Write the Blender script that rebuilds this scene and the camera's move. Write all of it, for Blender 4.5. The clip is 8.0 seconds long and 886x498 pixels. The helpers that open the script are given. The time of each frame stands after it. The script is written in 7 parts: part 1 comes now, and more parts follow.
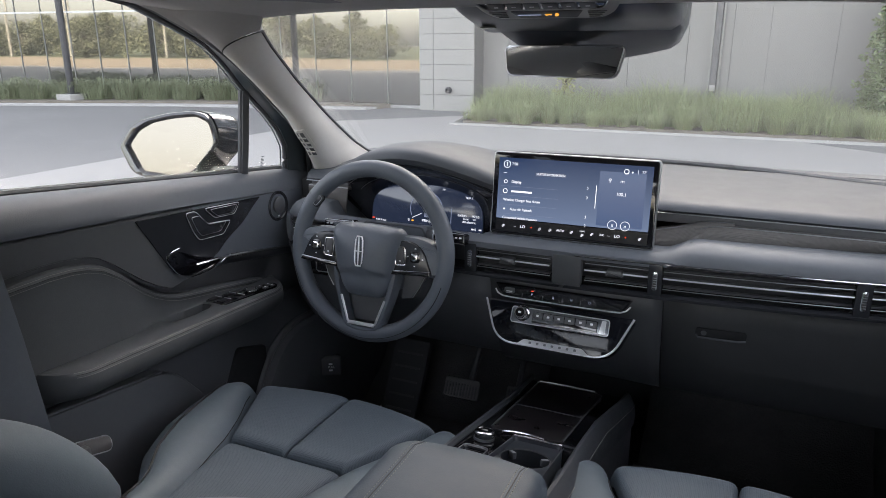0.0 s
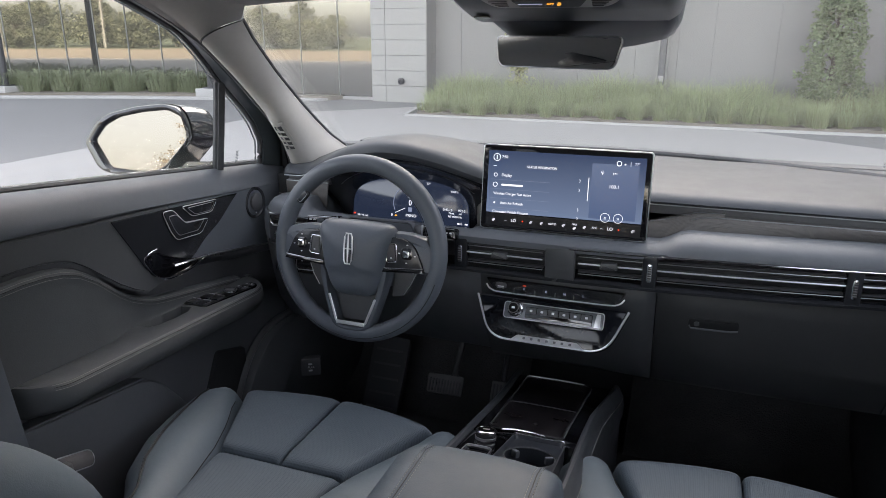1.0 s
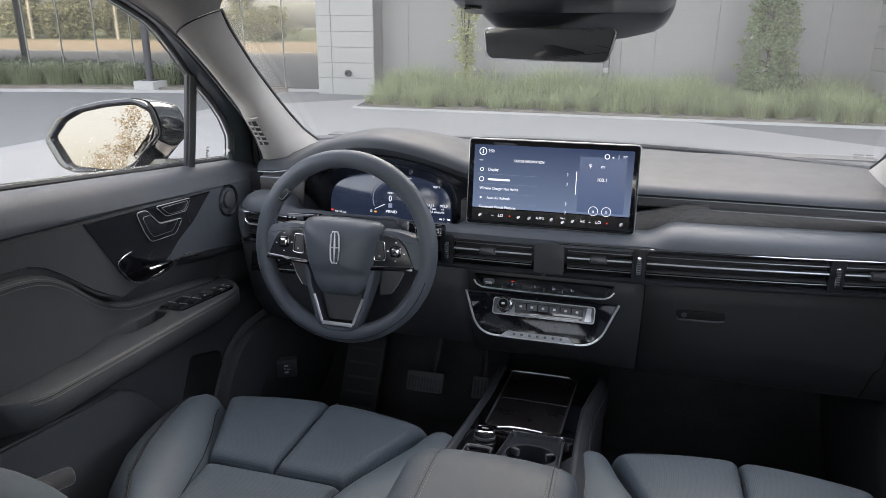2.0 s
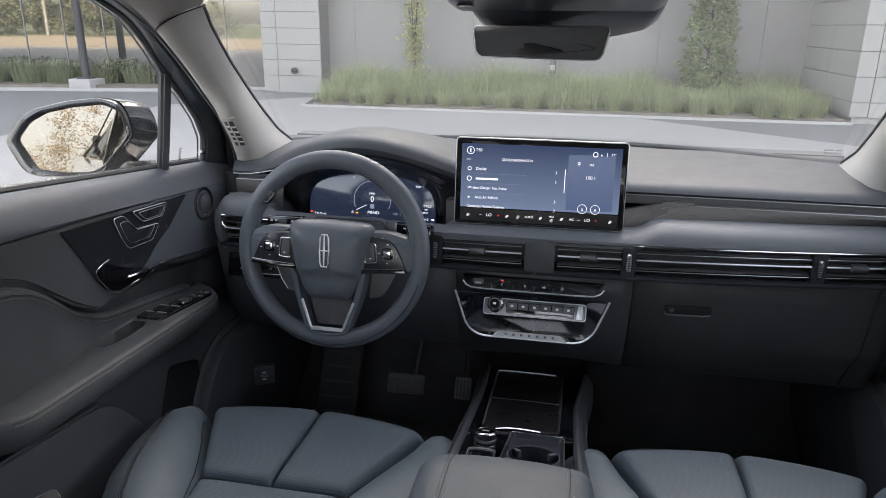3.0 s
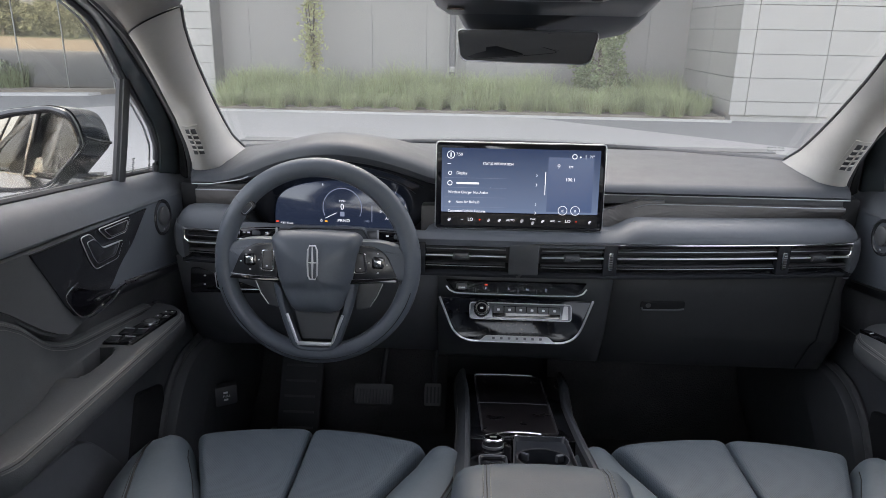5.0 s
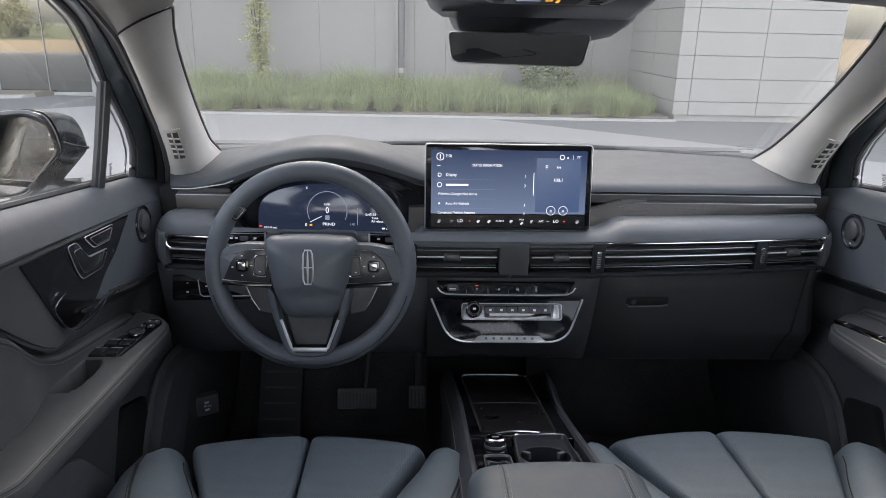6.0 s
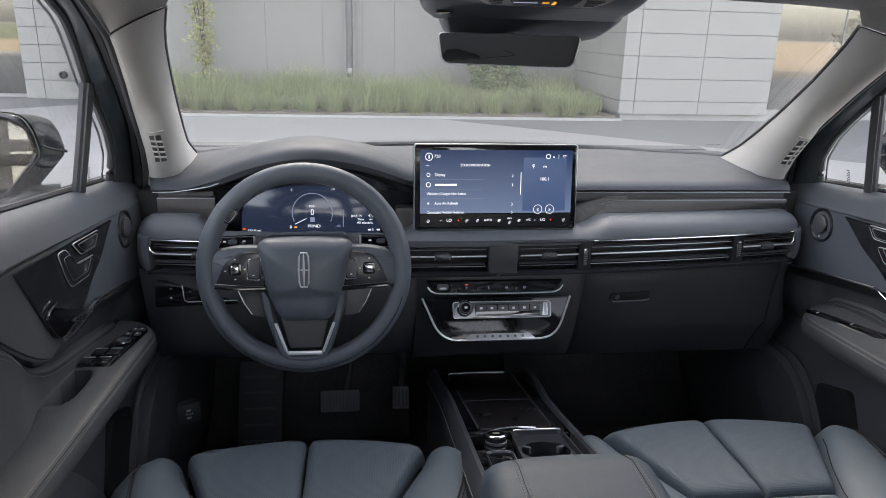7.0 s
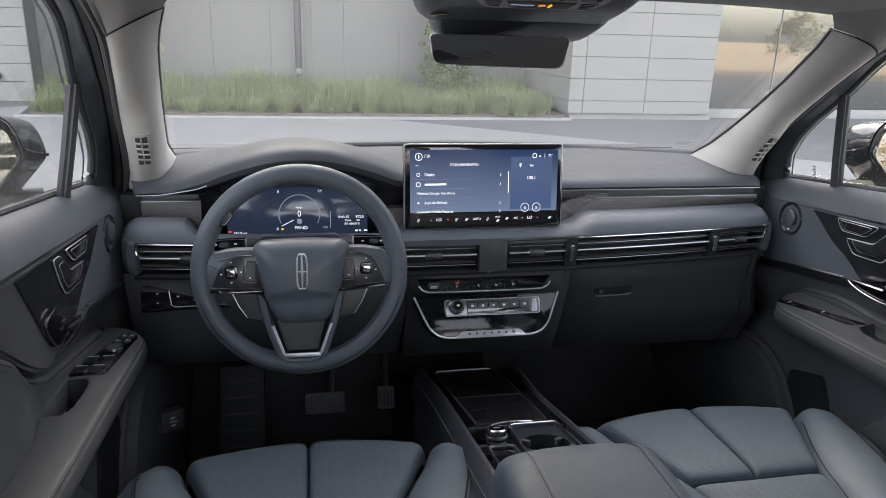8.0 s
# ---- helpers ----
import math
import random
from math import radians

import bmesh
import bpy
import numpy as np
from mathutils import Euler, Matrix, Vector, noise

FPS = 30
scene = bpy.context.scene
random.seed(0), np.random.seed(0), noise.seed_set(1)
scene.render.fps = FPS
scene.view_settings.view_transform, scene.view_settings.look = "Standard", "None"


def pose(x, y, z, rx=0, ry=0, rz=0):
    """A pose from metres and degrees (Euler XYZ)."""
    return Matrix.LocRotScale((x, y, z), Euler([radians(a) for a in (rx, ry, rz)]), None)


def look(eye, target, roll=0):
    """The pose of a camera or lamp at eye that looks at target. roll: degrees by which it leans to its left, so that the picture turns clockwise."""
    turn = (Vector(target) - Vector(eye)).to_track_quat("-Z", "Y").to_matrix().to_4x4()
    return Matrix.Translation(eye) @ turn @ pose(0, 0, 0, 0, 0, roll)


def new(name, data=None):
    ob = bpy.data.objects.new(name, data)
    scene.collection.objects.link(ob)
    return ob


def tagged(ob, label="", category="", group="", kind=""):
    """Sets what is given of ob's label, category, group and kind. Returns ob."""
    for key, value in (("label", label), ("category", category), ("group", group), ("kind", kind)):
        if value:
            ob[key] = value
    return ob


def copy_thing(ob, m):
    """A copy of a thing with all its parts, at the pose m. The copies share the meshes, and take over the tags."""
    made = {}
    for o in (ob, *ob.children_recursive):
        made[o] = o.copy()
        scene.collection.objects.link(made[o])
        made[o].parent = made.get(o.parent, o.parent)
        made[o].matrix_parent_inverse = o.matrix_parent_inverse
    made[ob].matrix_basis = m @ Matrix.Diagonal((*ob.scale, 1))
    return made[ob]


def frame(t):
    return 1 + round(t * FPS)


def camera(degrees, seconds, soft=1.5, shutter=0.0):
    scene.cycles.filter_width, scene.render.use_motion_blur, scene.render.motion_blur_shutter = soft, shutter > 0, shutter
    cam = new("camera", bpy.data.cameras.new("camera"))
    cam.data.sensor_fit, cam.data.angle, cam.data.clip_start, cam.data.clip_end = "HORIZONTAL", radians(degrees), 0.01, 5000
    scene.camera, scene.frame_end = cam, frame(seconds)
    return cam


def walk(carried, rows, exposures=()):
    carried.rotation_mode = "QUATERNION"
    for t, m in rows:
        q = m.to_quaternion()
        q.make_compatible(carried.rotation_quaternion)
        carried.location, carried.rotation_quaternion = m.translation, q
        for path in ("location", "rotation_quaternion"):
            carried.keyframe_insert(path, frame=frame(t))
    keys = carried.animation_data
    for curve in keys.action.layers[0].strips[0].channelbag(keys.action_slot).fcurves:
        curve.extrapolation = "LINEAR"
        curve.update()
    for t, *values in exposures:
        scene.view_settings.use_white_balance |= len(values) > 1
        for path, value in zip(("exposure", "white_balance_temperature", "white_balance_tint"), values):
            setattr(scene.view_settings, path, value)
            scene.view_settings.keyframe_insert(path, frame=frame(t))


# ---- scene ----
cam = camera(65.3, 8.0, soft=0.6)
EXPOSURE, KELVIN, TINT = 3.29, 7000, 15
METRES, EYE, TILT, LEAN, TURN = 0.65, 1.33, -16.5, 0.0, 24.2
ROWS = [
    (0.0, 0.0, 0.0, 0.0, 0.0, -0.0, -0.0),
    (0.5, -0.0574, 0.0263, 0.0069, -1.88, -0.34, 0.49),
    (1.0, -0.1145, 0.0523, 0.0138, -3.97, -0.75, 1.02),
    (1.5, -0.1717, 0.0783, 0.0212, -6.15, -1.18, 1.56),
    (3.0, -0.3432, 0.1536, 0.0431, -12.71, -1.91, 3.09),
    (3.5, -0.3998, 0.1785, 0.0505, -14.79, -2.04, 3.62),
    (4.0, -0.4566, 0.2033, 0.0581, -16.86, -2.17, 4.11),
    (4.5, -0.5137, 0.2276, 0.0657, -19.0, -2.28, 4.59),
    (6.0, -0.6848, 0.2999, 0.0878, -25.5, -2.73, 6.01),
    (6.5, -0.7416, 0.3243, 0.0946, -27.68, -2.96, 6.46),
    (7.0, -0.7978, 0.3474, 0.1012, -29.85, -3.21, 6.91),
    (7.5, -0.8549, 0.3702, 0.1079, -32.0, -3.47, 7.35),
    (8.0, -0.912, 0.3936, 0.1143, -34.1, -3.73, 7.77),
]
walk(cam, [(t, pose(0.316, 0, EYE, TILT, LEAN, TURN) @ pose(METRES * x, METRES * y, METRES * z, 90 + pitch, roll, yaw)) for t, x, y, z, yaw, pitch, roll in ROWS],
     exposures=[(0.0, EXPOSURE, KELVIN, TINT), (8.0, EXPOSURE, KELVIN, TINT)])

# ---- light: open shade in front of a building, a low sun behind it ----
SUN_ELEV, SUN_TURN = radians(27), radians(0)
world = bpy.data.worlds.new("sky")
scene.world = world
world.use_nodes = True
wn = world.node_tree.nodes
sky = wn.new("ShaderNodeTexSky")
sky.sky_type, sky.sun_disc = "NISHITA", False
sky.sun_elevation, sky.sun_rotation = SUN_ELEV, SUN_TURN
sky.air_density, sky.dust_density, sky.ozone_density = 1.0, 3.0, 1.0
haze = wn.new("ShaderNodeHueSaturation")  # thin white haze takes colour out of the sky
haze.inputs["Saturation"].default_value = 0.45
world.node_tree.links.new(sky.outputs[0], haze.inputs["Color"])
world.node_tree.links.new(haze.outputs[0], wn["Background"].inputs[0])
wn["Background"].inputs[1].default_value = 0.12
lamp = bpy.data.lights.new("sun", "SUN")
lamp.energy, lamp.angle, lamp.color = 2.4, radians(0.6), (1.0, 0.93, 0.82)
sun_way = Vector((math.sin(SUN_TURN) * math.cos(SUN_ELEV), math.cos(SUN_TURN) * math.cos(SUN_ELEV), math.sin(SUN_ELEV)))
new("sun", lamp).matrix_world = look(sun_way * 60, (0, 0, 0))


# ---- materials ----
def material(name, colour, rough=0.5, metal=0.0, grain=0.0, relief=0.0, mottle=0.0, patches=3.0, coat=0.0, spec=0.5, weave=0.0, holes=0.0, island=0.0):
    """A surface with grain (metres) in its relief, larger mottling of colour and roughness, and a weave or holes where it has them."""
    m = bpy.data.materials.new(name)
    m.use_nodes = True
    nt, b = m.node_tree, m.node_tree.nodes["Principled BSDF"]
    b.inputs["Base Color"].default_value = (*colour, 1)
    b.inputs["Roughness"].default_value = rough
    b.inputs["Metallic"].default_value = metal
    b.inputs["Coat Weight"].default_value = coat
    b.inputs["Coat Roughness"].default_value = 0.04
    b.inputs["Specular IOR Level"].default_value = spec
    co = nt.nodes.new("ShaderNodeTexCoord").outputs["Object"]
    base = None

    def noise_node(scale, detail=4.0):
        n = nt.nodes.new("ShaderNodeTexNoise")
        n.inputs["Scale"].default_value, n.inputs["Detail"].default_value = scale, detail
        nt.links.new(co, n.inputs["Vector"])
        return n.outputs["Fac"]

    if mottle:
        mix = nt.nodes.new("ShaderNodeMix")
        mix.data_type, mix.blend_type = "RGBA", "MIX"
        mix.inputs[6].default_value = (*[c * (1 - mottle) for c in colour], 1)
        mix.inputs[7].default_value = (*[min(1, c * (1 + mottle)) for c in colour], 1)
        two = nt.nodes.new("ShaderNodeMath")
        two.operation = "MULTIPLY_ADD"
        nt.links.new(noise_node(patches), two.inputs[0])
        two.inputs[1].default_value = 0.6
        fine = nt.nodes.new("ShaderNodeMath")
        fine.operation = "MULTIPLY"
        nt.links.new(noise_node(patches * 17), fine.inputs[0])
        fine.inputs[1].default_value = 0.4
        nt.links.new(fine.outputs[0], two.inputs[2])
        spread = nt.nodes.new("ShaderNodeMapRange")
        spread.inputs[1].default_value, spread.inputs[2].default_value = 0.3, 0.7
        nt.links.new(two.outputs[0], spread.inputs[0])
        nt.links.new(spread.outputs[0], mix.inputs[0])
        base = mix.outputs[2]
        wear = nt.nodes.new("ShaderNodeMapRange")
        wear.inputs[3].default_value, wear.inputs[4].default_value = max(0.02, rough - 0.08), min(1, rough + 0.08)
        nt.links.new(noise_node(patches * 5), wear.inputs[0])
        nt.links.new(wear.outputs[0], b.inputs["Roughness"])
    if island:
        rnd = nt.nodes.new("ShaderNodeNewGeometry").outputs["Random Per Island"]
        hsv = nt.nodes.new("ShaderNodeHueSaturation")
        for i, (lo, hi) in ((0, (0.5 - 0.04 * island, 0.5 + 0.04 * island)), (2, (1 - 0.6 * island, 1 + 0.6 * island))):
            r = nt.nodes.new("ShaderNodeMapRange")
            r.inputs[3].default_value, r.inputs[4].default_value = lo, hi
            nt.links.new(rnd, r.inputs[0])
            nt.links.new(r.outputs[0], hsv.inputs[i])
        hsv.inputs["Color"].default_value = (*colour, 1)
        if base:
            nt.links.new(base, hsv.inputs["Color"])
        base = hsv.outputs[0]
    heights = []
    if grain:
        heights.append((noise_node(1 / grain, 3.0), relief))
    if weave:
        for axis in "XYZ":
            w = nt.nodes.new("ShaderNodeTexWave")
            w.bands_direction = axis
            w.inputs["Scale"].default_value = 0.314 / weave
            nt.links.new(co, w.inputs["Vector"])
            heights.append((w.outputs["Fac"], 0.25))
    if holes:
        v = nt.nodes.new("ShaderNodeTexVoronoi")
        v.voronoi_dimensions = "2D"
        v.inputs["Scale"].default_value, v.inputs["Randomness"].default_value = 1 / holes, 0.1
        nt.links.new(co, v.inputs["Vector"])
        r = nt.nodes.new("ShaderNodeMapRange")
        r.inputs[1].default_value, r.inputs[2].default_value = 0.22, 0.36
        nt.links.new(v.outputs["Distance"], r.inputs[0])
        dark = nt.nodes.new("ShaderNodeMix")
        dark.data_type = "RGBA"
        dark.inputs[6].default_value = (*[c * 0.72 for c in colour], 1)
        dark.inputs[7].default_value = (*colour, 1)
        if base:
            nt.links.new(base, dark.inputs[7])
        nt.links.new(r.outputs[0], dark.inputs[0])
        base = dark.outputs[2]
        heights.append((r.outputs[0], 0.3))
    if base:
        nt.links.new(base, b.inputs["Base Color"])
    last = None
    for socket, strength in heights:
        bump = nt.nodes.new("ShaderNodeBump")
        bump.inputs["Strength"].default_value, bump.inputs["Distance"].default_value = strength, max(0.0005, grain * 0.5)
        nt.links.new(socket, bump.inputs["Height"])
        if last:
            nt.links.new(last, bump.inputs["Normal"])
        last = bump.outputs[0]
    if last:
        nt.links.new(last, b.inputs["Normal"])
    return m


LAMP_LEVEL = 0.14  # lit displays against the daylight


def glow(name, colour, strength):
    m = bpy.data.materials.new(name)
    m.use_nodes = True
    b = m.node_tree.nodes["Principled BSDF"]
    b.inputs["Base Color"].default_value = (0.01, 0.01, 0.01, 1)
    b.inputs["Roughness"].default_value = 0.12
    b.inputs["Specular IOR Level"].default_value = 0.3
    b.inputs["Emission Color"].default_value = (colour[0] * 0.95, colour[1], colour[2] * 1.05, 1)
    b.inputs["Emission Strength"].default_value = strength * LAMP_LEVEL
    return m


def clear_glass(name, tint=(0.97, 0.98, 0.975)):
    m = bpy.data.materials.new(name)
    m.use_nodes = True
    nt = m.node_tree
    nt.nodes.clear()
    out, mix = nt.nodes.new("ShaderNodeOutputMaterial"), nt.nodes.new("ShaderNodeMixShader")
    tr, gl, fr = nt.nodes.new("ShaderNodeBsdfTransparent"), nt.nodes.new("ShaderNodeBsdfGlossy"), nt.nodes.new("ShaderNodeLayerWeight")
    tr.inputs[0].default_value = (*tint, 1)
    gl.inputs["Roughness"].default_value = 0.02
    fr.inputs[0].default_value = 0.5
    steep, part_of = nt.nodes.new("ShaderNodeMath"), nt.nodes.new("ShaderNodeMath")
    steep.operation, part_of.operation = "POWER", "MULTIPLY_ADD"
    steep.inputs[1].default_value = 5.0
    part_of.inputs[1].default_value, part_of.inputs[2].default_value = 0.5, 0.02
    nt.links.new(fr.outputs["Facing"], steep.inputs[0])
    nt.links.new(steep.outputs[0], part_of.inputs[0])
    nt.links.new(part_of.outputs[0], mix.inputs[0])
    nt.links.new(tr.outputs[0], mix.inputs[1])
    nt.links.new(gl.outputs[0], mix.inputs[2])
    nt.links.new(mix.outputs[0], out.inputs[0])
    return m


SEAT = material("seat_leather", (0.113, 0.142, 0.166), 0.58, grain=0.0022, relief=0.25, mottle=0.06, patches=9)
SEAT_HOLED = material("perforated_leather", (0.106, 0.133, 0.157), 0.62, grain=0.0022, relief=0.2, mottle=0.05, patches=9, holes=0.0026)
DOOR_LEATHER = material("door_leather", (0.082, 0.087, 0.092), 0.6, grain=0.002, relief=0.25, mottle=0.06, patches=7)
DOOR_DARK = material("door_soft_panel", (0.106, 0.119, 0.138), 0.5, grain=0.0014, relief=0.25, mottle=0.06, patches=7)
DOOR_REAR = material("door_charcoal_panel", (0.078, 0.081, 0.087), 0.6, grain=0.0014, relief=0.25, mottle=0.06, patches=7)
DASH = material("dash_soft_skin", (0.062, 0.069, 0.080), 0.56, grain=0.0014, relief=0.3, mottle=0.06, patches=6)
DASH_ROLL = material("dash_wrap_leather", (0.112, 0.123, 0.139), 0.6, grain=0.0018, relief=0.25, mottle=0.06, patches=8)
WEAVE = material("woven_trim", (0.128, 0.122, 0.118), 0.5, metal=0.1, grain=0.002, relief=0.2, weave=0.0019)
WHEEL_SKIN = material("wheel_leather", (0.094, 0.108, 0.129), 0.42, grain=0.0012, relief=0.2, mottle=0.08, patches=12)
BLACK = material("black_plastic", (0.082, 0.084, 0.090), 0.5, grain=0.001, relief=0.3, mottle=0.1, patches=8)
VENT_BLACK = material("vent_plastic", (0.080, 0.083, 0.089), 0.4, grain=0.001, relief=0.15)
ACCENT = material("accent_dark", (0.026, 0.028, 0.033), 0.24, grain=0.001, relief=0.1, mottle=0.1, patches=6)
GLOSS = material("piano_black", (0.006, 0.006, 0.008), 0.08, coat=1.0, mottle=0.1, patches=5)
CHROME = material("chrome", (0.75, 0.76, 0.78), 0.12, metal=1.0)
BRIGHT = material("bright_satin", (0.74, 0.75, 0.77), 0.32, metal=0.65, grain=0.001, relief=0.05)
LOWER = material("lower_plastic", (0.100, 0.106, 0.117), 0.5, grain=0.0012, relief=0.3, mottle=0.06, patches=7)
DEEP = material("deep_black_plastic", (0.066, 0.070, 0.076), 0.5, grain=0.0012, relief=0.3, mottle=0.06, patches=7)
GUNMETAL = material("gunmetal", (0.22, 0.23, 0.25), 0.32, metal=1.0, grain=0.001, relief=0.05)
SATIN = material("satin_metal", (0.42, 0.43, 0.45), 0.3, metal=1.0, grain=0.001, relief=0.08)
CARPET = material("black_carpet", (0.095, 0.092, 0.095), 0.95, grain=0.004, relief=0.8, mottle=0.25, patches=10)
RUBBER = material("rubber", (0.062, 0.062, 0.067), 0.7, grain=0.002, relief=0.3)
PILLAR = material("pillar_fabric", (0.57, 0.555, 0.53), 0.85, grain=0.0016, relief=0.3, mottle=0.04, patches=6)
HEADLINER = material("headliner_cloth", (0.42, 0.408, 0.392), 0.9, grain=0.0016, relief=0.3, mottle=0.04, patches=6)
STITCH = material("thread", (0.22, 0.22, 0.21), 0.7, grain=0.001, relief=0.3)
BODY = material("car_paint", (0.012, 0.018, 0.026), 0.2, metal=0.2, coat=1.0, mottle=0.05)
MIRROR = material("mirror_silver", (0.178, 0.162, 0.145), 0.01, metal=1.0)
DIM_MIRROR = material("dimming_mirror", (0.50, 0.515, 0.53), 0.015, metal=1.0)
GLASS = clear_glass("window_glass")
SCREEN = clear_glass("windscreen_glass", (0.925, 0.935, 0.925))  # a thin pale film stands in for the hazy veil of reflections
nt = SCREEN.node_tree
film = nt.nodes.new("ShaderNodeBsdfTranslucent")
film.inputs["Color"].default_value = (0.8, 0.79, 0.77, 1)
veiled = nt.nodes.new("ShaderNodeMixShader")
veiled.inputs[0].default_value = 0.018
last = nt.nodes["Material Output"]
nt.links.new(last.inputs[0].links[0].from_socket, veiled.inputs[1])
nt.links.new(film.outputs[0], veiled.inputs[2])
nt.links.new(veiled.outputs[0], last.inputs[0])
TINTED = clear_glass("privacy_glass", (0.32, 0.34, 0.35))
FRAME_PAINT = material("frame_paint", (0.045, 0.058, 0.066), 0.35, coat=0.4, grain=0.001, relief=0.05, mottle=0.05)
MULLION = material("mullion_grey", (0.26, 0.26, 0.25), 0.5, metal=0.2, grain=0.002, relief=0.1)
SEAM = material("seam_black", (0.012, 0.013, 0.015), 0.7, grain=0.001, relief=0.2)
PRINT = material("pale_print", (0.75, 0.76, 0.78), 0.5)
ASPHALT = material("asphalt", (0.180, 0.180, 0.178), 0.9, grain=0.012, relief=0.5, mottle=0.14, patches=0.35)
CONCRETE = material("concrete", (0.323, 0.317, 0.306), 0.85, grain=0.008, relief=0.3, mottle=0.07, patches=0.5)
KERB = material("kerb_concrete", (0.361, 0.356, 0.347), 0.85, grain=0.006, relief=0.3, mottle=0.1, patches=2)
SOIL = material("mulch", (0.19, 0.17, 0.145), 0.95, grain=0.03, relief=1.0, mottle=0.3, patches=4)
PANEL_LIGHT = material("light_cladding", (0.309, 0.304, 0.292), 0.6, grain=0.004, relief=0.1, mottle=0.04, patches=0.8)
PANEL_DARK = material("dark_cladding", (0.222, 0.218, 0.209), 0.5, grain=0.004, relief=0.1, mottle=0.07, patches=0.5)
JOINT = material("joint_black", (0.17, 0.17, 0.166), 0.8, grain=0.004, relief=0.2)
STEEL_DARK = material("dark_steel", (0.05, 0.05, 0.055), 0.5, grain=0.002, relief=0.1, mottle=0.1)
FACADE_GLASS = material("mirror_glass", (0.305, 0.302, 0.285), 0.022, metal=0.86)
GRASS = material("grass_blades", (0.294, 0.332, 0.176), 0.6, island=0.6)
LEAF = material("leaves", (0.180, 0.214, 0.114), 0.5, island=0.6)
LEAF_PALE = material("pale_leaves", (0.314, 0.323, 0.152), 0.5, island=0.6)
LEAF_FAR = material("sunlit_leaves", (0.108, 0.114, 0.066), 0.7, island=0.55)
BARK = material("bark", (0.09, 0.075, 0.06), 0.9, grain=0.02, relief=0.8, mottle=0.2)
DRY_GRASS = material("dry_grass", (0.27, 0.215, 0.15), 0.95, grain=0.05, relief=0.5, mottle=0.15, patches=0.3)
LAWN = material("lawn", (0.10, 0.115, 0.06), 0.95, grain=0.05, relief=0.5, mottle=0.2, patches=0.3)


# ---- building blocks ----
def thing(name, base, label, category, group="", kind=""):
    ob = new(name)
    ob.location = base
    ob.empty_display_size = 0.05
    return tagged(ob, label, category, group, kind)


def place_under(ob, parent):
    ob.parent = parent
    up, root = parent, Matrix.Identity(4)
    while up.parent:
        up = up.parent
    ob.matrix_parent_inverse = Matrix.Translation(up.location).inverted() if parent is up else Matrix.Identity(4)


def finish(bm, name, mat, angle=38):
    bmesh.ops.recalc_face_normals(bm, faces=bm.faces)
    me = bpy.data.meshes.new(name)
    bm.to_mesh(me)
    bm.free()
    for p in me.polygons:
        p.use_smooth = True
    me.set_sharp_from_angle(angle=radians(angle))
    me.materials.append(mat)
    return me


def part(name, bm, mat, parent, label="", angle=38):
    ob = new(name, finish(bm, name, mat, angle))
    place_under(ob, parent)
    return tagged(ob, label)


def solid(name, bm, mat, label, category, group="", kind="", angle=38):
    return tagged(new(name, finish(bm, name, mat, angle)), label, category, group, kind)


def axes(o, ux, uy):
    """A frame at o with its x along ux and its y near uy."""
    ux = Vector(ux).normalized()
    uz = ux.cross(Vector(uy)).normalized()
    uy = uz.cross(ux)
    m = Matrix((ux, uy, uz)).transposed().to_4x4()
    m.translation = Vector(o)
    return m


def box(bm, m, sx, sy, sz, bevel=0.0, seg=2):
    got = bmesh.ops.create_cube(bm, size=1.0, matrix=m @ Matrix.Diagonal((sx, sy, sz, 1)))
    if bevel:
        edges = {e for v in got["verts"] for e in v.link_edges}
        bmesh.ops.bevel(bm, geom=list(edges), offset=bevel, segments=seg, affect="EDGES", profile=0.5, clamp_overlap=True)
    return bm


def bx(x0, x1, y0, y1, z0, z1, bevel=0.0, seg=2):
    return box(bmesh.new(), Matrix.Translation(((x0 + x1) / 2, (y0 + y1) / 2, (z0 + z1) / 2)), x1 - x0, y1 - y0, z1 - z0, bevel, seg)


def rounded(points, radius, n=5):
    """A closed outline with its corners rounded."""
    out = []
    radii = radius if isinstance(radius, (list, tuple)) else [radius] * len(points)
    for i, p in enumerate(points):
        p, a, b = Vector(p), Vector(points[i - 1]), Vector(points[(i + 1) % len(points)])
        r = radii[i]
        if r <= 0:
            out.append(p)
            continue
        da, db = (a - p), (b - p)
        d = min(r, da.length * 0.49, db.length * 0.49)
        pa, pb = p + da.normalized() * d, p + db.normalized() * d
        for k in range(n + 1):
            t = k / n
            out.append(pa * (1 - t) ** 2 + p * 2 * t * (1 - t) + pb * t * t)
    return out


def rect(w, h, r=0.0, n=5, cx=0.0, cy=0.0):
    pts = [(cx - w / 2, cy - h / 2), (cx + w / 2, cy - h / 2), (cx + w / 2, cy + h / 2), (cx - w / 2, cy + h / 2)]
    return rounded(pts, r, n) if r else [Vector(p) for p in pts]


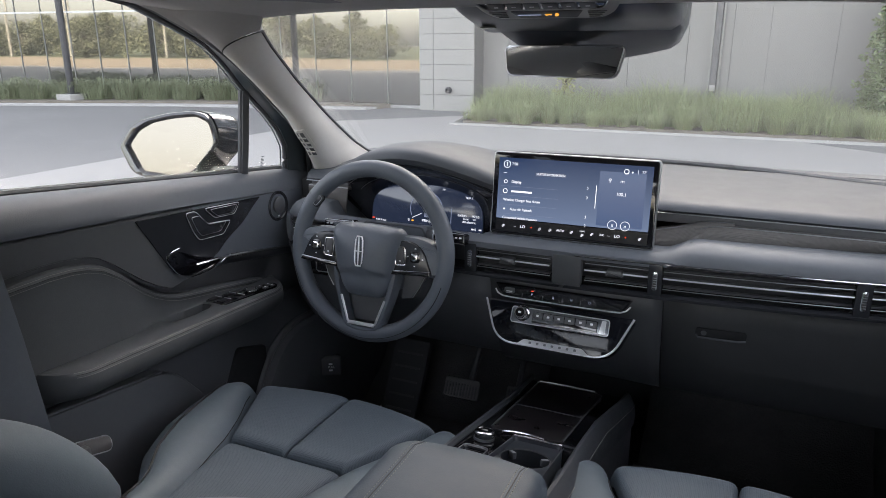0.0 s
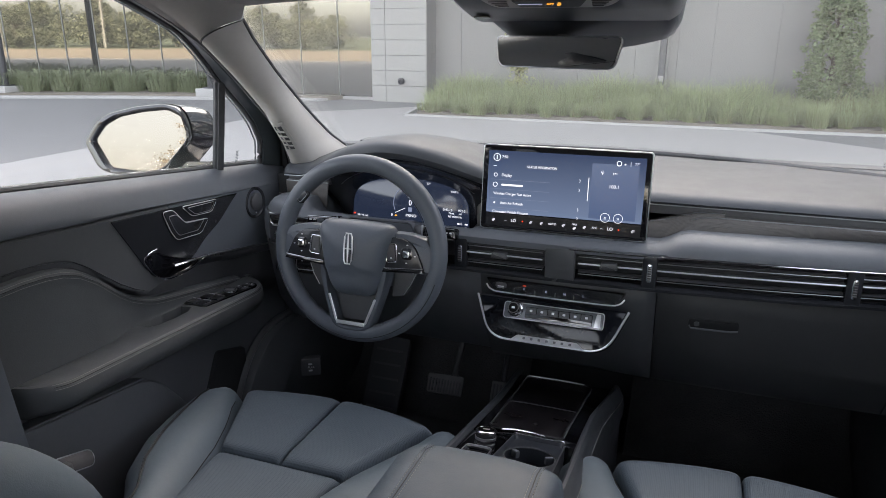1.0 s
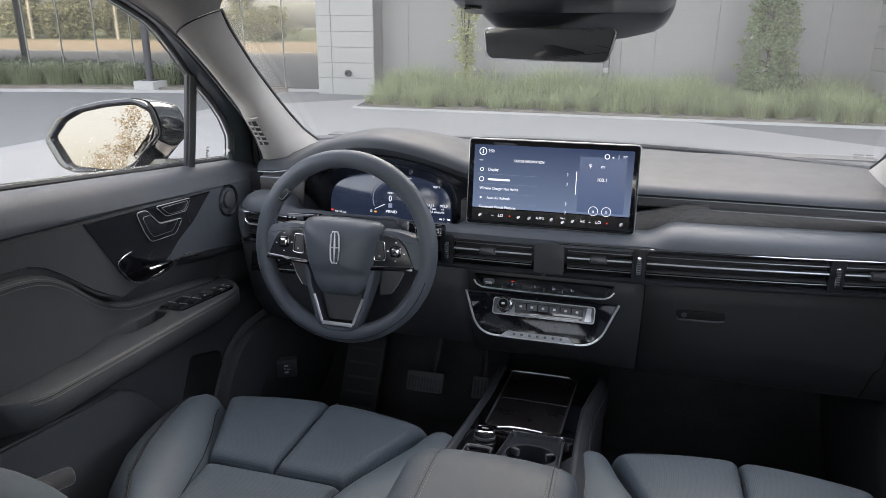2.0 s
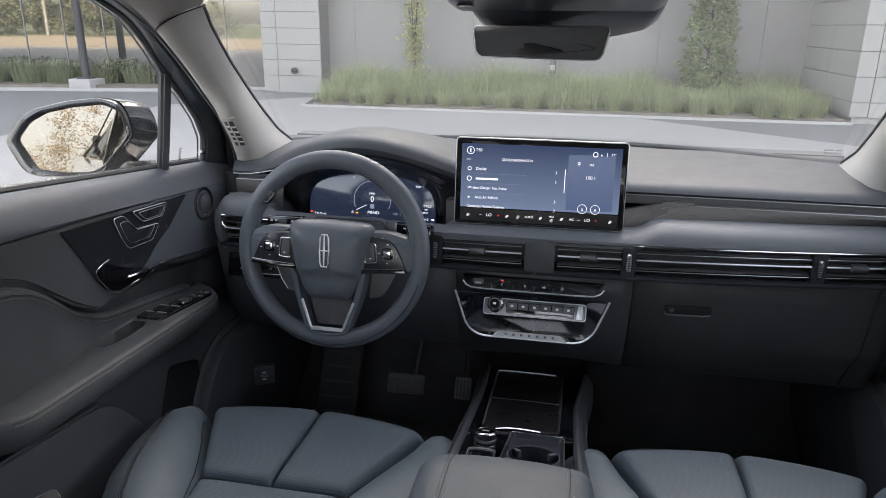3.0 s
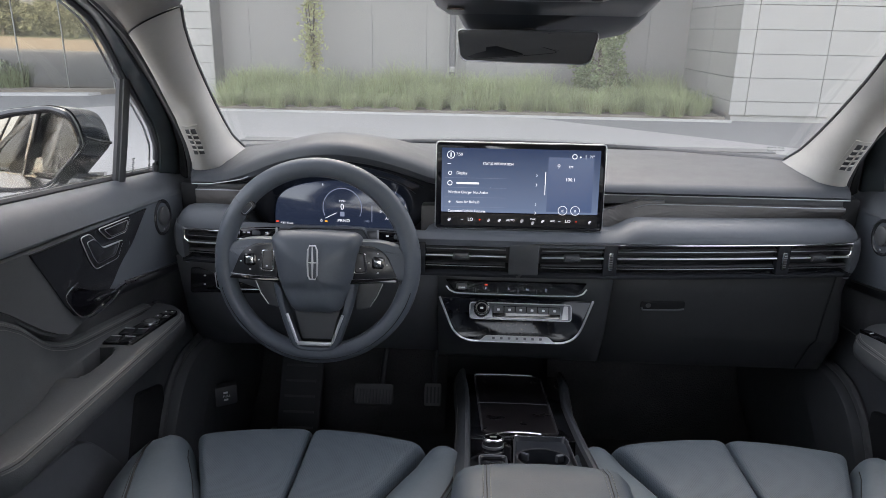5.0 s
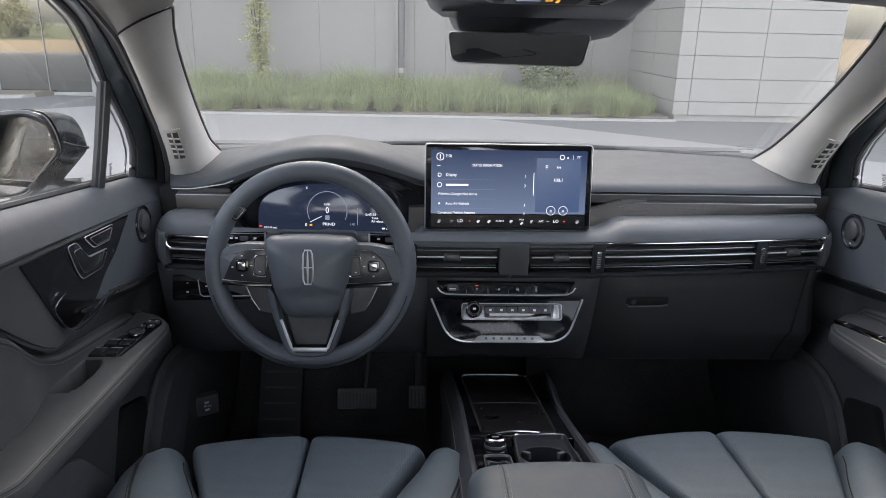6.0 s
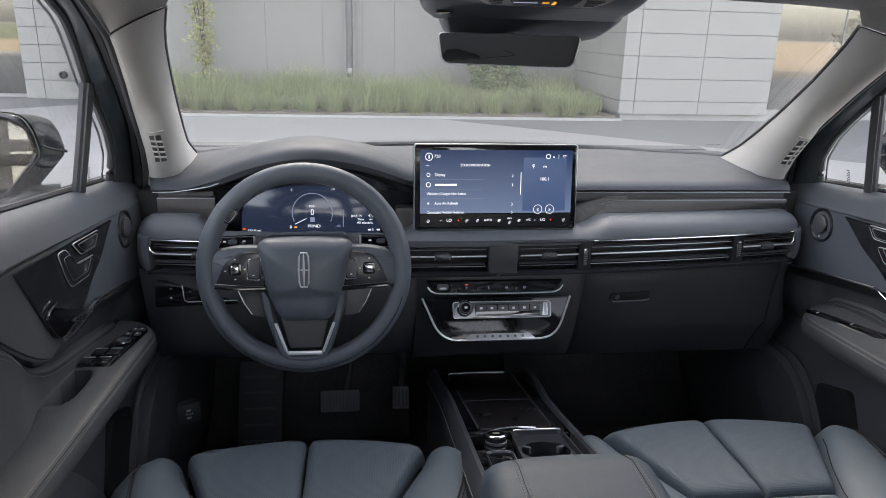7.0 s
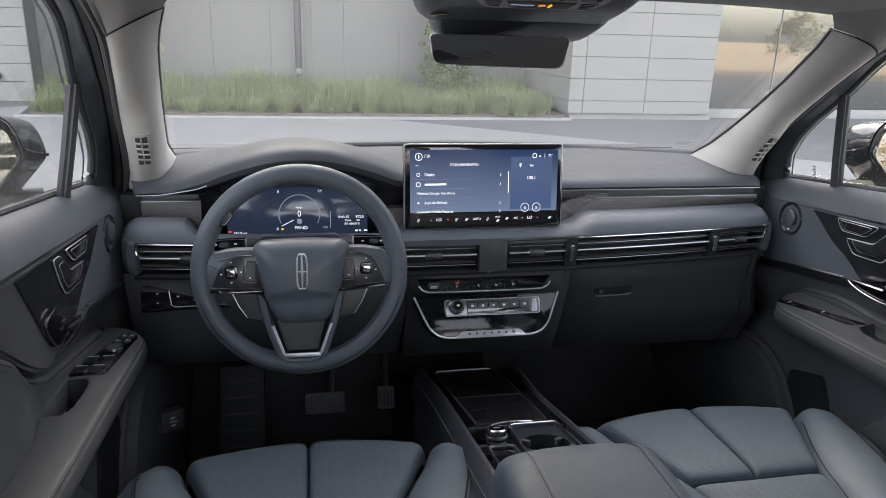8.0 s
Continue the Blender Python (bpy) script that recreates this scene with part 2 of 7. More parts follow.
def plate(bm, m, outline, thick, bevel=0.0, z0=0.0):
    """An extruded outline: its back at z0 and its face at z0 + thick of the frame m, the face's rim bevelled."""
    n = len(outline)
    cx, cy = sum(p[0] for p in outline) / n, sum(p[1] for p in outline) / n
    size = max(max(abs(p[0] - cx), abs(p[1] - cy)) for p in outline)
    rows = [(z0, 0.0), (z0 + thick - bevel, 0.0)] + ([(z0 + thick - bevel * 0.3, bevel * 0.3), (z0 + thick, bevel)] if bevel else [])
    rings = []
    for z, inset in rows:
        ring = []
        for i, p in enumerate(outline):
            if inset:
                a, b = Vector(outline[i - 1]), Vector(outline[(i + 1) % n])
                d = (b - a)
                nrm = Vector((-d.y, d.x)).normalized() * inset if d.length else Vector((0, 0))
                q = Vector(p[:2]) + nrm * turn_of(outline)
            else:
                q = Vector(p[:2])
            ring.append(bm.verts.new(m @ Vector((q.x, q.y, z))))
        rings.append(ring)
    for a, b in zip(rings, rings[1:]):
        for i in range(n):
            bm.faces.new((a[i], a[(i + 1) % n], b[(i + 1) % n], b[i]))
    bm.faces.new(rings[0])
    bm.faces.new(rings[-1])
    return bm


def turn_of(outline):
    area = sum(outline[i - 1][0] * p[1] - p[0] * outline[i - 1][1] for i, p in enumerate(outline))
    return 1.0 if area > 0 else -1.0


def tube(bm, pts, r, seg=8, closed=False, flat=1.0, up=(0, 0, 1)):
    """A round bar along pts; r may be a list. flat squeezes it along up."""
    pts = [Vector(p) for p in pts]
    n = len(pts)
    rings = []
    for i, p in enumerate(pts):
        a = pts[i - 1] if (closed or i) else p
        b = pts[(i + 1) % n] if (closed or i < n - 1) else p
        d = (b - a).normalized()
        ref = Vector(up) if abs(d.dot(Vector(up))) < 0.95 else Vector((1, 0, 0))
        sx = d.cross(ref).normalized()
        sy = sx.cross(d)
        rr = r[i] if isinstance(r, (list, tuple)) else r
        rings.append([bm.verts.new(p + sx * rr * math.cos(k * math.tau / seg) + sy * rr * flat * math.sin(k * math.tau / seg)) for k in range(seg)])
    for i in range(n if closed else n - 1):
        a, b = rings[i], rings[(i + 1) % n]
        for k in range(seg):
            bm.faces.new((a[k], a[(k + 1) % seg], b[(k + 1) % seg], b[k]))
    if not closed:
        bm.faces.new(rings[0])
        bm.faces.new(rings[-1])
    return bm


def loft(bm, rows, wrap=False, caps=True):
    """Skin over rows of points; wrap closes each row into a ring."""
    grid = [[bm.verts.new(p) for p in row] for row in rows]
    n = len(grid[0])
    for a, b in zip(grid, grid[1:]):
        for k in range(n if wrap else n - 1):
            q = (a[k], a[(k + 1) % n], b[(k + 1) % n], b[k])
            bm.faces.new(q)
    if wrap and caps:
        bm.faces.new(grid[0])
        bm.faces.new(grid[-1])
    return bm


def lathe(bm, m, profile, seg=24):
    """A turned thing round the z of m: profile rows of (radius, height)."""
    rows = [[m @ Vector((r * math.cos(k * math.tau / seg), r * math.sin(k * math.tau / seg), z)) for k in range(seg)] for r, z in profile]
    return loft(bm, rows, wrap=True)


def pad(bm, corners, lift, thick, nu=14, nv=14, power=6, droop=None):
    """A stuffed cushion over four corners (a, b, c, d in order round), swelling by lift and thick deep."""
    a, b, c, d = [Vector(p) for p in corners]
    nrm = (b - a).cross(d - a).normalized()
    top, under = [], []
    for i in range(nu + 1):
        u = 0.5 - 0.5 * math.cos(math.pi * i / nu)
        rt, ru = [], []
        for j in range(nv + 1):
            v = 0.5 - 0.5 * math.cos(math.pi * j / nv)
            p = a * (1 - u) * (1 - v) + b * u * (1 - v) + c * u * v + d * (1 - u) * v
            w = (1 - abs(2 * u - 1) ** power) ** 0.5 * (1 - abs(2 * v - 1) ** power) ** 0.5
            q = p + nrm * (lift * w - 0.0)
            if droop:
                q += droop(u, v)
            rt.append(q)
            ru.append(p - nrm * thick * (0.4 + 0.6 * min(1, 4 * min(u, 1 - u, v, 1 - v))) + (droop(u, v) if droop else Vector()))
        top.append(rt)
        under.append(ru)
    gt = [[bm.verts.new(p) for p in r] for r in top]
    gu = [[bm.verts.new(p) for p in r] for r in under]
    for g in (gt, gu):
        for r0, r1 in zip(g, g[1:]):
            for k in range(nv):
                bm.faces.new((r0[k], r0[k + 1], r1[k + 1], r1[k]))
    rim = lambda g: [g[0][k] for k in range(nv + 1)] + [g[k][nv] for k in range(1, nu + 1)] + [g[nu][k] for k in range(nv - 1, -1, -1)] + [g[k][0] for k in range(nu - 1, 0, -1)]
    rt, ru = rim(gt), rim(gu)
    for k in range(len(rt)):
        bm.faces.new((rt[k], rt[(k + 1) % len(rt)], ru[(k + 1) % len(rt)], ru[k]))
    return bm


def words(name, text, size, m, mat, parent, thick=0.0003, align="CENTER", wide=1.0):
    """Lettering that lies in the plane of m, as a mesh."""
    cu = bpy.data.curves.new(name, "FONT")
    cu.body, cu.size, cu.align_x, cu.align_y, cu.extrude = text, size, align, "CENTER", thick
    ob = bpy.data.objects.new(name, cu)
    me = bpy.data.meshes.new_from_object(ob)
    bpy.data.objects.remove(ob)
    bpy.data.curves.remove(cu)
    me.transform(m @ Matrix.Diagonal((wide, 1, 1, 1)))
    me.materials.clear()
    me.materials.append(mat)
    got = new(name, me)
    place_under(got, parent)
    return got


def smooth(a, b, t):
    t = max(0.0, min(1.0, (t - a) / (b - a)))
    return t * t * (3 - 2 * t)


def table(pts, v):
    """Smooth value between rows of (place, value)."""
    for (a, u), (b, w) in zip(pts, pts[1:]):
        if v <= b:
            return u + (w - u) * max(0.0, min(1.0, (v - a) / (b - a)))
    return pts[-1][1]


def dense(outline, step):
    """An outline with points at even steps."""
    out = []
    for i, p in enumerate(outline):
        q = outline[(i + 1) % len(outline)]
        n = max(1, round((Vector(q) - Vector(p)).length / step))
        out += [Vector(p).lerp(Vector(q), k / n) for k in range(n)]
    return out


def along(pts, t):
    """A point on a line of given points, t from 0 to 1 by index."""
    f = t * (len(pts) - 1)
    i = min(int(f), len(pts) - 2)
    return Vector(pts[i]).lerp(Vector(pts[i + 1]), f - i)


def curve_through(pts, n=24):
    """A smooth line through pts (Catmull-Rom)."""
    pts = [Vector(p) for p in pts]
    ext = [2 * pts[0] - pts[1]] + pts + [2 * pts[-1] - pts[-2]]
    out = []
    for i in range(1, len(ext) - 2):
        p0, p1, p2, p3 = ext[i - 1:i + 3]
        steps = max(2, n // (len(pts) - 1))
        for k in range(steps):
            t = k / steps
            out.append(0.5 * ((2 * p1) + (p2 - p0) * t + (2 * p0 - 5 * p1 + 4 * p2 - p3) * t * t + (3 * p1 - p0 - 3 * p2 + p3) * t ** 3))
    return out + [pts[-1]]


# ---- ground and planting bed ----
def sheet(name, pts, z, mat, label, category, kind="structure", thick=0.0):
    bm = bmesh.new()
    if thick:
        plate(bm, Matrix.Translation((0, 0, z - thick)), [Vector(p) for p in pts], thick)
    else:
        bm.faces.new([bm.verts.new((x, y, z)) for x, y in pts])
    return solid(name, bm, mat, label, category, kind=kind)


sheet("ground", [(-900, -900), (900, -900), (900, 900), (-900, 900)], 0.0, ASPHALT, "grey asphalt of a parking lot", "ground")
sheet("pavement", [(-6.6, -7), (-6.7, 10.6), (-4.75, 12.6), (-4.45, 11.05), (0.8, 11.05), (4.4, 8.1), (9.5, 4.0), (9.5, -7)], 0.008, CONCRETE,
      "pale grey concrete slab in front of the building", "pavement", thick=0.008)
sheet("dry_grass", [(-160, -34), (160, -34), (160, -9), (-160, -9)], 0.01, DRY_GRASS, "tan dry grass verge across the lot", "grass", thick=0.01)
sheet("dry_verge", [(12, -9), (160, -9), (160, -1.5), (12, -1.5)], 0.01, DRY_GRASS, "tan dry grass beside the lot", "grass", thick=0.01)
sheet("dry_field", [(22, -400), (400, -400), (400, -34), (22, -34)], 0.014, DRY_GRASS, "tan dry field to the horizon", "grass", thick=0.014)
sheet("lawn", [(-400, -400), (400, -400), (400, -34), (-400, -34)], 0.012, LAWN, "green lawn under far trees", "grass", thick=0.012)
sheet("planting_bed", [(-4.35, 11.22), (3.9, 11.22), (3.9, 13.75), (-4.8, 13.75)], 0.06, SOIL, "dark mulch bed along the wall", "planting bed", thick=0.06)
bm = bmesh.new()
for a, b in (((-4.5, 11.05), (3.95, 11.05)), ((-4.5, 11.05), (-4.95, 13.4))):
    d = (Vector(b) - Vector(a))
    m = axes((*((Vector(a) + Vector(b)) / 2), 0.0), (*d, 0), (-d.y, d.x, 0))
    box(bm, m, d.length, 0.07, 0.075, 0.010)
solid("kerb", bm, KERB, "pale concrete kerb round the planting bed", "kerb", kind="structure")
LINE = [(-7.2, 13.0), (-9.4, 12.45), (-11.6, 11.95), (-13.0, 11.4), (-15.3, 10.5), (-19.0, 9.0)]
bm = bmesh.new()
loft(bm, [[(x + 0.05 * k, y + 0.14 * k, z) for k, z in ((-1, 0.0), (-1, 0.035), (-0.8, 0.05), (0.8, 0.05), (1, 0.035), (1, 0.0))] for x, y in LINE], wrap=True)
solid("kerb", bm, KERB, "pale concrete kerb before the glass front", "kerb", kind="structure")
sheet("hedge_bed", [(x + 0.04, y + 0.12) for x, y in LINE[::-1]] + [(-7.0, 13.5), (-19, 12.5)], 0.09, SOIL, "dark soil under a hedge", "planting bed", thick=0.09)


# ---- building ----
TOP = 9.5
wall_dark = solid("wall_north", bx(-5.0, 3.95, 13.86, 14.3, 0, TOP), JOINT, "dark backing of grey cladding panels", "wall", kind="structure")
wall_west = solid("wall_west", bx(-6.2, -4.98, 13.33, 14.3, 0, TOP), JOINT, "light panel-clad pier beside the glass", "wall", kind="structure")
wall_east = solid("wall_east", bx(3.96, 6.52, 11.2, 14.3, 0.10, TOP), JOINT, "light panel-clad block", "wall", kind="structure")
solid("plinth", bx(3.99, 6.6, 11.24, 14.2, 0, 0.1), KERB, "pale recessed base under the clad block", "plinth", kind="structure")


def clad(parent, m, xs, zs, mat, gap=0.010, thick=0.03):
    """Panels between the joints xs and zs in the frame m, each with its own edges."""
    for x0, x1 in zip(xs, xs[1:]):
        for z0, z1 in zip(zs, zs[1:]):
            bm = bmesh.new()
            plate(bm, m, rect(x1 - x0 - gap, z1 - z0 - gap, cx=(x0 + x1) / 2, cy=(z0 + z1) / 2), thick, 0.004)
            part("panel", bm, mat, parent, angle=8)


dark_xs = [-5.0, -4.43, -3.1, -2.05, -1.0, -0.25, 0.35, 1.4, 2.5, 3.2, 3.95]
clad(wall_dark, axes((0, 13.86, 0), (1, 0, 0), (0, 0, 1)), dark_xs, [0.02, 3.4, 6.4, TOP], PANEL_DARK, 0.004)
clad(wall_west, axes((0, 13.33, 0), (1, 0, 0), (0, 0, 1)), [-6.2, -5.88, -4.98], [0.0] + [0.03 + 0.3 * k for k in range(1, 12)] + [6.0, TOP], PANEL_LIGHT, 0.009)
east_z = [0.10] + [0.315 + 0.357 * k for k in range(0, 9)] + [6.0, TOP]
clad(wall_east, axes((0, 11.2, 0), (1, 0, 0), (0, 0, 1)), [3.93, 4.18, 5.29, 6.52], east_z, PANEL_LIGHT, 0.009)
clad(wall_east, axes((3.96, 0, 0), (0, -1, 0), (0, 0, 1)), [-13.8, -12.4, -11.17], east_z, PANEL_LIGHT, 0.009)
bm = bmesh.new()
for r, y in ((0.065, 13.24), (0.05, 13.22)):
    lathe(bm, axes((-5.5, y, 0.43), (1, 0, 0), (0, 0, 1)), [(r, 0), (r, 0.06), (r - 0.012, 0.065), (r - 0.02, 0.03), (0.001, 0.03)], 20)
part("overflow_drain", bm, STEEL_DARK, wall_west, "round dark metal overflow drain")

pipe = thing("downpipe", (-0.5, 13.75, 0.06), "dark grey steel downpipe on the clad wall", "pipe")
part("pipe", bx(-0.555, -0.445, 13.70, 13.82, 0.06, TOP, 0.015), material("pipe_paint", (0.13, 0.13, 0.135), 0.5, grain=0.003, relief=0.1, mottle=0.1), pipe)
for dx in (-0.095, 0.065):
    part("edge_strip", bx(-0.5 + dx, -0.5 + dx + 0.03, 13.74, 13.825, 0.06, TOP), MULLION, pipe)
part("outlet_box", bx(-0.55, -0.45, 13.64, 13.69, 0.52, 0.62, 0.006), KERB, pipe, "pale small outlet box")


TRANSOM = material("transom_white", (0.62, 0.62, 0.60), 0.5, grain=0.003, relief=0.05, mottle=0.05)


def glass_front(name, m, width, base, step, bar):
    """A mirror-glass front in the frame m: sill, panes, mullions, transoms."""
    def put(bm):
        bmesh.ops.transform(bm, matrix=m, verts=bm.verts)
        return bm

    wall = solid(name, put(bx(0, width, 0.06, 0.4, 0, TOP)), JOINT, "mirror-glass curtain wall of an office building", "window", kind="structure")
    part("sill", put(bx(0, width, -0.05, 0.06, 0.0, base, 0.006)), KERB, wall)
    n = max(1, round(width / step))
    xs = [width * k / n for k in range(n + 1)]
    zs = [base, bar, bar + 0.42, 5.6, TOP]
    for a, b in zip(xs, xs[1:]):
        for z0, z1 in zip(zs, zs[1:]):
            bm = box(bmesh.new(), Matrix.Translation(((a + b) / 2, 0.03, (z0 + z1) / 2)) @ Matrix.Rotation(random.uniform(-0.004, 0.004), 4, "Z") @ Matrix.Rotation(random.uniform(-0.0015, 0.0015), 4, "X"), b - a - 0.012, 0.03, z1 - z0 - 0.015)
            part("pane", put(bm), FACADE_GLASS, wall)
    for x in xs:
        part("mullion", put(bx(x - 0.006, x + 0.006, -0.004, 0.058, base, TOP)), MULLION, wall)
    for z in zs[1:-1]:
        part("transom", put(bx(0, width, -0.002, 0.057, z - 0.02, z + 0.02)), TRANSOM, wall)
    return wall


glass_front("window_1", Matrix.Translation((-26.14, 11.87, 0)) @ Matrix.Rotation(0.0876, 4, "Z"), 20.0, 0.06, 0.86, 2.1)
glass_front("window_2", Matrix.Translation((6.54, 11.6, 0)), 11.46, 0.16, 1.35, 3.3)
solid("wall_far_west", bx(-60, -26.2, 11.87, 12.5, 0, TOP), PANEL_DARK, "plain grey wall", "wall", kind="structure")
solid("wall_far_east", bx(18.0, 60, 11.6, 14.2, 0, TOP), PANEL_LIGHT, "plain light wall", "wall", kind="structure")

post_xy = [(-14.35, 11.5), (-9.7, 12.62)]
for x, y in post_xy:
    post = thing("canopy_post", (x, y, 0), "dark grey steel post on a pale concrete footing", "post", "posts before the glass front")
    part("shaft", lathe(bmesh.new(), Matrix.Translation((x, y, 0.2)), [(0.075, 0), (0.075, 6.0)], 20), STEEL_DARK, post)
    part("footing", bx(x - 0.24, x + 0.24, y - 0.24, y + 0.24, 0.0, 0.22, 0.02), KERB, post, "pale concrete footing")
    part("base_plate", bx(x - 0.13, x + 0.13, y - 0.13, y + 0.13, 0.215, 0.245, 0.005), STEEL_DARK, post)


# ---- plants ----
def blades(bm, at, n, height, spread, rnd, width=0.006, lean=0.55):
    for _ in range(n):
        a, r = rnd.uniform(0, math.tau), spread * math.sqrt(rnd.random())
        root = Vector(at) + Vector((math.cos(a) * r * 0.4, math.sin(a) * r * 0.4, 0))
        b = a + rnd.gauss(0, 0.7)
        out = Vector((math.cos(b), math.sin(b), 0)) * rnd.uniform(0.1, lean) * height
        hgt = height * rnd.uniform(0.6, 1.1)
        side = Vector((-math.sin(b), math.cos(b), 0)) * width * rnd.uniform(0.6, 1.3)
        mid, tip = root + out * 0.3 + Vector((0, 0, hgt * 0.62)), root + out + Vector((0, 0, hgt * rnd.uniform(0.78, 1.0)))
        v = [bm.verts.new(p) for p in (root - side, root + side, mid + side * 0.8, mid - side * 0.8, tip)]
        bm.faces.new((v[0], v[1], v[2], v[3]))
        bm.faces.new((v[3], v[2], v[4]))
    return bm


def leaves(bm, centre, radii, n, size, rnd, shell=0.5):
    for _ in range(n):
        d = Vector((rnd.gauss(0, 1), rnd.gauss(0, 1), rnd.gauss(0, 1))).normalized()
        r = shell + (1 - shell) * rnd.random()
        p = Vector(centre) + Vector((d.x * radii[0], d.y * radii[1], d.z * radii[2])) * r
        u = Vector((rnd.gauss(0, 1), rnd.gauss(0, 1), rnd.gauss(0, 0.7))).normalized()
        w = u.cross(Vector((rnd.gauss(0, 1), rnd.gauss(0, 1), rnd.gauss(0, 1)))).normalized()
        s = size * rnd.uniform(0.6, 1.3)
        v = [bm.verts.new(q) for q in (p - u * s, p + w * s * 0.45, p + u * s, p - w * s * 0.45)]
        bm.faces.new(v)
    return bm


rnd = random.Random(4)
bm = bmesh.new()
for row in range(8):
    row_y = 11.61 + 0.27 * row
    x = -4.35 if row < 5 else -4.6
    while x < 3.85:
        lush = 0.80 + 0.55 * noise.noise(Vector((x * 0.8, row_y * 0.9, 3.0)))
        blades(bm, (x, row_y + rnd.uniform(-0.14, 0.14), 0.06), 90, (0.58 + 0.02 * row) * (0.62, 0.78, 1, 1, 1, 1, 1, 1)[row] * lush * rnd.uniform(0.75, 1.2), 0.34, rnd, 0.004, 1.0)
        x += rnd.uniform(0.2, 0.36)
solid("ornamental_grass", bm, GRASS, "tall soft green ornamental grass along the wall", "grass", kind="stuff")


def grass_clump(seed, tall):
    rnd = random.Random(seed)
    t = thing("grass_clump", (0, 0, 0), "arching clump of soft green fountain grass in mulch", "grass", "clumps along the bed's edge")
    bm = blades(bmesh.new(), (0, 0, -0.01), 300, tall, 0.42, rnd, 0.0036, 1.3)
    part("blades", blades(bm, (0, 0, -0.01), 150, tall * 0.75, 0.55, rnd, 0.0036, 1.7), GRASS, t)
    bm = blades(bmesh.new(), (0, 0, -0.01), 70, tall * 0.5, 0.45, rnd, 0.004, 1.7)
    part("dry_blades", bm, material("straw_blades", (0.36, 0.33, 0.20), 0.7, island=0.5), t, "pale dry outer blades")
    return t


models = [grass_clump(31, 0.48), grass_clump(32, 0.40), grass_clump(33, 0.54)]
spots = []
for row, y in ((0, 11.36), (1, 11.80)):
    x = -4.1 + 0.3 * row
    while x < 3.75:
        spots.append((x + rnd.uniform(-0.06, 0.06), y + rnd.uniform(-0.12, 0.14)))
        x += rnd.uniform(0.30, 0.52)
for k, (x, y) in enumerate(spots):
    m = pose(x, y, 0.06, 0, 0, rnd.uniform(0, 360)) @ Matrix.Scale(rnd.uniform(0.6, 1.1), 4)
    if k < 3:
        models[k].matrix_basis = m
    else:
        copy_thing(models[k % 3], m)

holly = thing("tree", (2.15, 12.9, 0.06), "small dense conical evergreen tree in grass", "tree")
bm = tube(bmesh.new(), [(2.15, 12.9, 0.06), (2.16, 12.9, 0.9), (2.14, 12.91, 1.7), (2.15, 12.9, 2.5)], [0.035, 0.028, 0.02, 0.006])
for k in range(26):
    z, a = 0.5 + 0.072 * k, k * 2.4
    r = 0.5 * (1 - (z - 0.3) / 2.6)
    tube(bm, [(2.15, 12.9, z), (2.15 + r * 0.6 * math.cos(a), 12.9 + r * 0.6 * math.sin(a), z + 0.1), (2.15 + r * math.cos(a), 12.9 + r * math.sin(a), z + 0.14)], [0.010, 0.007, 0.003], 5)
part("trunk", bm, BARK, holly)
bm = bmesh.new()
for k in range(300):
    z = 0.40 + 2.1 * rnd.random() ** 1.15
    r = 0.60 * (1 - (z - 0.2) / 2.6) ** 0.8 * rnd.uniform(0.35, 1.05)
    a = rnd.uniform(0, math.tau)
    leaves(bm, (2.15 + r * math.cos(a), 12.9 + r * math.sin(a), z), (0.11, 0.11, 0.10), 40, 0.036, rnd, 0.2)
part("crown", bm, LEAF, holly)

myrtle = thing("tree", (-3.0, 12.9, 0.06), "thin young tree with sparse yellow-green leaves", "tree")
bm, cr = bmesh.new(), bmesh.new()
for k in range(7):
    a, lean = k * 0.9, rnd.uniform(0.12, 0.42)
    pts = [(-3.0 + math.cos(a) * lean * t * t, 12.9 + math.sin(a) * lean * t * t, 0.06 + 2.5 * t * rnd.uniform(0.96, 1.04)) for t in (0, 0.25, 0.5, 0.75, 1.0)]
    tube(bm, pts, [0.014, 0.012, 0.009, 0.006, 0.003], 6)
    for _ in range(60):
        p = along(pts, rnd.uniform(0.12, 1.0))
        leaves(cr, p + Vector((rnd.gauss(0, 0.09), rnd.gauss(0, 0.09), rnd.gauss(0, 0.05))), (0.07, 0.07, 0.06), 9, 0.032, rnd, 0.1)
part("trunk", bm, BARK, myrtle)
part("crown", cr, LEAF_PALE, myrtle)

shrub = thing("shrub", (0, 0, 0.07), "low rounded grey-green shrub in a hedge row", "shrub", "hedge before the glass front")
bm = bmesh.new()
for k in range(6):
    tube(bm, [(0, 0, 0.02), (0.12 * math.cos(k), 0.12 * math.sin(k), 0.25), (0.22 * math.cos(k), 0.22 * math.sin(k), 0.42)], [0.012, 0.008, 0.004], 5)
part("stems", bm, BARK, shrub)
bm = bmesh.new()
for k in range(30):
    a, r, z = rnd.uniform(0, math.tau), 0.36 * math.sqrt(rnd.random()), rnd.uniform(0.08, 0.55)
    leaves(bm, (r * math.cos(a), r * math.sin(a), z), (0.10, 0.10, 0.10), 24, 0.022, rnd, 0.15)
blades(bm, (0, 0, 0), 620, 0.62, 0.80, rnd, 0.0032, 0.8)
part("foliage", bm, material("hedge_leaves", (0.22, 0.245, 0.155), 0.6, island=0.5), shrub)
x, k = -18.6, 0
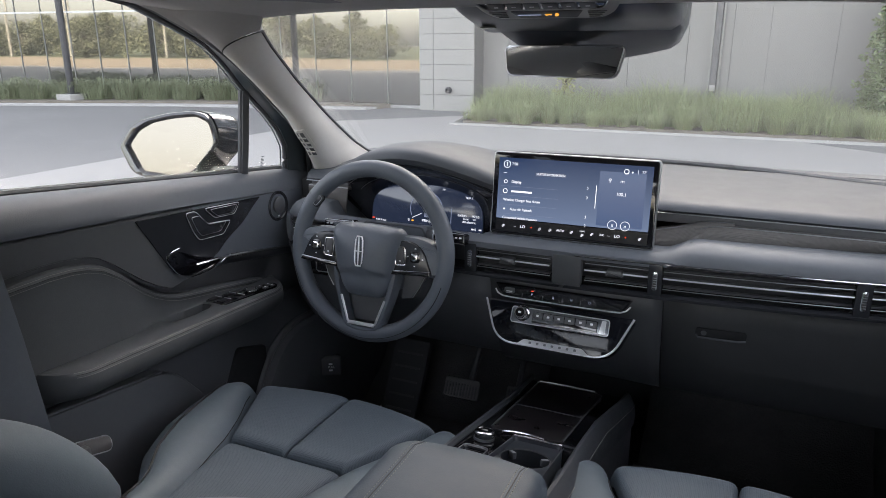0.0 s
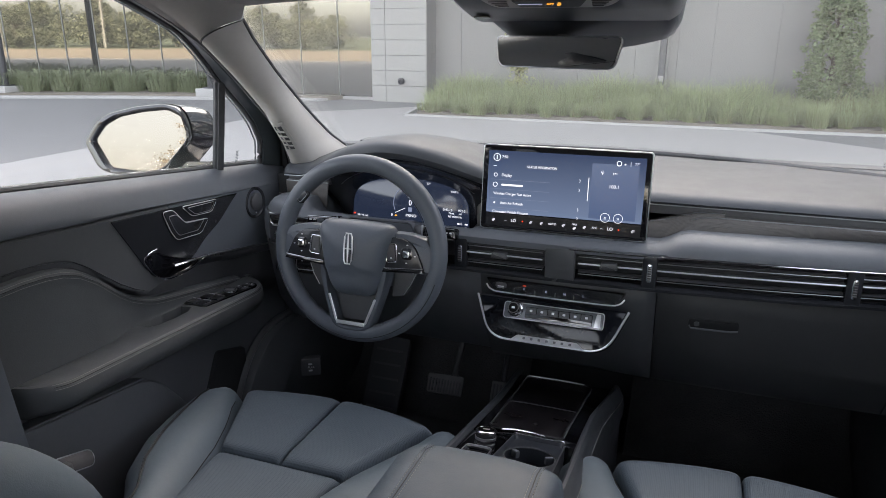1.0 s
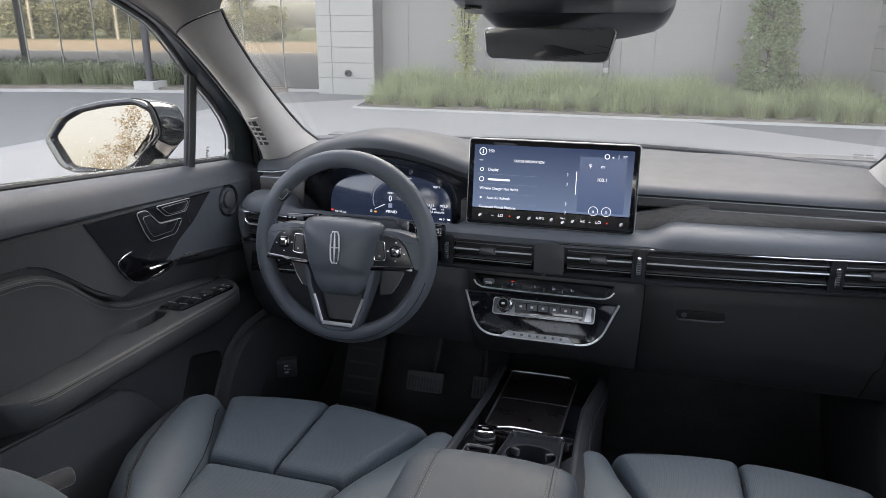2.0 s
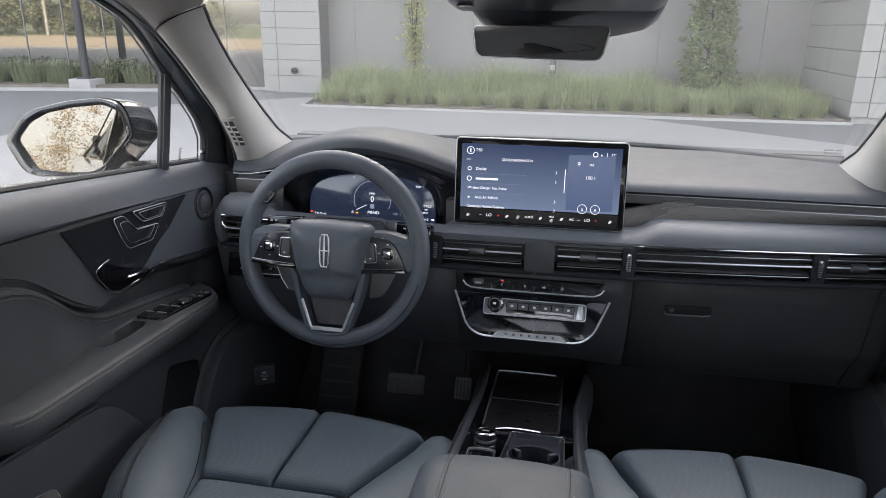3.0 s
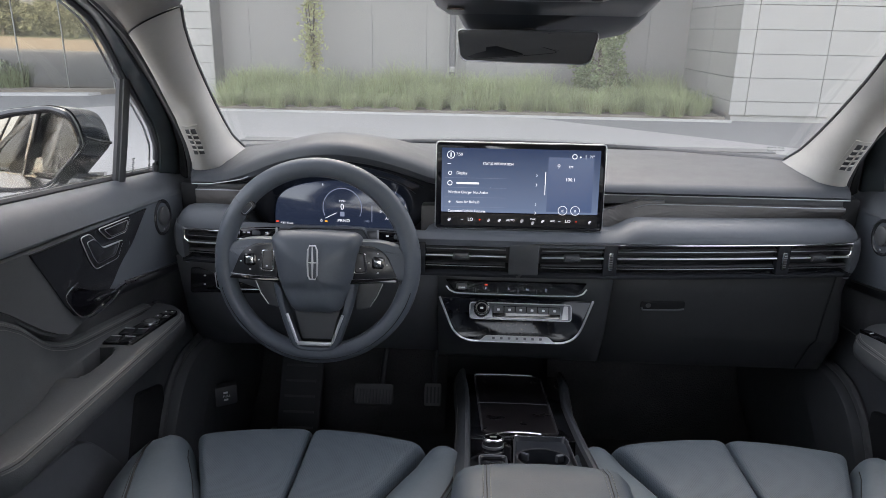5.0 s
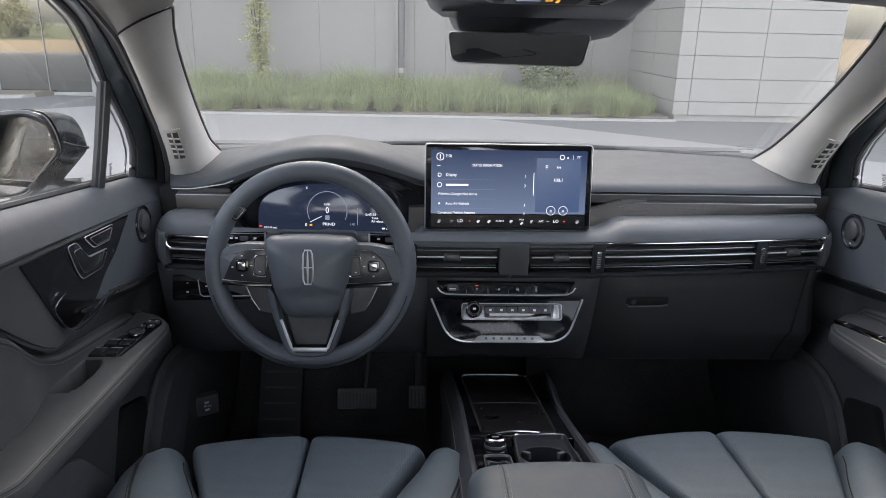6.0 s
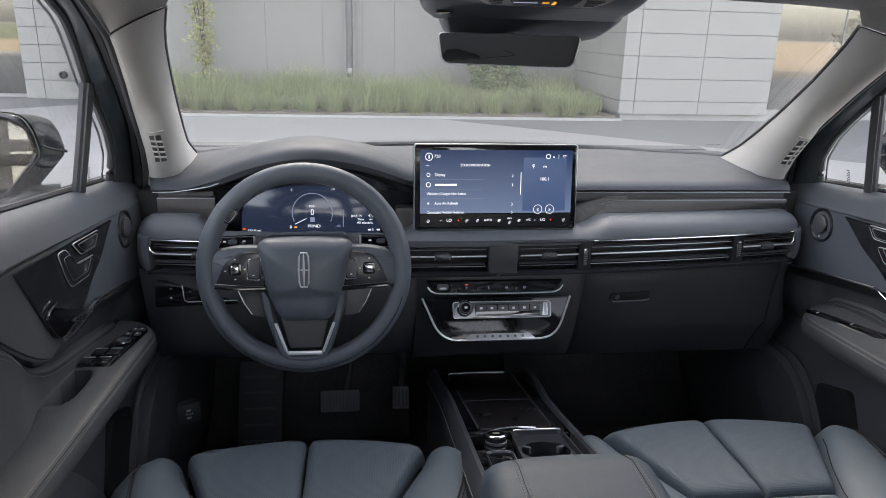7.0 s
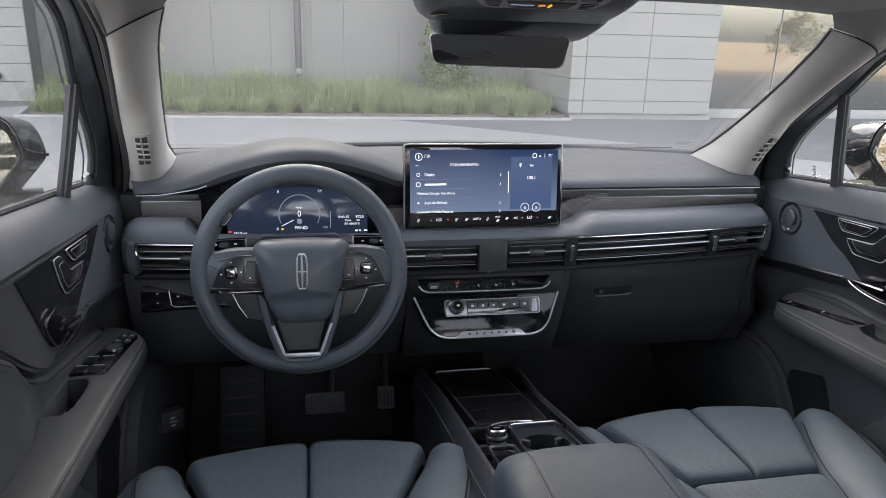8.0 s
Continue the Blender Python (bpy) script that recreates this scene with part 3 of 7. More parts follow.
while x < -8.4:
    y = next(y1 + (x - x1) * (y0 - y1) / (x0 - x1) for (x0, y0), (x1, y1) in zip(LINE, LINE[1:]) if x >= x1) + 0.85
    m = pose(x, y, 0.09, 0, 0, rnd.uniform(0, 360))
    if k == 0:
        shrub.matrix_basis = m
    else:
        copy_thing(shrub, m)
    x, k = x + rnd.uniform(0.62, 0.8), k + 1


def far_tree(seed, tall, mat):
    rnd = random.Random(seed)
    t = thing("tree", (0, 0, 0), "tall leafy tree in warm low sun across the lot", "tree", "trees across the lot")
    bm, cr = tube(bmesh.new(), [(0, 0, 0), (0.1, 0, tall * 0.3), (0, 0.1, tall * 0.6), (0, 0, tall * 0.9)], [0.22, 0.17, 0.1, 0.03], 8), bmesh.new()
    for k in range(60):
        a, z = rnd.uniform(0, math.tau), tall * rnd.uniform(0.08, 0.95)
        r = tall * 0.42 * math.sin(math.pi * min(1, (z / tall) ** 0.8)) * rnd.uniform(0.3, 1.0)
        c = (r * math.cos(a), r * math.sin(a), z)
        tube(bm, [(0, 0, z * 0.75), (c[0] * 0.5, c[1] * 0.5, z * 0.9), c], [0.06, 0.04, 0.015], 5)
        leaves(cr, c, (tall * 0.13, tall * 0.13, tall * 0.10), 70, tall * 0.026, rnd, 0.3)
    part("trunk", bm, BARK, t)
    part("crown", cr, mat, t)
    return t


rnd = random.Random(8)
bm = bmesh.new()
for k in range(1500):
    x = -150 + 126 * rnd.random()
    top = 3.1 + 3.4 * noise.noise(Vector((x * 0.06, 0.0, 7.0))) + 2.2 * noise.noise(Vector((x * 0.27, 2.0, 1.0)))
    z = max(0.5, top * rnd.random() ** 0.7)
    leaves(bm, (x, -40 + rnd.uniform(-4, 4), z), (0.9, 0.9, 0.9), 60, 0.14, rnd, 0.1)
for k in range(520):
    x = 46 + 60 * rnd.random()
    top = 3.0 + 2.2 * noise.noise(Vector((x * 0.08, 0.0, 7.0))) + 1.4 * noise.noise(Vector((x * 0.33, 2.0, 1.0)))
    leaves(bm, (x, -40 + rnd.uniform(-4, 4), max(0.5, top * rnd.random() ** 0.7)), (1.1, 1.1, 0.7), 46, 0.20, rnd, 0.2)
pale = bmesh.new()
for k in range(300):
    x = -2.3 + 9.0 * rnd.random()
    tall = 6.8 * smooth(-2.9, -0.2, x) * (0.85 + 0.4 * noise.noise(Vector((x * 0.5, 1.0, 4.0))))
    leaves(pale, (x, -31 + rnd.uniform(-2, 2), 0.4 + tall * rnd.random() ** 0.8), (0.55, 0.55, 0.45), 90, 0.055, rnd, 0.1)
# strong sunlight is put into the colour: far paler than the other far leaves
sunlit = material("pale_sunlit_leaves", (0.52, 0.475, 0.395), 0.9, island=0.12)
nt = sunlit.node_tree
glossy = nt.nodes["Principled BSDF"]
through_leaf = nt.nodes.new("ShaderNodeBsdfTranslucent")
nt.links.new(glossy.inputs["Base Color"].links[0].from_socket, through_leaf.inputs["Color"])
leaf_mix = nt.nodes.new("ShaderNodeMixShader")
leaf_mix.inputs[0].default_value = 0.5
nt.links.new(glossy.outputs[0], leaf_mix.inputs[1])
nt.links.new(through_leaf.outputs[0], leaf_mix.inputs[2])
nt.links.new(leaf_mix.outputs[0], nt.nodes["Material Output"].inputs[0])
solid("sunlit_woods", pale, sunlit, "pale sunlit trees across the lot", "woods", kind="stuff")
solid("woods", bm, LEAF_FAR, "muted green wood beyond the lawn", "woods", kind="stuff")

pole_mat = material("weathered_pole", (0.24, 0.23, 0.20), 0.8, grain=0.01, relief=0.2, mottle=0.1)
for k, x in enumerate((-118, -101, -92, -79, -71, -66, -58, -47, -39)):
    pole = thing("utility_pole", (x, -35.5, 0), "pale weathered utility pole beyond the lot", "pole", "poles across the lot")
    tall = 6.2 + 1.1 * (k % 3)
    part("shaft", tube(bmesh.new(), [(x, -35.5, 0), (x + 0.02, -35.5, tall / 2), (x, -35.5, tall)], [0.14, 0.12, 0.09], 10), pole_mat, pole)
    if k % 3 == 1:
        part("crossarm", bx(x - 0.9, x + 0.9, -35.56, -35.44, tall - 0.7, tall - 0.58), pole_mat, pole)

rnd = random.Random(9)
models = [far_tree(21, 4.2, LEAF_FAR), far_tree(22, 5.0, LEAF_FAR), far_tree(23, 3.6, LEAF_FAR)]
for i, t in enumerate(models):
    t.matrix_basis = pose(-32 - 11 * i, -38 - 3 * i, 0)
for k in range(60):
    copy_thing(models[k % 3], pose(-150 + 2.05 * k + rnd.uniform(-2, 2), -37 - rnd.uniform(0, 16), 0, 0, 0, rnd.uniform(0, 360)))


# ---- car: shell ----
def vent_y(x):
    return 1.258 + 0.12 * x * x + 0.02 * x


def hood(x):
    u = (x + 0.63) / 0.54
    return math.sin(math.pi * u) ** 1.25 if 0 < u < 1 else 0.0


floor = solid("floor", bx(-0.72, 0.72, -1.6, 1.95, 0.26, 0.30, 0.01), CARPET, "black carpeted car floor", "floor", kind="structure")
solid("wall_firewall", bx(-0.74, 0.74, 1.92, 1.98, 0.26, 1.02), BLACK, "black firewall behind the dashboard", "wall", kind="structure")
solid("cowl", bx(-0.78, 0.78, 1.60, 1.96, 0.93, 0.972), DEEP, "black cowl under the windscreen", "cowl", kind="structure")
# caps added to stop windscreen light leaking down past the dashboard's ends
for sx in (-1, 1):
    solid("end_blocker", bx(min(sx * 0.692, sx * 0.782), max(sx * 0.692, sx * 0.782), 1.415, 1.61, 0.90, 0.970), DEEP, "black cap added to close the dashboard's end against light", "trim", kind="structure")
solid("wall_rear", bx(-0.70, 0.70, -1.66, -1.6, 0.26, 0.93), BLACK, "dark car rear wall below the back window", "wall", kind="structure")


def thicken(ob, t):
    mod = ob.modifiers.new("thickness", "SOLIDIFY")
    mod.thickness, mod.offset = t, 0.0
    return ob


# headliner: a ring round the glass roof
def roof_z(x, y):
    return 1.396 + 0.094 * smooth(1.06, 0.2, y) - 0.012 * (abs(x) / 0.6) ** 4 - 0.05 * smooth(-0.8, -1.6, y)


bm = bmesh.new()
ny, nx = 34, 24
grid = [[bm.verts.new((0.6 * (2 * i / nx - 1) * (0.9 + 0.1 * smooth(1.06, 0.7, y)), y, roof_z(0.6 * (2 * i / nx - 1), y))) for i in range(nx + 1)] for y in [1.07 - 2.6 * k / ny for k in range(ny + 1)]]
for k in range(ny):
    for i in range(nx):
        c = grid[k][i].co
        if abs(0.6 * (2 * (i + 0.5) / nx - 1)) < 0.40 and -1.25 < c.y < -0.30:
            continue
        bm.faces.new((grid[k][i], grid[k][i + 1], grid[k + 1][i + 1], grid[k + 1][i]))
ceiling = thicken(solid("ceiling", bm, HEADLINER, "grey fabric headliner round a glass roof", "ceiling", kind="structure"), 0.02)
bm = bmesh.new()
loft(bm, [[(x, y, roof_z(x, y) + 0.02) for x in (-0.42, -0.2, 0, 0.2, 0.42)] for y in (-0.26, -0.5, -0.75, -1.0, -1.27)])
roof_glass = thicken(solid("window_roof", bm, GLASS, "clear glass roof panel", "window", kind="structure"), 0.004)
roof_glass.visible_shadow = False

# windscreen
bm = bmesh.new()
rows = []
for k in range(13):
    t = k / 12
    rows.append([((0.68 - 0.12 * t) * u, 1.83 - 0.21 * u * u * (1 - t) - 0.05 * u * u * t + t * (1.085 - 1.83), 1.035 + 0.01 * u * u + t * 0.375 - 0.03 * u * u * t + 0.03 * math.sin(math.pi * t) * (1 - u * u)) for u in [i / 10 - 1 for i in range(21)]])
loft(bm, rows)
screen_glass = thicken(solid("windscreen", bm, SCREEN, "raked clear windscreen of the car", "window", kind="structure"), 0.005)
screen_glass.visible_shadow = False
for k, w in enumerate((0.022, 0.016, 0.020, 0.014)):
    x = 0.606 + 0.024 * (k % 2)
    part("glass_mark", bx(x, x + w, 1.6600, 1.6605, 1.066 + 0.006 * (k // 2), 1.0685 + 0.006 * (k // 2)), MULLION, screen_glass)

# lines of the windscreen pillar and the door window frame on one side, by height
PILLAR_OUT = [(-0.712, 1.500, 0.960), (-0.704, 1.485, 1.000), (-0.687, 1.446, 1.045), (-0.677, 1.405, 1.090), (-0.669, 1.358, 1.132), (-0.658, 1.301, 1.170), (-0.645, 1.243, 1.205), (-0.633, 1.191, 1.237), (-0.623, 1.143, 1.265), (-0.612, 1.095, 1.291), (-0.604, 1.052, 1.314), (-0.600, 0.985, 1.346), (-0.597, 0.920, 1.374), (-0.595, 0.850, 1.397)]
PILLAR_IN = [(-0.613, 1.700, 0.960), (-0.622, 1.680, 1.020), (-0.631, 1.620, 1.050), (-0.631, 1.545, 1.087), (-0.614, 1.446, 1.136), (-0.599, 1.362, 1.181), (-0.585, 1.289, 1.222), (-0.572, 1.224, 1.259), (-0.561, 1.171, 1.293), (-0.546, 1.116, 1.324), (-0.528, 1.066, 1.354), (-0.505, 1.05, 1.380), (-0.46, 1.03, 1.397)]
GLASS_EDGE = [(-0.756, 1.405, 0.990), (-0.744, 1.404, 1.044), (-0.733, 1.393, 1.090), (-0.724, 1.357, 1.135), (-0.717, 1.311, 1.175), (-0.708, 1.268, 1.203), (-0.693, 1.202, 1.245), (-0.681, 1.155, 1.280), (-0.669, 1.107, 1.311), (-0.658, 1.060, 1.337), (-0.645, 0.975, 1.366), (-0.637, 0.875, 1.400)]
PAINT_EDGE = [(-0.726, 1.456, 0.990), (-0.723, 1.454, 1.023), (-0.717, 1.445, 1.081), (-0.699, 1.381, 1.141), (-0.679, 1.296, 1.192), (-0.662, 1.219, 1.236), (-0.651, 1.156, 1.274), (-0.640, 1.097, 1.307), (-0.630, 1.039, 1.335), (-0.618, 0.965, 1.362), (-0.612, 0.910, 1.387), (-0.610, 0.860, 1.404)]


def at_height(line, z):
    """The point of a rising line at the height z."""
    zs = [p[2] for p in line]
    return Vector((float(np.interp(z, zs, [p[0] for p in line])), float(np.interp(z, zs, [p[1] for p in line])), z))


def pillar_row(z, z_in, n=16):
    """Across the pillar, from the door seal to the glass, swelling into the cabin."""
    p, q = at_height(PILLAR_OUT, z), at_height(PILLAR_IN, z_in)
    d = q - p
    out = Vector((d.y, -d.x, 0)).normalized() * 0.040
    low = smooth(1.21, 1.13, z)
    c1, c2 = p + Vector((0.010, -0.055, 0)), p + Vector((0.100, -0.100, 0.4 * d.z))
    row = []
    for k in range(n + 1):
        t = k / n
        u = p.lerp(q, t) + out * (math.sin(math.pi * t ** 0.85) ** 0.75 if k < n else 0.0)
        v = p * (1 - t) ** 3 + c1 * (3 * t * (1 - t) ** 2) + c2 * (3 * t * t * (1 - t)) + q * t ** 3
        row.append(u.lerp(v, low))
    return row


def closed_row(row, depth=(-0.02, 0.03, 0.012)):
    p, q = row[0], row[-1]
    return row + [q.lerp(p, k / 6) + Vector(depth) * math.sin(math.pi * k / 6) for k in range(1, 6)]


def pillar(s):
    flip = Matrix.Diagonal((-s, 1, 1, 1))
    ob = thing("windscreen_pillar", (-0.66 * -s, 1.4, 1.05), "pale grey fabric-covered windscreen pillar trim", "pillar trim", "windscreen pillars")

    def p(name, bm, mat, parent=ob, label=""):
        bmesh.ops.transform(bm, matrix=flip, verts=bm.verts)
        return part(name, bm, mat, parent, label)

    levels = [(0.965 + (1.312 - 0.965) * k / 40, 0.965 + (1.352 - 0.965) * k / 40) for k in range(41)]
    rows = [pillar_row(z, zi) for z, zi in levels]
    p("cover", loft(bmesh.new(), [closed_row(r) for r in rows], wrap=True), PILLAR)
    p("seam", tube(bmesh.new(), [q + Vector((0.001, -0.001, 0)) for q in rows[-1]], 0.0012, 6), SEAM)
    # the upper cover runs over into the headliner
    upper = [pillar_row(1.3135 + (1.397 - 1.3135) * k / 14, 1.3535 + (1.397 - 1.3535) * k / 14) for k in range(15)]
    p("upper_cover", loft(bmesh.new(), [closed_row(r, (-0.004, 0.01, 0.02)) for r in upper], wrap=True), HEADLINER, label="grey cloth upper cover")
    p("seal", tube(bmesh.new(), [r[-1] + Vector((-0.001, 0.006, 0.001)) for r in rows[9:]], 0.0032, 6), BLACK)
    # small demister grille near its foot
    def on(u, w):
        v = 0.297 + 0.207 * w
        return along(pillar_row(0.965 + 0.347 * v, 0.965 + 0.387 * v, 48), 0.275 + 0.295 * u)

    def raised(u, w, h):
        """A point h above the cover; u runs across the grille, w up it."""
        n = (on(u + 0.08, w) - on(u - 0.08, w)).cross(on(u, w + 0.04) - on(u, w - 0.04)).normalized()
        return on(u, w) + n * h

    def strip(ends, width, h0, h1, n=8):
        """A bar laid on the cover between two ends (u, w), with its width in w or in u."""
        (ua, wa), (ub, wb) = ends
        du, dw = (0.0, width / 2) if abs(ub - ua) > abs(wb - wa) else (width / 2, 0.0)
        rows = []
        for k in range(n + 1):
            u, w = ua + (ub - ua) * k / n, wa + (wb - wa) * k / n
            rows.append([raised(u - du, w - dw, h0), raised(u - du, w - dw, h1), raised(u + du, w + dw, h1), raised(u + du, w + dw, h0)])
        return loft(bmesh.new(), rows, wrap=True)

    def patch(u0, u1, w0, w1, h0, h1, n=10):
        rows = []
        for k in range(n + 1):
            w = w0 + (w1 - w0) * k / n
            us = [u0 + (u1 - u0) * q / 6 for q in range(7)]
            rows.append([raised(u, w, h1) for u in us] + [raised(u, w, h0) for u in us[::-1]])
        return loft(bmesh.new(), rows, wrap=True)

    grille = p("grille", patch(0.0, 1.0, 0.0, 1.0, -0.004, 0.0016), PILLAR, label="grey slotted demister grille")
    p("slot_bed", patch(0.21, 0.80, 0.10, 0.91, 0.0012, 0.0022), BLACK, grille)
    p("mullion", strip(((0.505, 0.10), (0.505, 0.91)), 0.055, 0.002, 0.0046), PILLAR, grille)
    for row in range(4):
        w = 0.26 + 0.165 * row
        p("slat", strip(((0.21, w + 0.025), (0.80, w - 0.025)), 0.030, 0.002, 0.0046), PILLAR, grille)
    return ob


pillar(1)
pillar(-1)

def belt_line(y):
    return 1.165 - 0.097 * y


# door window frames, side glass, centre pillars and outer skin
for s in (1, -1):
    flip = Matrix.Diagonal((-s, 1, 1, 1))

    def mirrored(bm):
        bmesh.ops.transform(bm, matrix=flip, verts=bm.verts)
        return bm

    fr = thing("window_frame", (-0.7 * -s, 0.4, 1.1), "black door window frame with a quarter light", "window frame", "door window frames", "structure")
    # across the frame: window seal, painted flange, black door seal, rubber strip against the pillar
    zs = [0.992 + (1.397 - 0.992) * k / 36 for k in range(37)]
    bend = [(at_height(GLASS_EDGE, z), at_height(PAINT_EDGE, z), at_height(PILLAR_OUT, z)) for z in zs]
    for y, dz in ((0.75, 0.018), (0.45, 0.024), (0.0, 0.024), (-0.5, 0.012), (-1.1, -0.03)):
        bend.append((Vector((-0.634, y, 1.400 + dz)), Vector((-0.610, y, 1.404 + dz)), Vector((-0.594, y, 1.397 + dz))))
    edge = [g for g, q, r in bend]
    part("frame", mirrored(tube(bmesh.new(), [g + Vector((-0.006, 0.004, -0.001)) for g in edge], 0.0075, 8)), BLACK, fr)
    part("outer_line", mirrored(tube(bmesh.new(), [g + Vector((-0.022, 0.006, -0.004)) for g in edge], 0.0022, 6)), SATIN, fr, "thin bright outer line")
    bm = loft(bmesh.new(), [[g + Vector((-0.004, 0.006, 0)), g.lerp(q, 0.12) + Vector((0.002, -0.003, 0)), g.lerp(q, 0.5) + Vector((0.0, 0.0, 0)), g.lerp(q, 0.85), q + Vector((-0.003, 0.004, 0)), q + Vector((-0.006, 0.016, 0.004))] for g, q, r in bend])
    thicken(part("flange", mirrored(bm), FRAME_PAINT, fr, "dark blue painted inner flange"), 0.003)
    bm = loft(bmesh.new(), [[q + Vector((-0.004, 0.014, 0.002)), q.lerp(r, 0.15) + Vector((0, 0.004, 0)), q.lerp(r, 0.45) + Vector((0.001, 0.002, 0)), q.lerp(r, 0.6) + Vector((0, 0.012, 0)), r + Vector((-0.004, 0.016, 0))] for g, q, r in bend])
    thicken(part("door_seal", mirrored(bm), SEAM, fr, "black rubber door seal"), 0.003)
    part("pillar_strip", mirrored(tube(bmesh.new(), [q.lerp(r, 0.80) + Vector((0.0, 0.003, 0)) for g, q, r in bend], 0.0062, 8)), BLACK, fr)
    bm = loft(bmesh.new(), [[c + Vector(d) for d in ((-0.010, 0.006, 0), (-0.010, -0.006, 0), (-0.002, -0.009, 0), (0.002, -0.006, 0), (0.006, -0.009, 0), (0.009, -0.004, 0), (0.009, 0.008, 0))] for c in (Vector((-0.755, 1.250, 1.02)), Vector((-0.727, 1.232, 1.125)), Vector((-0.699, 1.212, 1.235)))], wrap=True)
    part("divider", mirrored(bm), BLACK, fr)
    rail = [g + Vector((-0.010, 0.006, 0.002)) for g in edge]
    rail = [q for q in rail if q.z > belt_line(q.y) + 0.004]
    cut = next(i for i, p in enumerate(rail) if p.y < 0.47)
    for piece, mat in ((rail[:cut + 1], GLASS), (rail[cut:], TINTED)):
        bm = loft(bmesh.new(), [[p, p.lerp(Vector((-0.775, p.y, 1.165 - 0.097 * p.y)), 0.5) + Vector((-0.008, 0, 0)), Vector((-0.775, p.y, 1.165 - 0.097 * p.y))] for p in piece])
        pane = thicken(part("pane", mirrored(bm), mat, fr), 0.004)
        pane.visible_shadow = mat is TINTED
    for k in range(8):
        y = 1.324 + 0.0012 * k
        part("glass_mark", mirrored(bx(-0.7615, -0.7605, y, y + (0.010 if k % 3 else 0.006), 1.046 + 0.0034 * k, 1.0475 + 0.0034 * k)), DASH, fr)
    # roof rail trim between the headliner and the frame
    bm = bmesh.new()
    rows = []
    for y in [1.05 - 2.5 * k / 30 for k in range(31)]:
        ys_r, k0 = [r.y for g, q, r in bend][::-1], bend[::-1]
        q = Vector((float(np.interp(y, ys_r, [b[2].x for b in k0])), y, float(np.interp(y, ys_r, [b[2].z for b in k0]))))
        e = Vector((-0.6 * (0.9 + 0.1 * smooth(1.06, 0.7, y)), y, roof_z(0.6, y)))
        rows.append([e, e.lerp(q, 0.5) + Vector((0.004, 0, 0.008)), q])
    loft(bm, rows)
    thicken(part("rail_cover", mirrored(bm), HEADLINER, fr), 0.012)
    # centre pillar
    bm = bmesh.new()
    rows = []
    for z, x in ((0.34, -0.68), (0.7, -0.665), (0.9, -0.66), (1.1, -0.665), (1.3, -0.650), (1.45, -0.62)):
        rows.append([(x - 0.06, 0.63 - 0.12 * max(0, z - 0.7), z), (x, 0.645 - 0.12 * max(0, z - 0.7), z), (x + 0.012, 0.60 - 0.12 * max(0, z - 0.7), z), (x + 0.012, 0.46 - 0.1 * z, z), (x, 0.42 - 0.1 * z, z), (x - 0.06, 0.42 - 0.1 * z, z)])
    loft(bm, rows, wrap=True)
    solid("centre_pillar", mirrored(bm), DOOR_DARK, "dark grey plastic centre pillar cover", "pillar trim", "centre pillars", "structure")
    # rear door trim and outer skin
    solid("wall_side", mirrored(bx(-0.78, -0.70, -1.62, 0.42, 0.26, 1.09)), DOOR_DARK, "dark rear door lining", "wall", kind="structure")
    bm = bmesh.new()
    loft(bm, [[(-0.785 - 0.0 * y, y, 1.16 - 0.097 * y), (-0.84, y, 1.02 - 0.06 * y), (-0.87, y, 0.75), (-0.85, y, 0.30)] for y in [1.9 - 0.35 * k for k in range(11)]])
    thicken(solid("car_side", mirrored(bm), BODY, "dark blue painted car side below the windows", "car body", kind="structure"), 0.01)
    for y, w in ((0.47, 0.10), (-0.62, 0.09)):
        bm = bmesh.new()
        loft(bm, [[(-0.79, y - w / 2, 1.165 - 0.097 * y), (-0.79, y + w / 2, 1.165 - 0.097 * y)], [(-0.735, y - w / 2 - 0.03, 1.31), (-0.735, y + w / 2 - 0.03, 1.31)], [(-0.665, y - w / 2 - 0.06, 1.45), (-0.665, y + w / 2 - 0.06, 1.45)]])
        thicken(solid("pillar_cover", mirrored(bm), GLOSS, "glossy black outer pillar cover", "pillar trim", kind="structure"), 0.006)
for z0, z1, y in ((0.92, 0.95, -1.63), (1.36, 1.42, -1.55)):
    solid("trim", bx(-0.7, 0.7, y - 0.03, y + 0.03, z0, z1, 0.01), BLACK, "black rear window surround", "trim", kind="structure")


# ---- dashboard ----
dash = thing("dashboard", (0, 1.5, 0.6), "dark slate soft-touch dashboard with air vents across it", "dashboard")
bm = bmesh.new()
rows = []
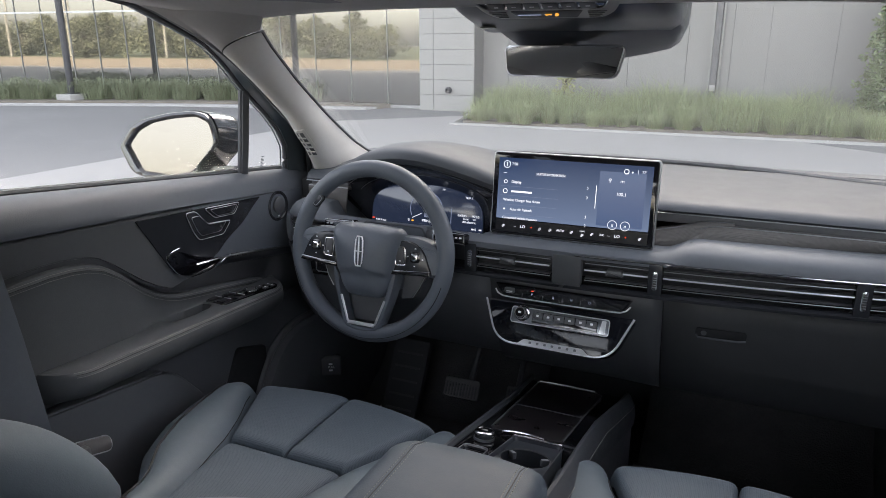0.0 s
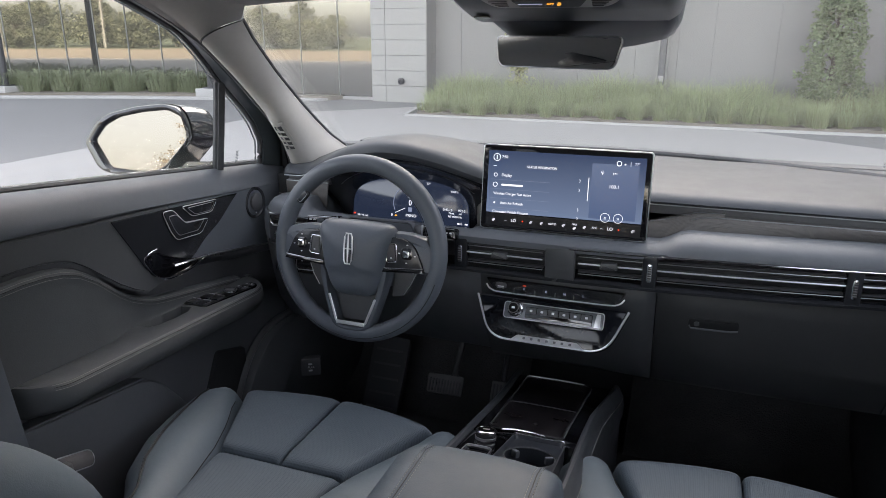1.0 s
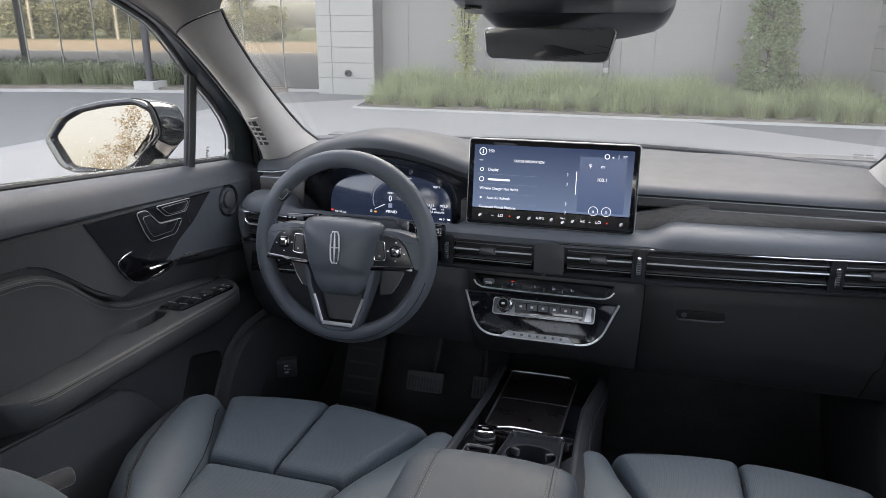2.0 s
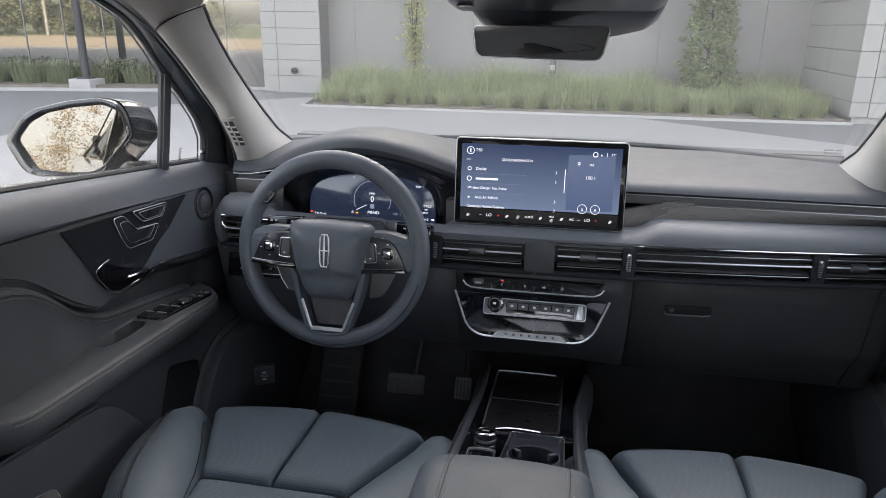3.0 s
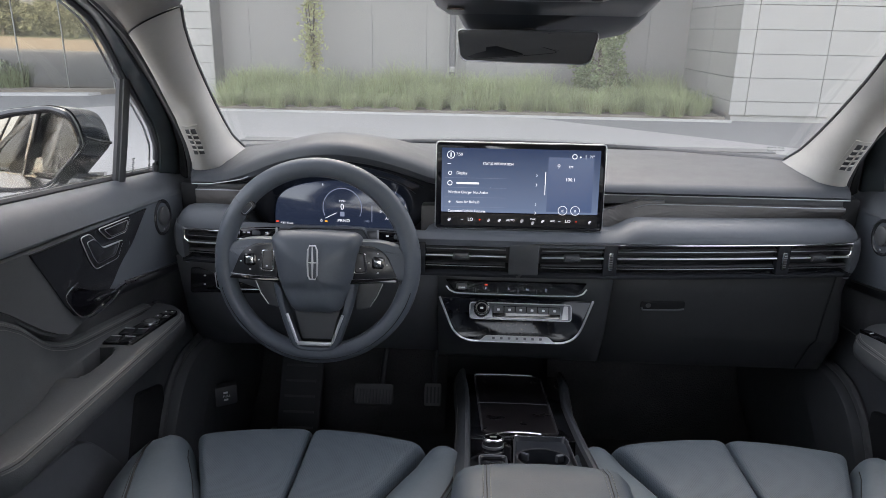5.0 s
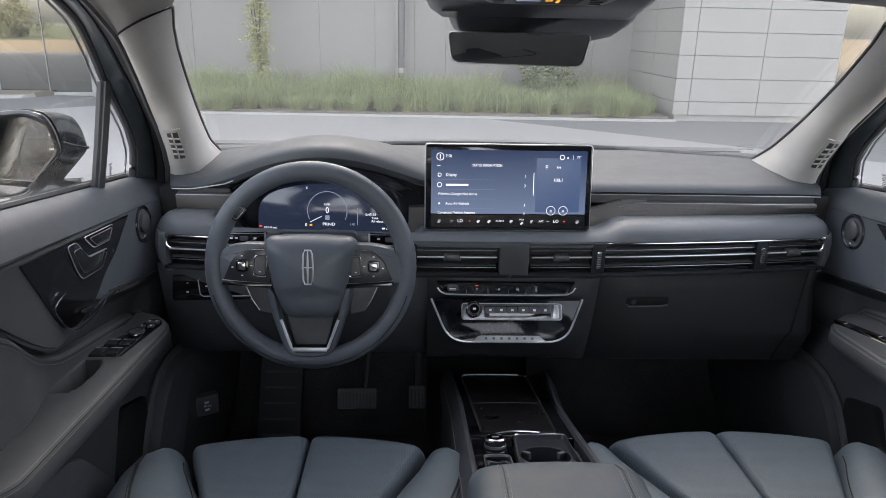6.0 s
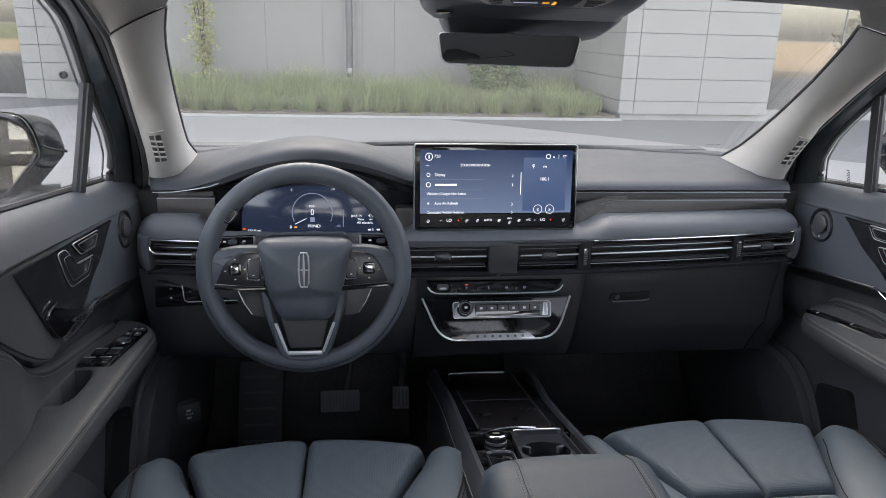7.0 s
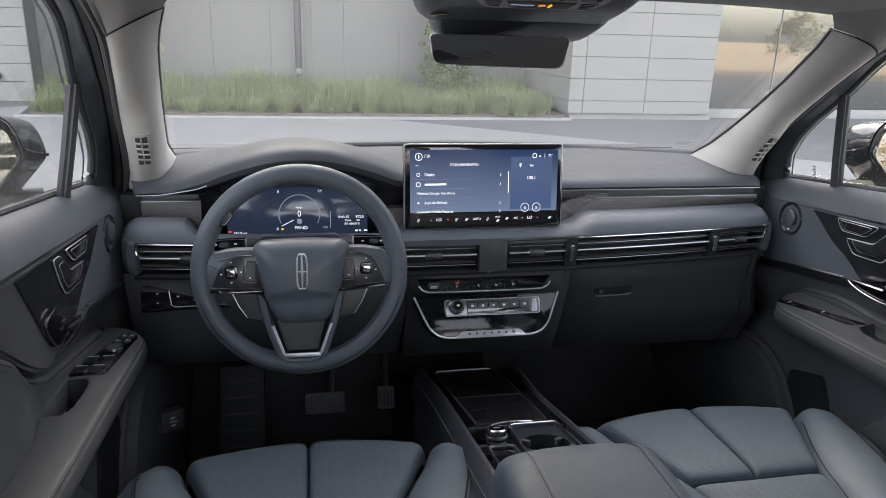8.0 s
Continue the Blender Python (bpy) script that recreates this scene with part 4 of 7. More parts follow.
for k in range(93):
    x = -0.69 + 1.38 * k / 92
    b = hood(x)
    thin = 0.3 + 0.7 * min(1.0, 2.5 * b)
    end = (abs(x) / 0.69) ** 30
    yl, zl = 1.375 - 0.112 * b + 0.010 * end, 1.024 + 0.088 * b
    row = [(x, yl + 0.04, zl - 0.022 * thin), (x, yl + 0.014, zl - 0.022 * thin), (x, yl + 0.004, zl - 0.018 * thin), (x, yl - 0.001, zl - 0.009 * thin), (x, yl + 0.001, zl + 0.000), (x, yl + 0.008, zl + 0.0065), (x, yl + 0.022, zl + 0.0105),
                 (x, yl + 0.07, zl + 0.012 + 0.002 * b), (x, 1.47, 1.040 + 0.072 * b), (x, 1.56, 1.044 + 0.052 * b), (x, 1.66, 1.045 + 0.024 * b), (x, 1.75, 1.044 + 0.006 * b), (x, 1.83 - 0.19 * (x / 0.69) ** 2, 1.036), (x, 1.86 - 0.19 * (x / 0.69) ** 2, 0.99)]
    # the ends stand back from the doors and widen towards the glass
    rows.append([(q * (0.668 + 0.032 * min(1.0, max(0.0, (y - 1.385) / 0.10))) / 0.69, y, z - 0.004 * end) for q, y, z in row])
loft(bm, rows)
thicken(part("top_pad", bm, DASH, dash, "slate soft-touch top pad with a raised hood"), 0.004)
bm = tube(bmesh.new(), [(x / 100, 1.815 - 0.19 * (x / 69) ** 2, 1.047) for x in range(-66, 67, 3)], 0.006, 6)
part("glass_seal", bm, BLACK, dash)
# bright line under the pad, and a black strip put in for the shade below it
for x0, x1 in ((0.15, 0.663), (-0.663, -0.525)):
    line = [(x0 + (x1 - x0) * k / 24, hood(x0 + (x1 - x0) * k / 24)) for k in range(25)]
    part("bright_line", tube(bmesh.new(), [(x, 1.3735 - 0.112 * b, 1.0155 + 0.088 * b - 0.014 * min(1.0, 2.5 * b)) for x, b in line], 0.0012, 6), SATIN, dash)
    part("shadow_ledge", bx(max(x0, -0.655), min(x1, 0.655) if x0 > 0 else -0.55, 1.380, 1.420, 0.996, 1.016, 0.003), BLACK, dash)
for s in (-1, 1):
    part("end_closing", bx(min(s * 0.650, s * 0.700), max(s * 0.650, s * 0.700), 1.40, 1.60, 0.86, 1.012, 0.004), SEAM, dash)


def shelf(x):
    return 0.957 + 0.021 * max(smooth(0.185, 0.24, x), smooth(-0.54, -0.57, x))


# woven panels; metal tubes stand in for the highlight on their rounded top edge; beside the screen the edge sweeps down
def weave_top(x):
    return table(((0.10, 0.945), (0.19, 0.9665), (0.205, 0.973), (0.22, 0.981), (0.237, 0.9895), (0.253, 0.9955), (0.268, 0.9985), (0.285, 0.9995), (0.70, 1.0)), x)


def second_top(x):
    return table(((0.10, 0.965), (0.195, 0.988), (0.225, 0.998), (0.25, 1.006), (0.70, 1.010)), x)


for x0, x1, top, dy, name, mat in ((0.12, 0.655, weave_top, 0.0, "woven_panel", WEAVE), (-0.655, -0.545, lambda x: 1.005, 0.0, "woven_panel", WEAVE), (0.12, 0.30, second_top, 0.007, "woven_layer", WEAVE)):
    xs_w = [x0 + (x1 - x0) * k / 60 for k in range(61)]
    rows = [[(x, vent_y(x) + 0.075 + dy, min(top(x) - 0.003, shelf(x) - 0.012)), (x, 1.369 + dy, top(x) - 0.006), (x, 1.3695 + dy, top(x) - 0.003), (x, 1.372 + dy, top(x) - 0.0008), (x, 1.384 + dy, top(x))] for x in xs_w]
    thicken(part(name, loft(bmesh.new(), rows), mat, dash, "grey finely woven trim panel"), 0.003)
    part("edge_glint", tube(bmesh.new(), [(x, 1.3700 + dy, top(x) - 0.0005) for x in xs_w], 0.0011, 6), SATIN if dy == 0 else GUNMETAL, dash)
bm = bmesh.new()
rows = []
for k in range(81):
    x = -0.69 + 1.38 * k / 80
    end = max(0.0, (abs(x) - 0.635) / 0.055) ** 2.2
    yv, h = vent_y(x) + 0.05 * end, shelf(x) - 0.022 * end
    dip = smooth(-0.575, -0.505, x) * smooth(-0.165, -0.195, x)
    rows.append([(x, yv + 0.16, h - 0.016 - 0.055 * dip), (x, yv + 0.085, h - 0.004 - 0.045 * dip), (x, yv + 0.05, h - 0.03 * dip), (x, yv + 0.022, h - 0.002), (x, yv + 0.004, h - 0.009), (x, yv - 0.006, h - 0.019), (x, yv - 0.008, 0.948), (x, yv - 0.003, 0.942), (x, yv + 0.06, 0.940)])
loft(bm, rows)
thicken(part("wrapped_roll", bm, DASH_ROLL, dash, "leather-wrapped roll above the vents"), 0.003)
for k0, k1 in ((0, 8), (52, 133)):
    part("stitch_line", tube(bmesh.new(), [(-0.66 + 0.01 * k, vent_y(-0.66 + 0.01 * k) + 0.046, shelf(-0.66 + 0.01 * k) + 0.001) for k in range(k0, k1)], 0.0006, 5), STITCH, dash)
# vent strip
bm = bmesh.new()
loft(bm, [[(x / 100, vent_y(x / 100) + 0.06, 0.946), (x / 100, vent_y(x / 100) + 0.055, 0.88)] for x in range(-66, 67, 4)])
thicken(part("vent_backing", bm, BLACK, dash), 0.004)
for s in (-1, 1):
    rows = []
    for z, e in ((0.950, 0.0), (0.940, 0.004), (0.925, 0.006), (0.905, 0.006), (0.890, 0.003), (0.880, -0.004), (0.872, -0.016)):
        rows.append([(s * x, vent_y(s * x) + y, z) for x, y in ((0.654, 0.055), (0.654, 0.0), (0.657, -0.006), (0.664 + e, -0.004), (0.676 + e, 0.012), (0.684 + e, 0.040), (0.686 + e, 0.09))])
    thicken(part("end_cheek", loft(bmesh.new(), rows if s > 0 else [r[::-1] for r in rows]), DASH_ROLL, dash, "leather-wrapped end beside the vents"), 0.003)
bm = bmesh.new()
loft(bm, [[(x / 100, vent_y(x / 100) + 0.06, 0.884), (x / 100, vent_y(x / 100) - 0.004, 0.884), (x / 100, vent_y(x / 100) - 0.008, 0.8815), (x / 100, vent_y(x / 100) - 0.007, 0.8775), (x / 100, vent_y(x / 100) + 0.004, 0.8735), (x / 100, vent_y(x / 100) + 0.03, 0.872)] for x in range(-66, 67, 2)])
thicken(part("lower_lip", bm, ACCENT, dash), 0.003)


def bar_along(x0, x1, z, dy, r, mat, name, flat=1.0):
    n = max(3, int((x1 - x0) / 0.03))
    return part(name, tube(bmesh.new(), [(x0 + (x1 - x0) * k / n, vent_y(x0 + (x1 - x0) * k / n) + dy, z) for k in range(n + 1)], r, 8, flat=flat), mat, dash)


for x0, x1 in ((-0.648, -0.475), (-0.172, -0.02), (0.048, 0.165), (0.192, 0.502), (0.528, 0.650)):
    bar_along(x0, x1, 0.9325, 0.008, 0.007, VENT_BLACK, "slat", 0.35)
    bar_along(x0, x1, 0.8985, 0.008, 0.007, VENT_BLACK, "slat", 0.35)
    bar_along(x0, x1, 0.9155, 0.004, 0.0065, VENT_BLACK, "slat", 0.45)
    bar_along(x0, x1, 0.9172, -0.0060, 0.0017, BRIGHT, "chrome_strip")
    for z in (0.9290, 0.8950):
        bar_along(x0, x1, z, -0.0005, 0.0009, SATIN, "slat_edge")
for x0, x1 in ((-0.652, -0.47), (0.03, 0.652)):
    bar_along(x0, x1, 0.9445, -0.009, 0.0016, CHROME, "chrome_strip")
for x in (-0.56, -0.105, 0.105, 0.585):
    m = axes((x, vent_y(x) - 0.004, 0.9145), (1, 0.24 * x, 0), (0, 0, 1))
    part("vent_tab", plate(bmesh.new(), m, rounded([(-0.017, -0.004), (0.017, -0.004), (0.014, 0.009), (-0.014, 0.009)], 0.003), 0.014, 0.003, -0.006), VENT_BLACK, dash)
for x, w in ((-0.185, 0.026), (0.014, 0.056), (0.178, 0.026), (0.515, 0.026)):
    m = axes((x, vent_y(x), 0.9125), (1, 0.24 * x, 0), (0, 0, 1))
    part("divider", plate(bmesh.new(), m, rect(w, 0.062, 0.003), 0.016, 0.002, -0.008), DEEP if w > 0.03 else ACCENT, dash)
    if w < 0.03:
        wheel = part("thumbwheel", plate(bmesh.new(), m, rect(0.010, 0.036, 0.005), 0.005, 0.0015, 0.007), CHROME, dash, "chrome-edged thumbwheel")
        part("grip", plate(bmesh.new(), m, rect(0.006, 0.028, 0.003), 0.003, 0.001, 0.0105), BLACK, wheel)
        for k in range(6):
            part("ridge", plate(bmesh.new(), m, rect(0.006, 0.0011, cy=(k - 2.5) * 0.0046), 0.0008, 0, 0.0133), SATIN, wheel)
for x in (-0.660, 0.660):
    s = 1 if x > 0 else -1
    m = axes((x, vent_y(x) + 0.006, 0.914), (1, 0.24 * x, 0), (0, 0, 1))
    part("chrome_end", tube(bmesh.new(), [(x - s * 0.014, vent_y(x) - 0.006, 0.945), (x - s * 0.006, vent_y(x) - 0.004, 0.938), (x - s * 0.006, vent_y(x) - 0.004, 0.923), (x - s * 0.016, vent_y(x) - 0.006, 0.916)], 0.0018, 6), CHROME, dash)

# lower panels
bm = bmesh.new()
loft(bm, [[(0.195 + (e - 0.195) * f, vent_y(0.195 + (e - 0.195) * f) + y if z > 0.8 else y, z) for e, y, z in ((0.672, 0.022, 0.876), (0.672, 0.032, 0.83), (0.668, 1.330, 0.735), (0.666, 1.336, 0.720), (0.662, 1.366, 0.655), (0.661, 1.371, 0.648), (0.660, 1.380, 0.644), (0.66, 1.46, 0.642), (0.66, 1.75, 0.645))] for f in (0, 0.2, 0.4, 0.6, 0.8, 0.9, 0.97, 1.0)])
glovebox = thicken(part("glovebox_door", bm, material("glovebox_plastic", (0.046, 0.048, 0.051), 0.55, grain=0.0012, relief=0.3, mottle=0.06, patches=7), dash, "black glovebox door"), 0.006)
m = axes((0.30, 1.3055, 0.808), (1, 0.09, 0), (0, -0.20, 1))
part("end_seam", tube(bmesh.new(), [(x, y, z) for x, y, z in ((0.640, 1.327, 0.872), (0.636, 1.334, 0.80), (0.625, 1.327, 0.732), (0.617, 1.332, 0.718), (0.612, 1.363, 0.652))], 0.0018, 6), SEAM, glovebox)
# no hollow is cut: a near-black plate gives the recess its shade
part("latch_shade", plate(bmesh.new(), m, rounded([(-0.045, -0.009), (0.045, -0.009), (0.045, 0.010), (-0.045, 0.010)], 0.006), 0.003, 0.0005, -0.0005), SEAM, glovebox, "near-black plate for the shade in the latch recess")
part("latch", tube(bmesh.new(), [m @ Vector(q) for q in ((-0.043, -0.003, 0.003), (-0.040, -0.009, 0.004), (0.030, -0.010, 0.004), (0.044, -0.008, 0.003))], 0.0020, 6), LOWER, glovebox)
part("lock", lathe(bmesh.new(), m @ Matrix.Translation((-0.030, 0.001, 0.002)), [(0.0050, 0), (0.0050, 0.0022), (0.001, 0.0022)], 14), VENT_BLACK, glovebox)
bm = bmesh.new()
loft(bm, [[(x, vent_y(x) + 0.024, 0.876), (x, vent_y(x) + 0.04, 0.80), (x, 1.36, 0.72), (x, 1.42, 0.64), (x, 1.5, 0.60), (x, 1.75, 0.60)] for x in (-0.688, -0.6, -0.5, -0.4, -0.3, -0.2, -0.15)])
thicken(part("knee_panel", bm, LOWER, dash, "black lower panel over the pedals"), 0.006)
m = axes((-0.575, 1.322, 0.826), (1, 0.05, 0), (0, 0.3, 1))
sw = part("switch_panel", plate(bmesh.new(), m, rect(0.17, 0.052, 0.006), 0.008, 0.002, -0.002), GLOSS, dash, "gloss black light switch panel")
part("bezel", tube(bmesh.new(), [m @ Vector((x, y, 0.0075)) for x, y in ((0.07, 0.018), (-0.03, 0.02), (-0.034, 0.014), (-0.03, -0.014), (-0.024, -0.018), (0.07, -0.018))], 0.0011, 6), SATIN, sw)
for x, y in ((-0.055, 0.009), (-0.055, -0.009), (-0.018, 0.002), (0.004, 0.01), (0.012, 0.003), (0.012, -0.006)):
    part("symbol", plate(bmesh.new(), m, rect(0.0045, 0.0028, 0.001, 2, cx=x, cy=y), 0.0004, 0, 0.006), PRINT, sw)

# instrument cluster under the hood
cl = thing("instrument_cluster", (-0.36, 1.42, 0.92), "lit dark blue digital instrument cluster in a black binnacle", "instrument cluster")
bm = bmesh.new()
outer, inner = [], []
for k in range(41):
    t = k / 40
    x = -0.618 + 0.500 * t
    b = hood(x)
    outer.append(Vector((x, 1.375 - 0.112 * b + 0.026, 1.003 + 0.088 * b)))
    a = math.pi * (1 - t)
    inner.append(Vector((-0.362 + 0.144 * math.cos(a), 1.415, 0.912 + 0.110 * max(0.0, math.sin(a)) ** 0.42)))
loft(bm, [[p, p.lerp(q, 0.35) + Vector((0, 0, 0.006)), p.lerp(q, 0.7) + Vector((0, 0, 0.004)), q] for p, q in zip(outer, inner)])
thicken(part("binnacle", bm, ACCENT, cl, "black hood lining"), 0.003)
# two metal tubes laid in for the highlights that curve along the lining
for f, r in ((0.30, 0.0011), (0.62, 0.0009)):
    part("bright_line", tube(bmesh.new(), [p.lerp(q, f) + Vector((0, -0.002, 0.002)) for p, q in zip(outer[4:-4], inner[4:-4])], r, 6), GUNMETAL, cl)
part("housing", bx(-0.555, -0.15, 1.425, 1.45, 0.86, 1.035, 0.01), BLACK, cl)
mc = axes((-0.36, 1.414, 0.985), (1, 0, 0), (0, 0.12, 1))
face = [mc.inverted() @ p for p in inner]
navy = glow("cluster_glow", (0.014, 0.021, 0.042), 0.95)
navy.node_tree.nodes["Principled BSDF"].inputs["Specular IOR Level"].default_value = 0.7
faceplate = part("display", plate(bmesh.new(), mc, [Vector((p.x * 0.985, p.y)) for p in face[::-1]], 0.004, 0.001, -0.004), navy, cl, "dark blue lit display")
part("side_trim", bx(-0.19, -0.135, 1.37, 1.40, 0.90, 0.985, 0.006), WEAVE, cl)
LIT = glow("lit_white", (0.85, 0.9, 1.0), 0.9)
LIT_DIM = glow("lit_grey", (0.35, 0.42, 0.6), 0.5)
AMBER = glow("lit_amber", (1.0, 0.45, 0.05), 0.8)
RED = glow("lit_red", (1.0, 0.08, 0.03), 0.9)


def lit(text, x, y, size, mat=None, wide=1.0, align="CENTER"):
    return words("lettering", text, size, mc @ Matrix.Translation((x, y, 0.0014)), mat or LIT, faceplate, align=align, wide=wide)


lit("MPH", 0.0, -0.008, 0.0066)
lit("0", 0.0, -0.0205, 0.018, wide=0.85)
lit("PRND", 0.003, -0.0495, 0.0088, wide=1.15)
lit("0", -0.0445, -0.051, 0.0085)
lit("140", 0.052, -0.0495, 0.0072, LIT_DIM)
lit("E", -0.041, 0.026, 0.0066)
lit("77°", 0.043, 0.026, 0.0066)
lit("TRIP 1", 0.105, 0.012, 0.0066)
lit("0:43:15", 0.0905, -0.0285, 0.0076)
lit("972.0", 0.1235, -0.0285, 0.0076)
lit("Time      mi", 0.108, -0.0355, 0.0066)
lit("All electric", 0.108, -0.0425, 0.0076)
lit("531.9 mi", -0.119, -0.0585, 0.0076)
lit("C          H", -0.118, -0.0665, 0.0072)
lit("E          F", 0.122, -0.0665, 0.0072)
lit("0", 0.124, -0.0575, 0.0072)
lit("+", 0.133, -0.0575, 0.0066)
part("gauge_arc", tube(bmesh.new(), [mc @ Vector((0.041 * math.cos(a), -0.022 + 0.041 * math.sin(a), 0.001)) for a in [radians(205 - 5.75 * k) for k in range(41)]], 0.0008, 6), LIT_DIM, faceplate)
part("needle", tube(bmesh.new(), [mc @ Vector((-0.036, -0.045, 0.0016)), mc @ Vector((-0.012, -0.033, 0.0016))], 0.0007, 6), LIT, faceplate)
part("range_bar", plate(bmesh.new(), mc, rect(0.0014, 0.036, cx=0.063, cy=-0.033), 0.0004, 0, 0.001), LIT_DIM, faceplate)
part("gear_box", plate(bmesh.new(), mc, rect(0.0092, 0.0100, 0.001, 2, cx=0.0, cy=-0.0355), 0.0004, 0, 0.001), LIT_DIM, faceplate)
for x, y, mat in ((-0.0345, -0.0515, AMBER), (-0.139, -0.0545, RED), (0.136, -0.0575, LIT), (0.117, -0.0575, LIT), (-0.121, -0.0672, LIT), (-0.113, -0.0672, LIT), (0.118, -0.0672, AMBER), (0.126, -0.0672, LIT)):
    part("telltale", plate(bmesh.new(), mc, rect(0.0058, 0.0034, 0.001, 2, cx=x, cy=y), 0.0004, 0, 0.001), mat, faceplate)

# centre stack
stack = thing("centre_stack", (0.0, 1.35, 0.62), "black centre stack with shift buttons and audio controls", "control panel")
bm = bmesh.new()
rows = []
for x in (-0.15, -0.08, 0.0, 0.08, 0.11, 0.13, 0.15, 0.17, 0.193):
    flush = smooth(0.09, 0.19, x)  # runs flush into the glovebox
    side = ((vent_y(x) + 0.022, 0.876), (vent_y(x) + 0.032, 0.83), (1.330, 0.735), (1.338, 0.715), (1.368, 0.655), (1.380, 0.645), (1.60, 0.645))
    mid = ((vent_y(x) + 0.020, 0.876), (1.285, 0.845), (1.300, 0.780), (1.335, 0.715), (1.375, 0.655), (1.395, 0.640), (1.60, 0.640))
    rows.append([(x, m0 + (s0 - m0) * flush, m1 + (s1 - m1) * flush) for (m0, m1), (s0, s1) in zip(mid, side)])
loft(bm, rows)
thicken(part("face", bm, DEEP, stack), 0.008)
ms = axes((0.003, 1.270, 0.848), (1, 0.0, 0), (0, 0.30, 1))
gear = part("shift_strip", plate(bmesh.new(), ms, rounded([(-0.118, -0.012), (0.118, -0.012), (0.138, 0.014), (-0.138, 0.014)], 0.004), 0.016, 0.003, -0.006), GLOSS, stack, "gloss black shift button strip")
part("chrome_edge", tube(bmesh.new(), curve_through([ms @ Vector(p) for p in ((-0.135, 0.001, 0.011), (-0.124, -0.009, 0.012), (-0.09, -0.0125, 0.012), (0.09, -0.0125, 0.012), (0.124, -0.009, 0.012), (0.136, 0.002, 0.011))], 30), 0.0016, 6), BRIGHT, gear)
for t, x in (("P", -0.058), ("R", -0.014), ("N", 0.022), ("D", 0.058)):
    words("lettering", t, 0.0066, ms @ Matrix.Translation((x, -0.002, 0.0104)), LIT_DIM, gear)
part("lamp", plate(bmesh.new(), ms, rect(0.006, 0.0016, cx=-0.058, cy=0.005), 0.0005, 0, 0.0101), RED, gear)
for x in (-0.078, -0.036, 0.004, 0.04):
    part("key_gap", plate(bmesh.new(), ms, rect(0.0012, 0.008, cx=x, cy=-0.006), 0.0004, 0, 0.0101), BLACK, gear)
part("start_button", plate(bmesh.new(), ms, rect(0.022, 0.011, 0.004, cx=-0.105, cy=0.001), 0.003, 0.001, 0.009), BLACK, gear)
part("start_mark", plate(bmesh.new(), ms, rect(0.013, 0.0022, 0.0008, 2, cx=-0.105, cy=-0.001), 0.0004, 0, 0.0122), PRINT, gear)
part("start_edge", tube(bmesh.new(), [ms @ Vector((-0.112 + 0.014 * k / 4, -0.004, 0.0125)) for k in range(5)], 0.0009, 6), SATIN, gear)

mp = axes((0.003, 1.228, 0.803), (1, 0.0, 0), (0, 0.54, 1))
shape = rounded([(-0.112, -0.046), (0.112, -0.046), (0.146, 0.036), (-0.146, 0.036)], [0.035, 0.035, 0.006, 0.006], 8)
panel = part("audio_panel", plate(bmesh.new(), mp, shape, 0.05, 0.003, -0.046), material("panel_black", (0.008, 0.009, 0.012), 0.06, spec=0.35, mottle=0.1, patches=6), stack, "gloss black audio control panel")
edge = [mp @ Vector((p[0], p[1], 0.003)) for p in rounded([(-0.147, 0.036), (-0.112, -0.046), (0.112, -0.046), (0.147, 0.036)], [0, 0.035, 0.035, 0], 8)]
part("chrome_edge", tube(bmesh.new(), edge, 0.0022, 8), BRIGHT, panel)
bar = rect(0.192, 0.031, 0.006, cx=0.008, cy=0.011)
bez = part("silver_bezel", plate(bmesh.new(), mp, bar, 0.006, 0.0015, 0.003), GUNMETAL, panel, "dark metal button bezel")
part("bezel_rim", tube(bmesh.new(), [mp @ Vector((q.x, q.y, 0.0086)) for q in bar], 0.0011, 6, closed=True), BRIGHT, bez)
part("end_cap", plate(bmesh.new(), mp, rounded([(0.086, -0.002), (0.098, -0.002), (0.098, 0.024), (0.090, 0.024)], 0.002, 3), 0.003, 0.0008, 0.0075), BRIGHT, bez)
part("button_bed", plate(bmesh.new(), mp, rect(0.128, 0.022, 0.002, cx=0.019, cy=0.010), 0.003, 0.0006, 0.0085), GLOSS, panel)
for k in range(6):
    key = part("button", plate(bmesh.new(), mp, rect(0.0196, 0.0125, 0.001, 2, cx=-0.034 + 0.0212 * k, cy=0.0135), 0.003, 0.0006, 0.011), VENT_BLACK, panel)
    part("symbol", plate(bmesh.new(), mp, rect(0.0052, 0.0042, 0.001, 2, cx=-0.034 + 0.0212 * k, cy=0.0135), 0.0004, 0, 0.0138), PRINT, key)
mk = mp @ Matrix.Translation((-0.066, 0.014, 0.008))
knob = part("volume_knob", lathe(bmesh.new(), mk, [(0.0165, 0), (0.0165, 0.003), (0.0150, 0.005), (0.0125, 0.007), (0.0118, 0.019), (0.0108, 0.0215), (0.0092, 0.0215), (0.001, 0.0205)], 32), CHROME, panel, "satin silver volume knob")
part("knob_face", lathe(bmesh.new(), mk, [(0.0090, 0.0212), (0.0085, 0.0222), (0.001, 0.0222)], 24), GLOSS, knob)
part("symbol", plate(bmesh.new(), mk, rect(0.006, 0.004, 0.001, 2), 0.0004, 0, 0.0222), PRINT, knob)
trap = rounded([(-0.070, -0.0465), (0.074, -0.0465), (0.060, -0.0345), (-0.056, -0.0345)], 0.004)
strip = part("name_strip", plate(bmesh.new(), mp, trap, 0.004, 0.001, 0.002), BRIGHT, panel, "chrome name strip")
